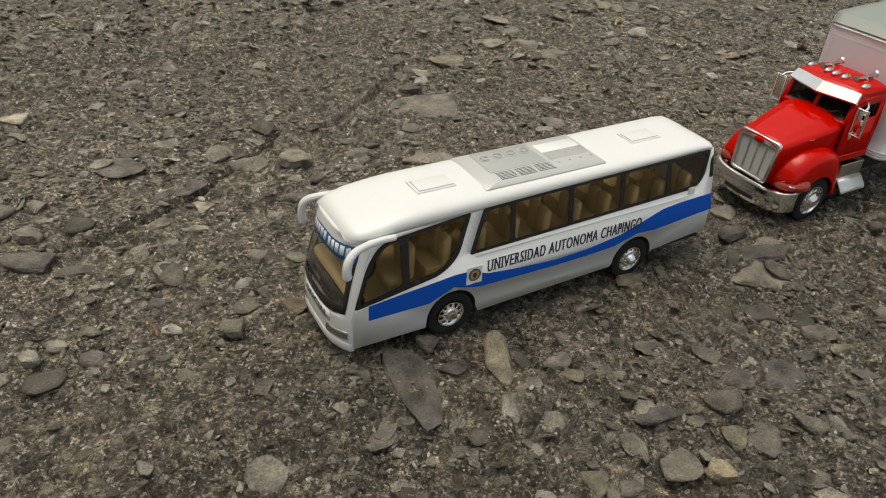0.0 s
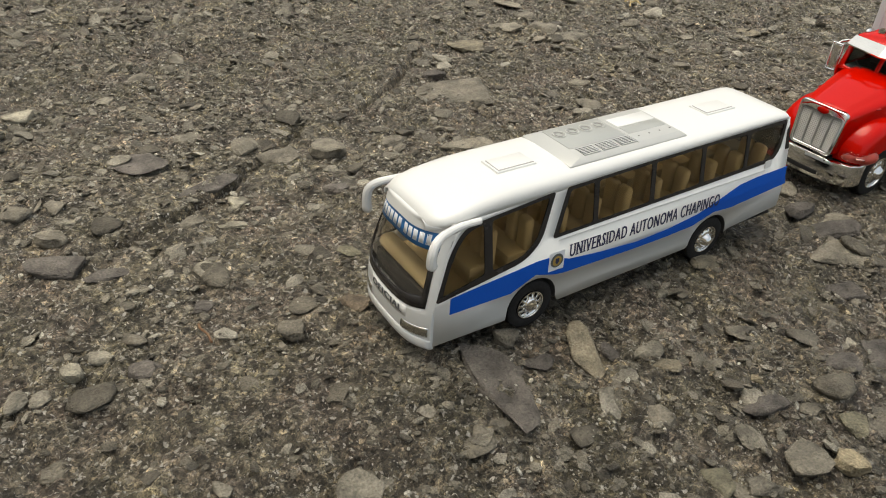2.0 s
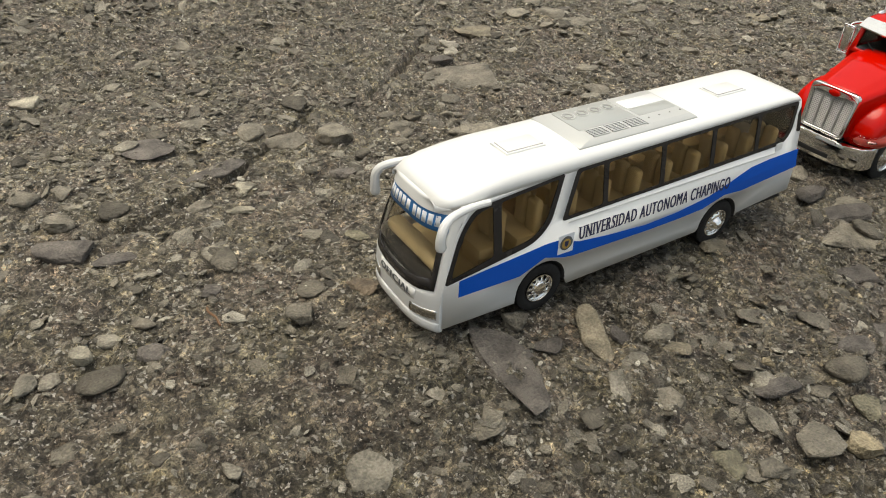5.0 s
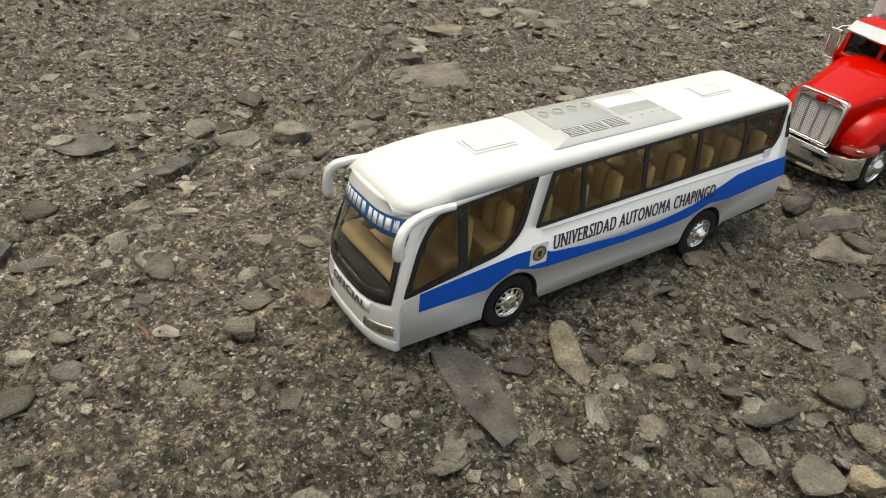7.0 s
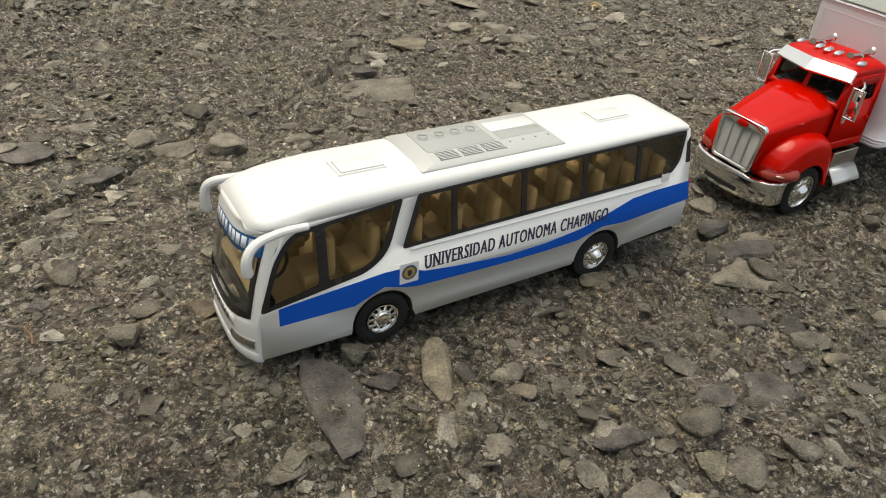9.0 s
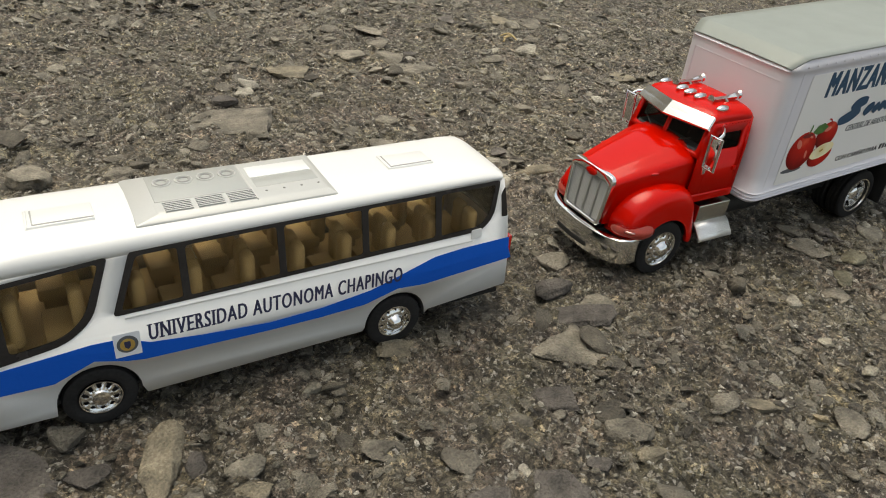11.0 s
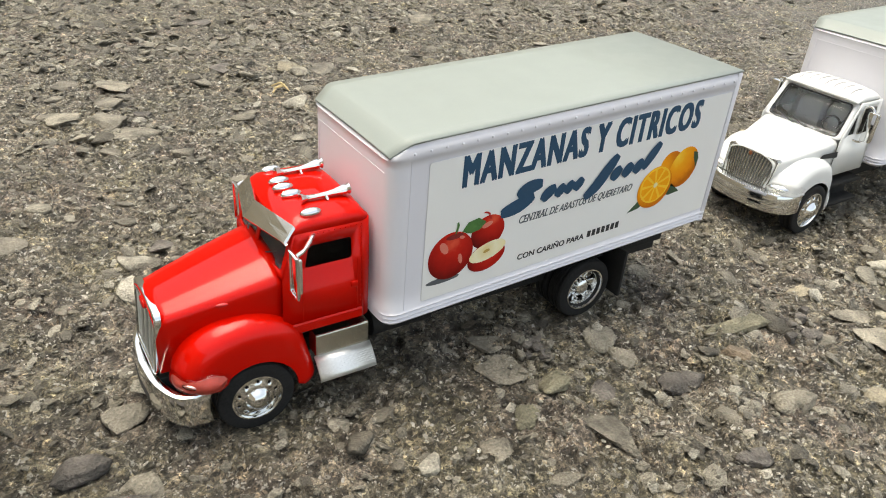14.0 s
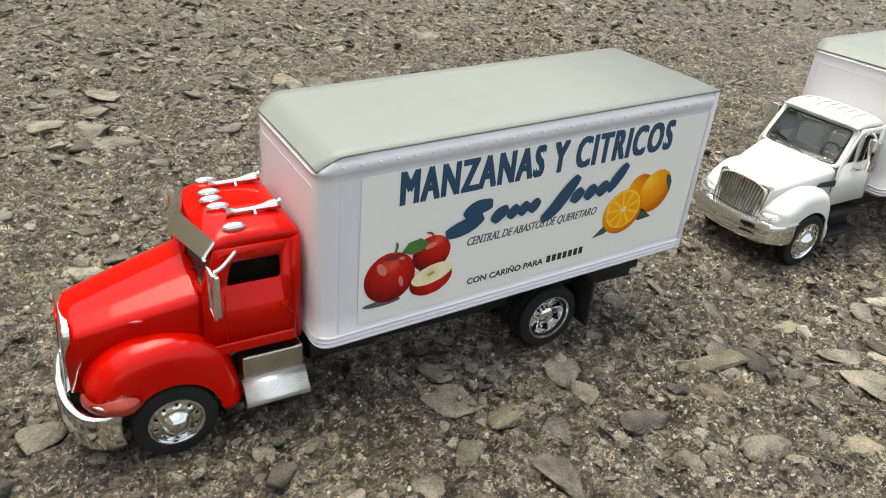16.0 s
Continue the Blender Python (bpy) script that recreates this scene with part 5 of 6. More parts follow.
# ---- the red toy truck: x backwards from the front axle, y across from the middle, z up ----
def arc_section(half, low, high, n=16, corner=0.35, crown=0.0, raised=0.0):
    """Points across a hood or roof, from one flank over the top to the other."""
    out = []
    for j in range(n + 1):
        a = math.pi * j / n
        c, q = math.cos(a), max(0.0, math.sin(a))
        y = -math.copysign(abs(c) ** corner, c) * half
        f = abs(y) / half
        z = low + (high - low) * q**corner + crown * (1 - f * f) + (raised if f < 0.62 else 0.0)
        out.append((y, z))
    return out


def build_chassis(truck, back, front=-24):
    part("chassis_rail", round_block(front, back, -9.5, -7.3, 12.5, 17.5, 0.3), M_BUSBASE, truck, "black chassis rail")
    part("chassis_rail", round_block(front, back, 7.3, 9.5, 12.5, 17.5, 0.3), M_BUSBASE, truck, "black chassis rail")
    for x in (30, 70, 100, back - 4):
        part("cross_member", round_block(x, x + 3, -7.3, 7.3, 13, 16.5, 0.3), M_BUSBASE, truck)
    part("drive_shaft", tube([(20, 0, 13), (112, 0, 12)], 1.2), M_BUSBASE, truck)


def box_body(truck, x0, x1, half, z0, z1, rise, label, visor=True):
    """A cargo box with rounded corner posts, rails, rivets, panels and a folded roof. Returns the box and its place()."""
    lift = lambda x: rise * (x - x0)
    r = 4.6
    loop = rounded([(x0, -half), (x1, -half), (x1, half), (x0, half)], [r, 0.8, 0.8, r], 5)
    rows = []
    for z, out in ((z0, -0.5), (z0 + 0.4, 0), (z0 + 1.2, 0.6), (z0 + 1.75, 0.0), (z0 + 2.4, 0.6), (z0 + 3.0, 0.0), (z0 + 3.7, 0.6), (z0 + 4.3, 0.0), (z0 + 10, 0), (z1 - 6.5, 0), (z1 - 4.5, 0), (z1 - 4.2, 0.3), (z1 - 3.0, 0.3), (z1 - 1.4, 0.3), (z1 - 1.1, 0.0), (z1, -0.2)):
        rows.append([(max(x, x0 - 0.3 + (z - z1 + 3.6) * 1.5 if z > z1 - 3.6 else x), y, z + lift(x)) for x, y in inset(loop, -out)])
    bm = grid(rows, closed=True)
    bm.verts.ensure_lookup_table()
    n = len(loop)
    bm.faces.new([bm.verts[k] for k in range(n)])
    bm.faces.new([bm.verts[len(bm.verts) - n + k] for k in range(n)])
    box = part("cargo_box", bm, M_BOX, truck, label, angle=50)
    # the roof: a sheet that folds down over the front
    xs = (x0 - 0.1, x0 + 0.1, x0 + 2.3, x0 + 4.4, x0 + 5.4, x0 + 7.0, x0 + 12.0, x0 + 40, x0 + 80, x1 + 0.4)
    zs = (z1 - 3.4, z1 - 3.0, z1 - 1.4, z1 + 0.05, z1 + 0.36, z1 + 0.47, z1 + 0.5, z1 + 0.5, z1 + 0.5, z1 + 0.45)
    rows = []
    for x, z in zip(xs, zs):
        h = half + 0.3 - 1.8 * min(1, max(0, (x0 + 4.6 - x) / 4.6))
        rows.append([(x, y, z + lift(x) + 0.25 * (1 - (y / h) ** 2)) for y in [h * k / 6 - h for k in range(13)]])
    part("box_roof", grid(rows), M_BOXROOF, box, "grey-green roof sheet folded down at the front", thick=0.5, angle=24)
    for s in (-1, 1):
        # rivets along the upper rail
        for k in range(26):
            x = x0 + 6 + (x1 - x0 - 9) * k / 25
            ob_bm = ball(x, s * (half + 0.3), z1 - 2.6 + lift(x), 0.4, 0.4, 0.4, seg=8)
            part("rivet", ob_bm, M_BOX, box)
        part("corner_seam", tube([(x0 + r + 0.8, s * (half + 0.02), z0 + 4.4 + lift(x0 + r)), (x0 + r + 0.8, s * (half + 0.02), z1 - 4.4 + lift(x0 + r))], 0.14, 5), M_BOX, box)
        part("rear_post", round_block(x1 - 1.6, x1 + 0.5, s * (half - 0.5) - 0.9, s * (half - 0.5) + 0.9, z0 + lift(x1), z1 - 0.2 + lift(x1), 0.4), M_BOX, box, "white rear corner post")
    part("front_panel_rib", tube([(x0 - 0.05, -half + 4, z1 - 8 + lift(x0)), (x0 - 0.05, half - 4, z1 - 8 + lift(x0))], 0.1, 6), M_BOX, box)
    part("front_panel_rib", tube([(x0 - 0.05, half - 4.5, z0 + 4), (x0 - 0.05, half - 4.5, z1 - 8)], 0.2, 6), M_BOX, box)
    for z in (z0 + 1.2, z0 + 2.4, z0 + 3.6):
        part("front_rail", tube([(x0 - 0.1, -half + 3.4, z), (x0 - 0.1, half - 3.4, z)], 0.3, 6), M_BOX, box)
    part("rear_door", round_block(x1, x1 + 0.7, -half + 2, -0.3, z0 + 2 + lift(x1), z1 - 3 + lift(x1), 0.3), M_BOX, box, "white rear door")
    part("rear_door", round_block(x1, x1 + 0.7, 0.3, half - 2, z0 + 2 + lift(x1), z1 - 3 + lift(x1), 0.3), M_BOX, box, "white rear door")
    return box, lambda u, v, d, s=-1: ((u if s < 0 else x0 + x1 - u), s * (half + 0.12 + d), v + lift(u if s < 0 else x0 + x1 - u))


def swash(stroke, width, place, slope=0.0):
    """A brush stroke of a drawn sign: a band that swells and thins along a path."""
    pts = smooth_path([(u, v, 0) for u, v in stroke], 6)
    n = len(pts)
    left, right = [], []
    for k, p in enumerate(pts):
        d = (pts[min(k + 1, n - 1)] - pts[max(k - 1, 0)]).normalized()
        w = width * (0.35 + 0.65 * math.sin(math.pi * (k + 0.6) / (n + 0.2)) ** 0.7) / 2
        left.append((p.x - d.y * w, p.y + d.x * w))
        right.append((p.x + d.y * w, p.y - d.x * w))
    return grid([[place(u, v, 0.16) for u, v in left], [place(u, v, 0.16) for u, v in right]])


def build_prints(box, place, side):
    """The printed side of the fruit truck: lettering, a drawn sign, apples and oranges, on a paper label."""
    at = lambda u, v, d: place(u + 1.4, v - 0.7, d, side)
    paper = part("paper_label", decal(rounded([(44.4, 30.2), (44.4, 71.6), (156.2, 71.6), (156.2, 30.2)], 0.8), lambda u, v, d: at(u, v, d * 2)), M_PAPER, box, "white printed paper label", smooth=False)
    over = lambda du, dv, depth: (lambda u, v, d: at(u + du, v + dv, 0.12 + depth + d))
    part("lettering", lettering("MANZANAS Y CITRICOS", 88.0, 8.7, over(55.0, 62.5, 0), slant=0.0, bold=0.42, spread=1.18), M_TEAL, box, "bold dark teal lettering", smooth=False)
    part("lettering", lettering("CENTRAL DE ABASTOS DE QUERETARO", 43.5, 2.9, over(75.2, 45.6, 0), slant=0.22, bold=0.05, serif=True), M_GREYPRINT, box, "thin grey lettering", smooth=False)
    part("lettering", lettering("CON CARIÑO PARA", 25.4, 2.3, over(76.8, 33.6, 0), slant=0.05, bold=0.06), M_BLACKPRINT, box, "small black lettering", smooth=False)
    for k in range(7):
        u = 103.6 + 1.95 * k
        part("name_bar", decal([(u, 33.6), (u, 35.8), (u + 1.35, 35.8), (u + 1.35, 33.6)], over(0, 0, 0)), M_BLACKPRINT, box, "small black bar", smooth=False)
    # the drawn sign, as plain brush strokes
    strokes = (
        ([(85.4, 57.6), (79.6, 56.6), (75.6, 54.0)], 3.4),
        ([(82.4, 53.6), (76.4, 50.6), (69.4, 48.6)], 3.6),
        ([(91.6, 55.0), (88.4, 53.0), (86.2, 50.4)], 3.0),
        ([(95.4, 55.2), (93.6, 53.0), (92.2, 50.8)], 2.6),
        ([(99.2, 55.8), (97.6, 53.6), (96.2, 51.4)], 2.6),
        ([(103.4, 56.2), (101.6, 54.0), (100.2, 51.8)], 2.6),
        ([(118.4, 62.8), (114.6, 57.6), (110.0, 51.4), (105.4, 47.6)], 3.4),
        ([(121.0, 57.4), (118.8, 55.0), (117.4, 52.6)], 3.0),
        ([(126.4, 58.0), (124.4, 55.6), (122.6, 53.2)], 3.0),
        ([(131.6, 58.6), (129.6, 56.2), (127.8, 53.8)], 3.0),
        ([(139.0, 64.6), (135.4, 59.6), (132.0, 54.6)], 2.8),
    )
    for k, (path, w) in enumerate(strokes):
        path = [(68.2 + (u - 69) * 0.85, 53.6 + 0.075 * (u - 69) + 0.8 * (v - 51.8 - 0.155 * (u - 69))) for u, v in path]
        part("sign_stroke", swash(path, w * 1.3, over(0, 0, 0.012 * k)), M_TEAL, box, "dark teal brush stroke of a drawn sign", smooth=False)
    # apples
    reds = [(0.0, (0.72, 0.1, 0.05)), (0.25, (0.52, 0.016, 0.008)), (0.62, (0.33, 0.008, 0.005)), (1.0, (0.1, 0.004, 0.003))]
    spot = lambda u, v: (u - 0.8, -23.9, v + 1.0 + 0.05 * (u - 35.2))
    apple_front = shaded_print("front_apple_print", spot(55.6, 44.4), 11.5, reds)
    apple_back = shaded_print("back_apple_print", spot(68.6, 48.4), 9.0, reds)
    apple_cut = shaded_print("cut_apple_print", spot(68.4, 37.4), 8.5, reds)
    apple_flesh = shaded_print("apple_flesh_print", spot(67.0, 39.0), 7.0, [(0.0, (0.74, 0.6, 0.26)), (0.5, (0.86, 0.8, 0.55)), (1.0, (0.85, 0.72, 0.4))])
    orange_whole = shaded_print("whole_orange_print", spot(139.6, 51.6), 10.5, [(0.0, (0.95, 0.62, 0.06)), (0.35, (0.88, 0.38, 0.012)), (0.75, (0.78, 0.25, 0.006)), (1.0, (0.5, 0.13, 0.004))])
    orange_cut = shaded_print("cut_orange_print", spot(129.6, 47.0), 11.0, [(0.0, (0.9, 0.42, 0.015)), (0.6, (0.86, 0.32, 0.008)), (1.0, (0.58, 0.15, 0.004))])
    shift = (-2.4, 2.0)
    fruit = lambda name, loop, m, depth, label="": part(name, decal(loop, over(*shift, depth)), m, box, label, smooth=False)
    fruit("apple_shadow", oval(53.4, 33.2, 5.4, 0.9), M_GREYPRINT, 0.0, "grey printed shadow under the apples")
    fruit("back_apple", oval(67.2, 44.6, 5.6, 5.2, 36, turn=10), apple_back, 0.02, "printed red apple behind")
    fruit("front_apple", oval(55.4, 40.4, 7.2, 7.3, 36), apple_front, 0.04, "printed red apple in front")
    fruit("apple_dimple", oval(56.2, 46.2, 2.8, 0.8), M_APPLEDARK, 0.1)
    for cx, cy, rx, ry, tu in ((53.0, 43.4, 1.6, 3.0, 30), (58.6, 45.4, 1.3, 0.7, -20), (58.6, 38.6, 0.9, 2.4, 12)):
        fruit("apple_shine", oval(cx, cy, rx * 0.7, ry * 0.7, turn=tu), M_APPLELIGHT, 0.12, "paler shine printed on an apple")
    fruit("apple_shine", oval(66.8, 47.0, 1.8, 0.8, turn=15), M_APPLELIGHT, 0.06)
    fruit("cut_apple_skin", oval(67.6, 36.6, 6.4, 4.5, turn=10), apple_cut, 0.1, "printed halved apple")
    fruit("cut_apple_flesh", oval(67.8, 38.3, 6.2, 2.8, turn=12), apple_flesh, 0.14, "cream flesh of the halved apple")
    fruit("apple_core", oval(67.4, 38.5, 1.1, 0.5, turn=12), M_GOLD, 0.18)
    fruit("apple_leaf", [(58.4, 47.0), (60.2, 49.4), (63.6, 50.0), (66.2, 48.2), (64.2, 46.2), (61.2, 45.8)], M_LEAF, 0.14, "printed green leaf")
    part("apple_stem", swash([(56.4, 47.0), (57.0, 49.0), (56.8, 50.4)], 0.8, over(-2.4, 2.0, 0)), M_LEAF, box, smooth=False)
    part("apple_stem", swash([(67.8, 48.6), (66.8, 50.6), (65.2, 51.2)], 0.6, over(-2.4, 2.0, 0)), M_APPLE, box, smooth=False)
    # oranges
    shift = (0.6, -2.2)
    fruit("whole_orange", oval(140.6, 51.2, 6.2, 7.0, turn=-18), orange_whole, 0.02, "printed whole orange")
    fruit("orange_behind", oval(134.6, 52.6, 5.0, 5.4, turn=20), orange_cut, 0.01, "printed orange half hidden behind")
    fruit("orange_end", [(144.0, 56.0), (145.8, 55.4), (146.9, 53.0), (146.4, 49.6), (145.6, 51.8), (144.6, 53.6)], M_DARKLEAF, 0.06)
    fruit("leaf", [(118.8, 40.0), (124.4, 44.6), (126.2, 42.4), (123.4, 40.6)], M_DARKLEAF, 0.02, "printed dark green leaf")
    fruit("leaf", [(132.4, 43.6), (136.6, 46.4), (141.2, 42.6), (136.4, 42.2)], M_DARKLEAF, 0.02, "printed dark green leaf")
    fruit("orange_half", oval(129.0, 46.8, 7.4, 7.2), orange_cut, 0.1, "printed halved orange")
    fruit("orange_flesh", oval(129.0, 47.6, 6.5, 6.2), M_ORANGELIGHT, 0.14, "pale orange flesh")
    for k in range(9):
        a = 360 / 9 * k
        cx, cy = 129.0 + 3.6 * math.cos(radians(a)), 47.6 + 3.4 * math.sin(radians(a))
        fruit("orange_segment", [(129.0 + 0.9 * math.cos(radians(a)), 47.6 + 0.9 * math.sin(radians(a))), (129.0 + 5.7 * math.cos(radians(a - 15)), 47.6 + 5.5 * math.sin(radians(a - 15))), (129.0 + 6.0 * math.cos(radians(a)), 47.6 + 5.8 * math.sin(radians(a))), (129.0 + 5.7 * math.cos(radians(a + 15)), 47.6 + 5.5 * math.sin(radians(a + 15)))], M_ORANGESEG, 0.18)
    fruit("orange_pith", oval(129.0, 47.6, 0.9, 0.9, 10), M_CREAM, 0.24)
    return paper


def bumper_bar(path, rows, truck, label):
    """A chrome bumper: a plan line (x, y) from the near end to the middle, mirrored, and a section of (z, outward)."""
    half = smooth_path([(x, y, 0) for x, y in path], 6)
    line = [(p.x, p.y) for p in half] + [(p.x, -p.y) for p in half[-2::-1]]
    pts = []
    for z, o in rows:
        pts.append([(x - o * 1.0, y * (1 + 0.012 * o), z) for x, y in line])
    return part("bumper", grid(pts), M_CHROME, truck, label, thick=0.6)


def mirror_set(truck, s, x, y, z0, z1, head=2.6):
    """A side mirror: bent tube arms, a frame and the mirror head, as one part with pieces."""
    hold = new("side_mirror")
    hold.empty_display_size = 0.003
    hold.parent = truck
    o = y + 1.6
    part("mirror_arm", tube(smooth_path([(x + 8.0, s * (y - 4.2), z1 + 1.8), (x + 3, s * (o - 0.6), z1 + 0.6), (x + 0.4, s * o, z1 - 0.6)], 5), 0.55, 8), M_CHROME, hold, "chrome mirror arm")
    part("mirror_arm", tube(smooth_path([(x + 0.4, s * o, z0 + 0.4), (x + 1.2, s * (o - 0.8), z0 - 0.4), (x + 2.0, s * (y - 1.5), z0 - 1.2)], 4), 0.5, 8), M_CHROME, hold, "chrome mirror arm")
    part("mirror_foot", round_block(x + 0.8, x + 2.6, s * (y - 1.6) - 0.6, s * (y - 1.6) + 0.6, z0 - 3.4, z0 + 0.2, 0.4), M_CHROME, hold)
    f = [(x - 0.2, o - 1.9), (x + 0.6, o + 2.2)]
    loop = [(x, s * (o - head), z0), (x, s * (o + head - 0.6), z0), (x, s * (o + head - 0.6), z1), (x, s * (o - head), z1), (x, s * (o - head), z0)]
    part("mirror_frame", tube(loop, 0.5, 8), M_CHROME, hold, "chrome mirror frame")
    part("mirror_head", round_block(x - 0.1, x + 1.6, s * o - 1.9 - 0.2 * s, s * o + 1.7 - 0.2 * s, z0 + 0.8, z1 - 0.8, 0.5), M_CHROME, hold, "chrome mirror shell")
    return hold


def fender(truck, s, path, widths, material, label, opening=12.6):
    """A swept wing over a front wheel: a side line (x, z) carried across through (y, offset)."""
    line = smooth_path([(x, 0, z) for x, z in path], 5)
    n = len(line)
    rows = []
    for k, p in enumerate(line):
        d = (line[min(k + 1, n - 1)] - line[max(k - 1, 0)]).normalized()
        up = Vector((-d.z, 0, d.x))
        row = [(p.x + up.x * o, s * y, p.z + up.z * o) for y, o in widths]
        out = Vector((p.x, 0, p.z - 11.4)).normalized()
        last = Vector(row[-1])
        rim = Vector((out.x * opening, s * (widths[-1][0] + 0.2), 11.4 + out.z * opening))
        low = 9.0 if p.x < 0 else 0.0
        rim.z = max(rim.z, min(last.z, 12.0 + low * 0.6))
        row += [tuple(last.lerp(rim, 0.35)), tuple(last.lerp(rim, 0.75)), tuple(rim), (rim.x, rim.y - s * 1.2, rim.z)]
        rows.append(row)
    return part("fender", grid(rows), material, truck, label, thick=0.5, angle=60)


def build_red_truck():
    truck = thing("toy_box_truck", 183, 19.5, 0, 0, "red toy truck with chrome trim and a white fruit-printed cargo box", "toy truck", "toy box trucks")
    build_chassis(truck, 156)
    # bonnet
    rows = []
    for k in range(13):
        t = k / 12
        x = -20.6 + 30.6 * t
        half = 10.4 + 5.6 * t**0.85
        low = 20 + 3.5 * t
        edge = 35.8 + 7.6 * t**0.9
        sec = [(-half - 0.4 * t, low)] + arc_section(half, edge - 3.0, edge, 24, 0.5, 1.0 + 2.2 * t, 0.4)[0:] + [(half + 0.4 * t, low)]
        rows.append([(x - (0.8 if t == 0 else 0), y, z) for y, z in sec])
    part("bonnet", grid(rows), M_RED, truck, "glossy red bonnet", thick=0.5, angle=50)
    for s in (-1, 1):
        part("bonnet_crease", tube(smooth_path([(-18, s * 5.6, 37.2), (-8, s * 6.4, 39.9), (2, s * 7.2, 42.6)], 4), [0.15] + [0.4] * 7 + [0.1], 6), M_RED, truck)
        part("bonnet_marker", ball(-5.5, s * 13.6, 38.0, 1.6, 0.45, 0.5, turn=s * 10), M_TAIL, truck, "small red marker on the bonnet flank")
    # cab
    cab = bmesh.new()
    wid = lambda z: 17.4 - 1.2 * max(0, (z - 44) / 15)
    window = rounded([(14.8, 45.2), (16.2, 51.3), (28.0, 51.3), (28.0, 45.2)], [1.2, 1.4, 1, 1])
    for s in (-1, 1):
        side = [(8.6, 25.8), (31.0, 25.8), (31.0, 55.0), (12.9, 55.0), (12.2, 52.6), (9.0, 43.2)]
        sheet(side, [window], lambda u, v: (u, s * wid(v), v), cab)
        grid([[(31.0 + 3.2 * math.sin(radians(a)), s * (wid(z) - 3.2 + 3.2 * math.cos(radians(a))), z) for z in (25.8, 44, 55.0)] for a in (0, 22.5, 45, 67.5, 90)], bm=cab)
    grid([[(34.2, y, z) for y in (-14.2 + (0 if z < 50 else 1.07), 14.2 - (0 if z < 50 else 1.07))] for z in (25.8, 44, 55.0)], bm=cab)
    # front wall of the cab with two panes
    fx = lambda u, v: (9.0 + (v - 43.2) * 0.30 - 1.6 * (1 - abs(u) / 17), u, v)
    pane_l = rounded([(-15.0, 44.8), (-14.6, 53.2), (-0.9, 53.6), (-0.9, 44.8)], 1.2)
    pane_r = [(-u, v) for u, v in pane_l]
    sheet([(-17.2, 43.0), (-16.5, 55.0), (0, 55.0), (0, 43.0)], [pane_l], fx, cab)
    sheet([(17.2, 43.0), (16.5, 55.0), (0, 55.0), (0, 43.0)], [pane_r], fx, cab)
    # roof
    rows = []
    for x in (11.6, 12.2, 13.2, 15, 18, 22, 26, 29, 31, 32.6, 33.6, 34.2):
        h = 4.6 * (min(1, max(0, (x - 11.2) / 4.0)) ** 0.5) * (1 - max(0, (x - 28) / 6.2) ** 3)
        half = 16.45 - 3.1 * max(0, (x - 31.0) / 3.2) ** 2
        rows.append([(x - 1.6 * max(0, 1 - (y / 16.4) ** 2) * max(0, min(1, (16 - x) / 4.4)), y, z) for y, z in arc_section(half, 54.8, 54.8 + max(0.05, h) - 0.5, 18, 0.5, 0.5)])
    grid(rows, bm=cab)
    bmesh.ops.remove_doubles(cab, verts=cab.verts, dist=0.02)
    cabin = part("cab", cab, M_RED, truck, "glossy red cab", thick=0.5, angle=42)
    for s in (-1, 1):
        part("side_window", sheet(inset(window, -0.3), (), lambda u, v: (u, s * (wid(v) - 0.55), v)), M_DARKGLASS, truck, "dark side window", smooth=False, thick=0.3)
        part("door_seam", tube([(14.2, s * 17.42, 27.0), (14.2, s * 17.42, 43.0)], 0.16, 5), M_RED, truck)
        part("door_seam", tube([(29.6, s * 17.42, 27.4), (29.6, s * 17.42, 45)], 0.16, 5), M_RED, truck)
        part("door_ledge", grid([[(x, s * (17.4 + o), z) for x in (10, 20, 31)] for z, o in ((29.0, 0.02), (28.6, 0.45), (26.2, 0.5), (25.9, 0.02))]), M_RED, truck)
        part("door_handle", round_block(27.6, 29.6, s * 17.7 - 0.5, s * 17.7 + 0.5, 36.4, 38.0, 0.35), M_RED, truck, "red moulded door handle")
        for k in range(12):
            part("rivet", ball(14.4 + 1.5 * k, s * (wid(54.2) + 0.05), 54.3, 0.25, 0.2, 0.25, seg=6), M_RED, truck)
        for k in range(17):
            part("rivet", ball(30.6, s * (wid(28 + 1.6 * k) + 0.03), 28 + 1.6 * k, 0.25, 0.2, 0.25, seg=6), M_RED, truck)
    for p in (pane_l, pane_r):
        part("windscreen_pane", sheet(inset(p, -0.3), (), lambda u, v: (fx(u, v)[0] + 0.5, u, v)), M_MIDGLASS, truck, "dark windscreen pane", smooth=False, thick=0.3)
    for s in (-1, 1):
        part("wiper", tube([(fx(s * 4, 45)[0] - 0.4, s * 4, 44.6), (fx(s * 11, 50)[0] - 0.35, s * 11, 48.2)], 0.2, 5), M_BLACK, truck, "black wiper")
    part("cab_inside", block((12, 31, -15, 15, 28, 45)), M_BLACK, truck, "dark cab interior", smooth=False)
    part("dashboard", round_block(9.6, 14.5, -14.5, 14.5, 40, 45.6, 0.8), M_SEATGREY, truck, "dark grey dashboard")
    for y in (-7.6, 7.6):
        part("seat_back", round_block(24, 28, y - 5, y + 5, 40, 53, 1.2), M_SEATGREY, truck, "dark grey seat back")
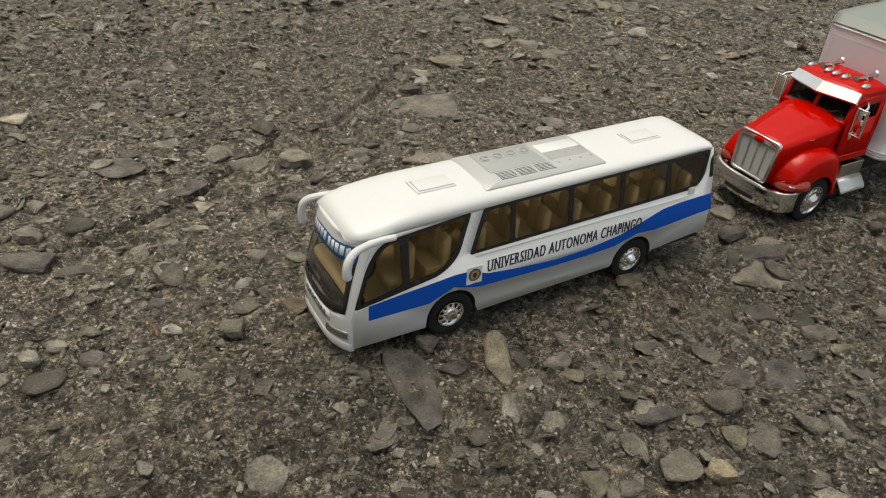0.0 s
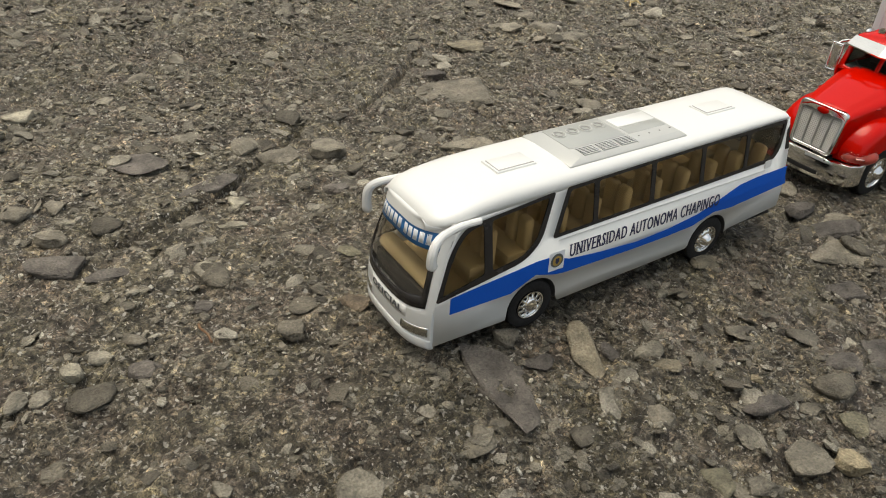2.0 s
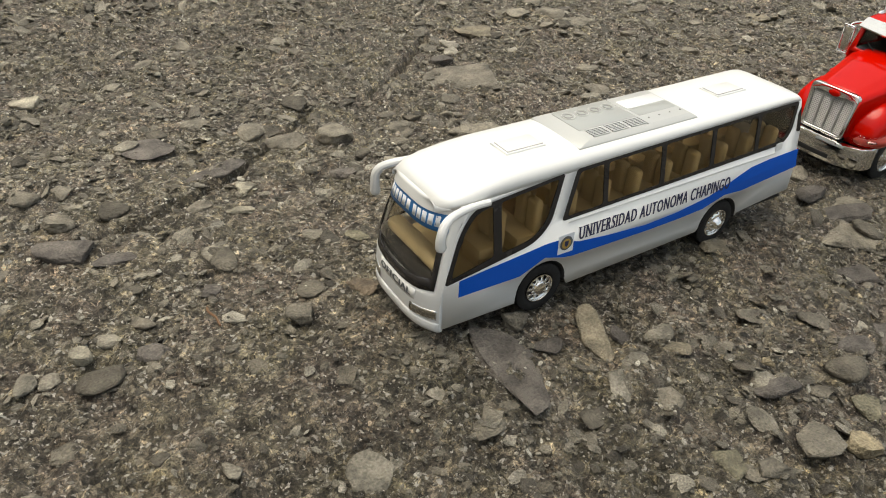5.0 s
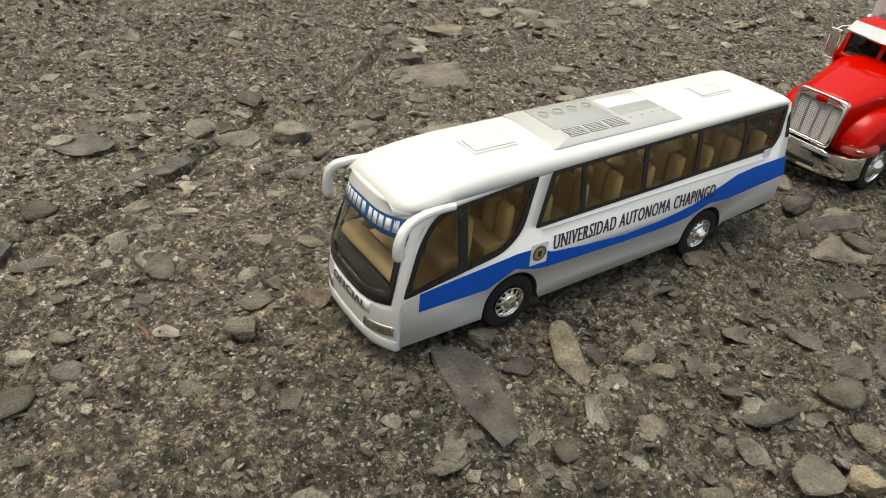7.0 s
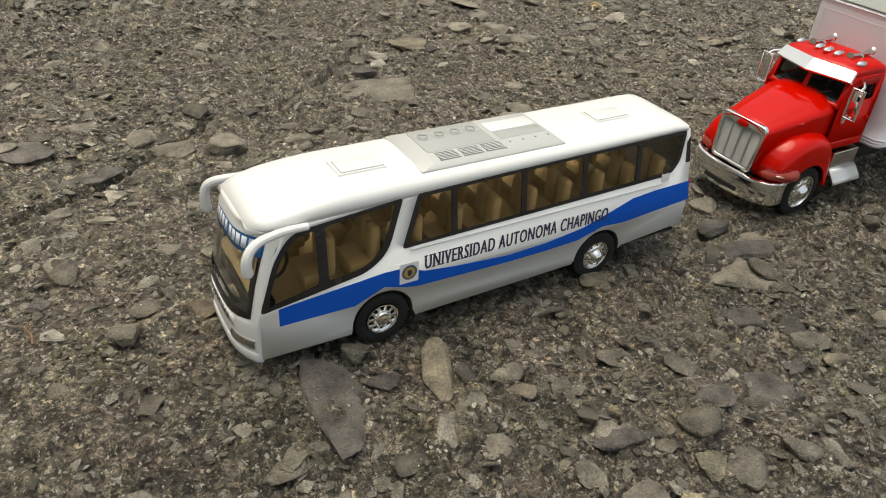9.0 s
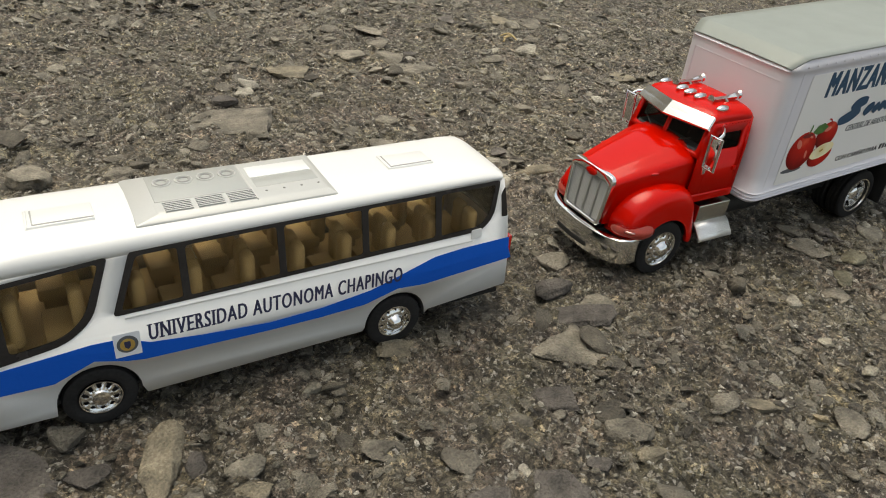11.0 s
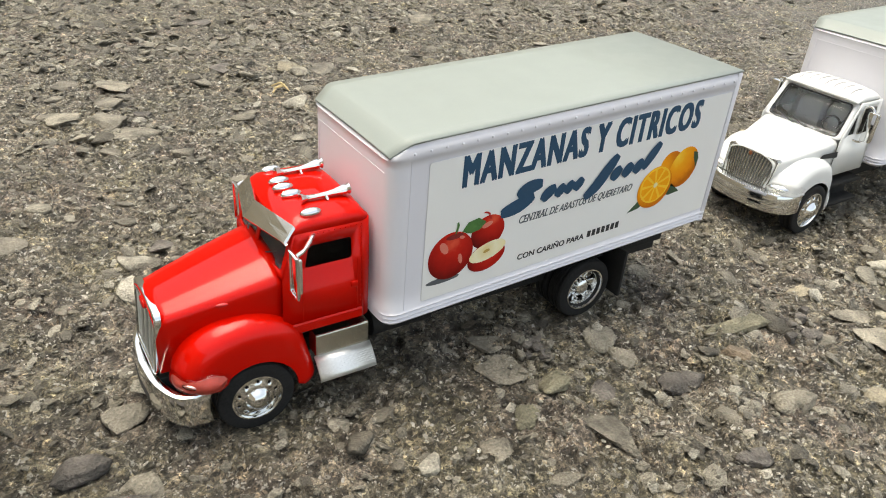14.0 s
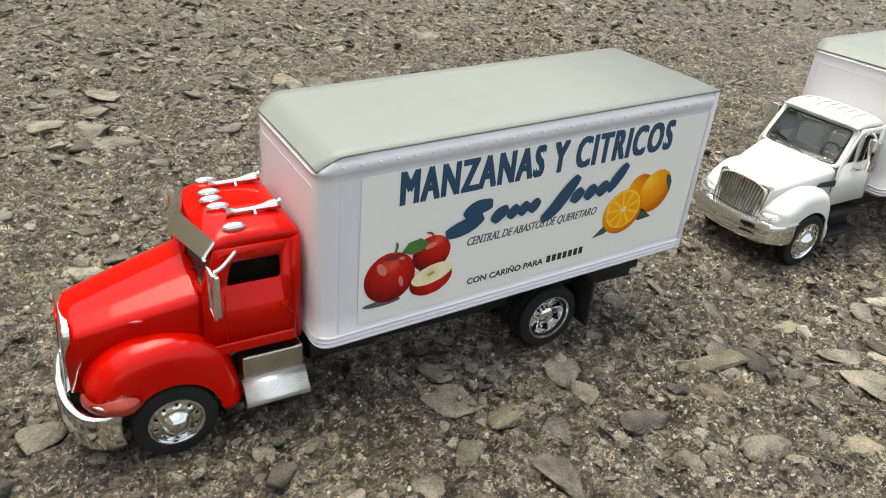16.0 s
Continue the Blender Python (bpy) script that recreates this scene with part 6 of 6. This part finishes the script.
    part("steering_wheel", tube([(16.4 + 1.2 * math.cos(a), -7.6 + 3.2 * math.sin(a), 47.5 + 2.8 * math.cos(a)) for a in [2 * math.pi * k / 20 for k in range(21)]], 0.4, 6), M_BLACK, truck, "black steering wheel")
    # sun visor, in two halves with a peak
    for s in (-1, 1):
        lerp = lambda p, q, t: tuple(p[i] + (q[i] - p[i]) * t for i in range(3))
        corners = ((8.8, 0.0, 57.8), (13.0, s * 16.4, 57.2), (5.3, 0.0, 53.6), (9.7, s * 17.4, 53.6))
        rows = [[lerp(lerp(corners[0], corners[1], v), lerp(corners[2], corners[3], v), u) for v in (0, 0.5, 0.97, 1)] for u in (0, 0.5, 0.96, 1)]
        rows = [[(x + (0.5 if i == 3 else 0), y, z - (0.5 if i == 3 or j == 3 else 0)) for j, (x, y, z) in enumerate(row)] for i, row in enumerate(rows)]
        part("sun_visor", grid(rows), M_VISOR, truck, "polished chrome sun visor", thick=0.5, smooth=False)
        # air horns and roof lamps
        part("air_horn", tube(smooth_path([(17.6, s * 8.4, 60.2), (20, s * 8.4, 60.1), (25, s * 8.5, 60.2), (30.0, s * 8.6, 60.6)], 3), [1.5, 1.3, 0.9, 0.7, 0.65, 0.65, 0.65, 0.8, 1.2, 1.3], 10), M_CHROME, truck, "chrome air horn")
        part("horn_bracket", tube([(24.6, s * 8.5 - 1.3, 59.0), (24.6, s * 8.5, 60.2), (24.6, s * 8.5 + 1.3, 59.0)], 0.5, 6), M_CHROME, truck)
        part("horn_bell", lathe([(0, 0.6), (0.8, 0.7), (1.35, 0.9), (1.5, 0.6), (0.6, -0.6)], 16), M_CHROME, truck).matrix_local = pose(30.4 * MM, s * 8.6 * MM, 60.7 * MM, 0, 0, 90)
    for y in (-13.6, -4.2, 0.0, 4.2, 13.6):
        part("roof_lamp", ball(16.4 + 1.8 * abs(y) / 13, y, 59.9 - 0.006 * y * y, 2.9, 1.4, 1.2), M_CHROME, truck, "chrome bullet-shaped roof lamp")
    # grille
    gp = lambda u, v, d=0.0: (-21.6 + (v - 20) * 0.085 - d, u, v)
    outer = rounded([(-9.6, 18.6), (-10.9, 37.4), (10.9, 37.4), (9.6, 18.6)], [2, 2.6, 2.6, 2])
    inner = rounded([(-8.2, 19.8), (-9.2, 34.6), (9.2, 34.6), (8.2, 19.8)], [1, 1.4, 1.4, 1])
    surround = sheet(outer, [inner], lambda u, v: gp(u, v, 1.0))
    n = len(outer)
    grid([[gp(u, v, 1.0) for u, v in outer], [gp(u, v, -0.7) for u, v in outer]], bm=surround, closed=True)
    grid([[gp(u, v, 1.0) for u, v in inner], [gp(u, v, -0.4) for u, v in inner]], bm=surround, closed=True)
    bmesh.ops.remove_doubles(surround, verts=surround.verts, dist=0.02)
    grille = part("grille", surround, M_CHROME, truck, "chrome radiator surround", bevel=0.35, angle=40)
    part("grille_backing", sheet(inset(inner, -0.3), (), lambda u, v: gp(u, v, -0.3)), M_GRILLEDARK, grille, smooth=False, thick=0.2)
    wires = bmesh.new()
    for k in range(23):
        u = -8.6 + 17.2 * k / 22
        tube([gp(u * 0.94, 20.0, 0.0), gp(u, 34.5, 0.0)], 0.16, 4, wires)
    for k in range(20):
        v = 20.2 + 14.2 * k / 19
        tube([gp(-8.2 - 1.0 * (v - 20) / 14.6, v, 0.05), gp(8.2 + 1.0 * (v - 20) / 14.6, v, 0.05)], 0.16, 4, wires)
    part("grille_mesh", wires, M_GRILLEMETAL, grille, "fine metal mesh of the radiator")
    for u in (-4.6, 0.0, 4.6):
        part("grille_bar", tube([gp(u * 0.95, 19.9, 0.3), gp(u, 34.6, 0.3)], 0.4, 6), M_GRILLEMETAL, grille, "upright grille bar")
    part("grille_badge", lathe([(2.1, 0), (2.1, 0.35), (1.8, 0.55), (0, 0.65)], 20), M_RED, grille, "red oval badge").matrix_local = pose(gp(0, 35.6, 1.0)[0] * MM, 0, 35.4 * MM, 0, 0, -90) @ Matrix.Diagonal((1.2, 1, 0.62, 1))
    # bumper with its dark slot
    bumper = bumper_bar([(-11.6, -20.4), (-16.2, -20.3), (-20.2, -17.6), (-23.2, -10.4), (-24.2, 0)], ((8.2, -0.6), (8.6, 0.3), (12.0, 0.9), (16.0, 0.8), (17.6, 0.4), (18.0, -0.5), (17.9, -1.4), (17.2, -2.4)), truck, "chrome front bumper")
    part("bumper_slot", grid([[(-25.0 - o + 0.0095 * y * y, y, z) for y in range(-8, 9, 2)] for z, o in ((10.2, 0.0), (10.4, 0.12), (12.0, 0.14), (12.2, 0.0))]), M_BLACK, bumper, "dark slot in the bumper")
    wing = [(-18.0, 17.6), (-18.2, 23.0), (-14.6, 29.0), (-7.8, 32.9), (0.8, 33.9), (8.4, 32.0), (13.4, 27.0), (15.6, 20.0), (17.6, 12.0)]
    widths = ((9.0, 0.6), (12.0, 0.5), (15.0, 0.1), (17.2, -0.5), (18.8, -1.5), (19.9, -3.0), (20.4, -4.6))
    for s in (-1, 1):
        fender(truck, s, wing, widths, M_RED, "rounded glossy red fender", 11.2)
        part("headlight", ball(-13.2, s * 16.2, 20.3, 8.0, 5.6, 3.7, turn=s * 44, tilt=-3), M_REDLENS, truck, "clear almond headlight in a red housing")
        part("headlight_bowl", ball(-13.0, s * 16.1, 20.3, 6.8, 5.3, 3.0, turn=s * 44, tilt=-3), M_LAMPBACK, truck, "rosy headlight bowl")
        part("headlight_bulb", ball(-16.4, s * 19.2, 20.5, 2.2, 0.9, 0.8, turn=s * 44), M_CHROME, truck, "silver bulb reflector")
        part("inner_wing", grid([[(14.2 * math.cos(radians(a)), s * y, 12 + 14.2 * math.sin(radians(a))) for a in range(0, 181, 15)] for y in (9.0, 17.6)]), M_BLACK, truck, "black inner wheel arch", thick=0.3)
        mirror_set(truck, s, 10.6, 19.6, 40.8, 52.4)
        # steps: a chrome box with a treaded lower plate
        step = part("side_step", block((17.4, 33.4, s * 15.0 - 2.6, s * 15.0 + 2.6, 17.5, 24.6)), M_CHROME_DULL, truck, "chrome battery box under the door", bevel=0.5, smooth=False)
        step.location.z = -1.2 * MM
        plate = grid([[(x, s * y, z) for x in (17.0, 33.8)] for y, z in ((17.4, 17.8), (19.0, 16.6), (21.6, 13.4), (22.2, 12.2), (21.8, 11.8))])
        tread = part("tread_plate", plate, M_PLATE, step, "chrome tread plate", thick=0.5)
        ribs = bmesh.new()
        for i in range(21):
            for j in range(6):
                t = (j + 0.5) / 6
                y, z = 19.2 + 2.2 * t, 16.6 - 2.9 * t
                tube([(17.6 + i * 0.77 - 0.2, s * y, z + 0.12), (17.6 + i * 0.77 + 0.2, s * (y + (0.2 if (i + j) % 2 else -0.2)), z + 0.12)], 0.13, 4, ribs)
        part("tread_pattern", ribs, M_PLATE, step)
        part("fuel_tank", tube([(36.5, s * 10.5, 17.5), (56, s * 10.5, 17.5)], 4.2, 20), M_BUSBASE, truck, "black fuel tank")
        wheel(truck, 0, s * 16.4, 10.7, 10.5, 7.0, "lobed", s, rim=0.87)
        wheel(truck, 114.6, s * 15.4, 11.2, 11.0, 7.0, "deep", s, rim=0.93)
        wheel(truck, 114.6, s * 8.2, 11.2, 11.0, 6.4, "deep", s)
        part("mud_flap", round_block(127.4, 128.6, s * 15.6 - 6.4, s * 15.6 + 6.4, 6.5, 24, 0.3), M_BUSBASE, truck, "black mud flap")
    for x in (0, 114.6):
        part("axle", tube([(x, -16, 11.4), (x, 16, 11.4)], 1.3), M_BUSBASE, truck)
    part("sub_frame", block((40, 156, -12, 12, 17.5, 25.0)), M_BUSBASE, truck, "black box sub-frame", smooth=False)
    box, place = box_body(truck, 35.2, 159.6, 23.7, 24.0, 77.0, 0.05, "white ribbed cargo box")
    build_prints(box, place, -1)
    return truck


build_red_truck()

# ---- the white toy truck ----
def build_white_truck():
    truck = thing("toy_box_truck", WHITE_X, WHITE_Y, 0, WHITE_TURN, "white toy box truck with chrome grille, bumper and wheels", "toy truck", "toy box trucks")
    truck.scale = (WHITE_SIZE,) * 3
    build_chassis(truck, 160, -18)
    # bonnet, narrow at the nose and wide at the cab
    rows = []
    for k in range(13):
        t = k / 12
        half = 11.2 + 7.2 * t**0.8
        edge = 32.6 + 8.0 * t**0.9
        sec = [(-half - 0.5, 20 + 4 * t)] + arc_section(half, edge - 4.0, edge, 26, 0.5, 1.3 - 0.6 * t) + [(half + 0.5, 20 + 4 * t)]
        rows.append([(-19.0 + (30.2 - 2.5 * max(0, 1 - (y / 18.5) ** 2)) * t, y, z) for y, z in sec])
    part("bonnet", grid(rows), M_WHITE, truck, "white sloping bonnet", thick=0.5, angle=50)
    # cab
    cab = bmesh.new()
    wid = lambda z: 19.4 - 1.4 * max(0, (z - 41) / 15)
    window = rounded([(21.0, 42.0), (22.6, 52.6), (32.0, 52.6), (32.0, 42.0)], [0.8, 1.2, 1, 1])
    quarter = rounded([(14.6, 41.8), (19.4, 51.4), (19.8, 42.0)], 0.5)
    for s in (-1, 1):
        side = [(11.0, 24.0), (35.0, 24.0), (35.0, 55.0), (20.4, 55.0), (11.0, 40.0)]
        sheet(side, [window, quarter], lambda u, v: (u, s * wid(v), v), cab)
        grid([[(35.0 + 1.8 * math.sin(radians(a)), s * (wid(z) - 1.8 + 1.8 * math.cos(radians(a))), z) for z in (24, 41, 55)] for a in (0, 22.5, 45, 67.5, 90)], bm=cab)
    grid([[(36.8, y, z) for y in (-17.2 + (0 if z < 50 else 1.6), 17.2 - (0 if z < 50 else 1.6))] for z in (24, 41, 55)], bm=cab)
    fx = lambda u, v: (11.0 + (v - 40) * 0.62 - 2.6 * (1 - (u / 18.5) ** 2), u, v)
    glass_loop = rounded([(-16.8, 41.2), (-15.6, 53.8), (0, 54.2), (15.6, 53.8), (16.8, 41.2), (0, 40.4)], [1.4, 1.6, 0, 1.6, 1.4, 0])
    dense = []
    for (a, b), (c, d) in zip(glass_loop, glass_loop[1:] + glass_loop[:1]):
        dense += [(a + (c - a) * k / 6, b + (d - b) * k / 6) for k in range(6)]
    rings = [[fx(u * (1 + 0.125 * t), 47.3 + (v - 47.3) * (1 + 0.17 * t)) for u, v in dense] for t in (0, 0.5, 1)]
    grid(rings, bm=cab, closed=True)
    rows = []
    for x in (17.6, 18.6, 20, 22, 25, 28, 31, 33.5, 35.2, 36.2, 36.8):
        h = 4.0 * (min(1, max(0, (x - 17.2) / 5)) ** 0.55) * (1 - max(0, (x - 30) / 6.8) ** 3)
        bow = lambda y: -2.0 * (1 - (y / 17.4) ** 2) * max(0, (21 - x) / 3.4)
        half = 17.3 - 1.2 * max(0, (x - 35) / 1.8)
        rows.append([(x + bow(y), y, z) for y, z in arc_section(half, 54.8, 54.8 + max(0.05, h) - 0.4, 20, 0.5, 0.6)])
    grid(rows, bm=cab)
    bmesh.ops.remove_doubles(cab, verts=cab.verts, dist=0.02)
    part("cab", cab, M_WHITE, truck, "white rounded cab", thick=0.5, angle=42)
    screen = part("windscreen", grid([[(fx(u * (17.1 - 1.2 * t), 40.1 + 0.8 * abs(u) + (14.4 - 1.2 * abs(u)) * t)[0] + 0.4, u * (17.1 - 1.2 * t), 40.1 + 0.8 * abs(u) + (14.4 - 1.2 * abs(u)) * t) for u in [k / 8 - 1 for k in range(17)]] for t in (0, 0.33, 0.67, 1)]), M_DARKCLEAR, truck, "wide clear windscreen", thick=0.3)
    screen.visible_shadow = False
    trim = grid([[(fx(u, v)[0] - 0.15, u, v) for u, v in inset(dense, d)] for d in (-0.15, 0.15, 0.4)], closed=True)
    part("windscreen_trim", trim, M_BLACKTRIM, truck, "black windscreen seal", thick=0.3)
    for s in (-1, 1):
        part("wiper", tube([(fx(s * 3, 41)[0] - 0.6, s * 3 - 1, 41.0), (fx(s * 9, 43)[0] - 0.6, s * 3 + 8, 43.4)], 0.25, 5), M_BLACK, truck, "black wiper")
        for w, nm in ((window, "side_window"), (quarter, "quarter_window")):
            part(nm, sheet(inset(w, -0.3), (), lambda u, v: (u, s * (wid(v) - 0.5), v)), M_DARKGLASS, truck, "dark side window", smooth=False, thick=0.3)
        part("window_frame", tube([(u, s * (wid(v) + 0.1), v) for u, v in window + window[:1]], 0.3, 5), M_CHROME_DULL, truck, "bright window frame")
        part("hood_vent", decal(rounded([(3.0, 32.6), (4.4, 34.4), (11.2, 35.6), (11.2, 33.0)], 0.5), lambda u, v, d: (u, s * (15.4 + 0.32 * (u - 3) + 0.25 + d * 3 + 0.12 * (35.6 - v) + 1.2), v)), M_BLACK, truck, "black slot on the bonnet flank", smooth=False)
        part("door_seam", tube([(13.0, s * 19.03, 26), (13.0, s * 19.03, 40)], 0.14, 5), M_GREYPRINT, truck)
        part("door_seam", tube([(33.4, s * 19.03, 26), (33.4, s * 19.03, 41), (33.4, s * 17.6, 53)], 0.14, 5), M_GREYPRINT, truck)
        part("door_handle", round_block(29.4, 32.4, s * 19.2 - 0.5, s * 19.2 + 0.5, 37.2, 38.6, 0.4), M_CHROME, truck, "chrome door handle")
        part("door_mark", decal([(16, 33.6), (16, 34.8), (20, 34.8), (20, 33.6)], lambda u, v, d: (u, s * (19.02 + d), v)), M_GREYPRINT2, truck, "faint printed mark", smooth=False)
        part("running_board", round_block(13, 36, s * 17.8 - 3.2, s * 17.8 + 3.2, 18.4, 20.2, 0.4), M_BUSBASE, truck, "black upper step")
        part("running_board", round_block(15, 36, s * 18.8 - 3.2, s * 18.8 + 3.2, 9.6, 11.2, 0.4), M_BUSBASE, truck, "black lower step")
        part("step_bracket", round_block(15.4, 35.6, s * 15.5 - 0.7, s * 15.5 + 0.7, 10, 20, 0.3), M_BUSBASE, truck)
    # ribs of the white roof, coloured grey so their shading shows
    for y in (-12, -8, -4, 0, 4, 8, 12):
        part("roof_rib", tube(smooth_path([(18.9 , y, 57.5 - 0.004 * y * y), (21.6, y, 58.7 - 0.004 * y * y), (26, y, 59.1 - 0.004 * y * y), (33.6, y, 58.5 - 0.004 * y * y)], 4), [0.1] + [0.32] * 11 + [0.1], 6), M_MIDGREY, truck, "raised roof rib, grey to give its shading")
    part("seat_bench", round_block(24, 31, -15, 15, 30, 39.5, 1.2), M_GREYSEAT, truck, "dark grey seat")
    part("seat_back", round_block(28, 34, -14, -2, 38, 52, 1.5), M_GREYSEAT, truck)
    part("seat_back", round_block(28, 34, 2, 14, 38, 52, 1.5), M_GREYSEAT, truck)
    part("dashboard", round_block(11.5, 18, -16, 16, 34, 40.4, 1.2), M_GREYSEAT, truck, "dark grey dashboard")
    part("steering_wheel", tube([(20 + 1.4 * math.cos(a), -8 + 3.6 * math.sin(a), 42.5 + 3.2 * math.cos(a)) for a in [2 * math.pi * k / 20 for k in range(21)]], 0.5, 6), M_BLACK, truck, "dark steering wheel")
    # wings that run into the bonnet
    wing = [(-18.2, 20.5), (-17.4, 24.2), (-13.6, 28.4), (-7.0, 32.6), (1.0, 33.6), (8.6, 31.6), (13.6, 26.4), (16.0, 18.0), (17.8, 9.5)]
    widths = ((8.6, 1.2), (12.0, 0.8), (15.4, 0.2), (18.0, -0.6), (20.2, -1.8), (21.3, -3.4), (21.7, -5.0))
    for s in (-1, 1):
        fender(truck, s, wing, widths, M_WHITE, "white swept fender")
        part("inner_wing", grid([[(13.6 * math.cos(radians(a)), s * y, 12 + 13.6 * math.sin(radians(a))) for a in range(0, 181, 15)] for y in (9.0, 19.0)]), M_BLACK, truck, "black inner wheel arch", thick=0.3)
        lamp = part("headlight", ball(-14.4, s * 16.6, 22.6, 8.0, 5.0, 2.4, turn=s * 40, tilt=-4), M_LENS, truck, "clear swept headlight")
        part("headlight_bowl", ball(-13.8, s * 16.0, 22.6, 6.6, 4.4, 1.6, turn=s * 40, tilt=-4), M_CHROME, truck, "chrome headlight bowl")
        mirror = new("side_mirror")
        mirror.empty_display_size = 0.003
        mirror.parent = truck
        part("mirror_head", round_block(20.8, 23.6, s * 23.4 - 2.3, s * 23.4 + 2.3, 39.6, 52.6, 0.9), M_CHROME, mirror, "chrome mirror shell")
        part("mirror_arm", tube(smooth_path([(22.8, s * 18.0, 53.6), (22.4, s * 21.5, 54.0), (22.2, s * 23.4, 52.0)], 4), 0.5, 8), M_CHROME, mirror, "chrome mirror arm")
        part("mirror_arm", tube(smooth_path([(20.0, s * 19.0, 39.4), (21, s * 21.4, 39.2), (22.0, s * 23.4, 41.0)], 4), 0.5, 8), M_CHROME, mirror, "chrome mirror arm")
        wheel(truck, 0, s * 18.8, 11.4, 11.2, 7.0, "lobed", s, rim=0.94)
        wheel(truck, 115, s * 18.4, 11.4, 11.2, 7.0, "deep", s)
        wheel(truck, 115, s * 11.0, 11.4, 11.2, 6.4, "deep", s)
        part("mud_flap", round_block(129.4, 130.6, s * 15.6 - 6.4, s * 15.6 + 6.4, 6.5, 24, 0.3), M_BUSBASE, truck, "black mud flap")
    # grille of upright bars in a chrome frame, wider at the top
    gp = lambda u, v, d=0.0: (-20.4 + (v - 21) * 0.12 + 1.6 * (u / 11) ** 2 - d, u, v)
    outer = rounded([(-11.2, 19.6), (-12.2, 33.0), (0, 33.8), (12.2, 33.0), (11.2, 19.6)], [0.8, 1.2, 0, 1.2, 0.8])
    inner = inset(outer, 0.4)
    surround = sheet(outer, [inner], lambda u, v: gp(u, v, 0.8))
    grid([[gp(u, v, 0.8) for u, v in outer], [gp(u, v, -1.8) for u, v in outer]], bm=surround, closed=True)
    grid([[gp(u, v, 0.8) for u, v in inner], [gp(u, v, -0.4) for u, v in inner]], bm=surround, closed=True)
    bmesh.ops.remove_doubles(surround, verts=surround.verts, dist=0.02)
    grille = part("grille", surround, M_CHROME_DULL, truck, "chrome radiator frame", angle=40)
    part("grille_backing", sheet(inset(inner, -0.3), (), lambda u, v: gp(u, v, -0.35)), M_GRILLEDARK, grille, smooth=False)
    for k in range(17):
        u = -10.0 + 20.0 * k / 16
        part("grille_bar", tube([gp(u * 0.92, 20.8, 0.1), gp(u * 1.06, 28, 0.3), gp(u * 1.13, 33.0, 0.1)], 0.33, 6), M_CHROME_DULL, grille)
    part("grille_badge", lathe([(0.9, 0), (0.9, 0.3), (0.5, 0.5), (0, 0.55)], 6), M_BADGE, grille, "dull copper badge").matrix_local = pose(gp(0, 32.6, 0.8)[0] * MM, 0, 32.6 * MM, 0, 0, -90)
    bumper = bumper_bar([(-9.0, -22.2), (-15.0, -21.6), (-20.4, -17.2), (-23.4, -9.5), (-24.4, 0)], ((12.0, -0.8), (12.4, 0.2), (14.4, 0.7), (15.8, 0.3), (16.2, 0.8), (19.4, 0.8), (20.4, 0.2), (20.6, -1.4), (20.4, -3.5), (20.0, -6.0)), truck, "wide chrome front bumper")
    for k in range(15):
        part("bumper_dot", ball(-25.2 + 0.012 * (k - 7) ** 2 * 1.6, (k - 7) * 1.35, 20.8, 0.3, 0.3, 0.3, seg=6), M_CHROME, bumper)
    for x in (0, 115):
        part("axle", tube([(x, -16, 11.4), (x, 16, 11.4)], 1.3), M_BUSBASE, truck)
    part("sub_frame", block((42, 160, -12, 12, 17.5, 25.2)), M_BUSBASE, truck, "black box sub-frame", smooth=False)
    box_body(truck, 38.0, 163.0, 25.2, 25.4, 78.4, 0.03, "plain white ribbed cargo box")
    return truck


WHITE_X, WHITE_Y, WHITE_TURN, WHITE_SIZE = 428.2, 27.0, 0.9, 1.0
M_DARKCLEAR = glass("grey_tinted_glass", (0.9, 0.92, 0.92), ior=1.35)
M_GREYPRINT2 = paint("faint_grey_print", (0.5, 0.52, 0.5), 0.5)
M_GREYSEAT = paint("grey_seat_plastic", (0.42, 0.43, 0.44), 0.6, vary=0.1)
M_BADGE = paint("copper_badge", (0.35, 0.12, 0.05), 0.4, metal=0.6)
build_white_truck()
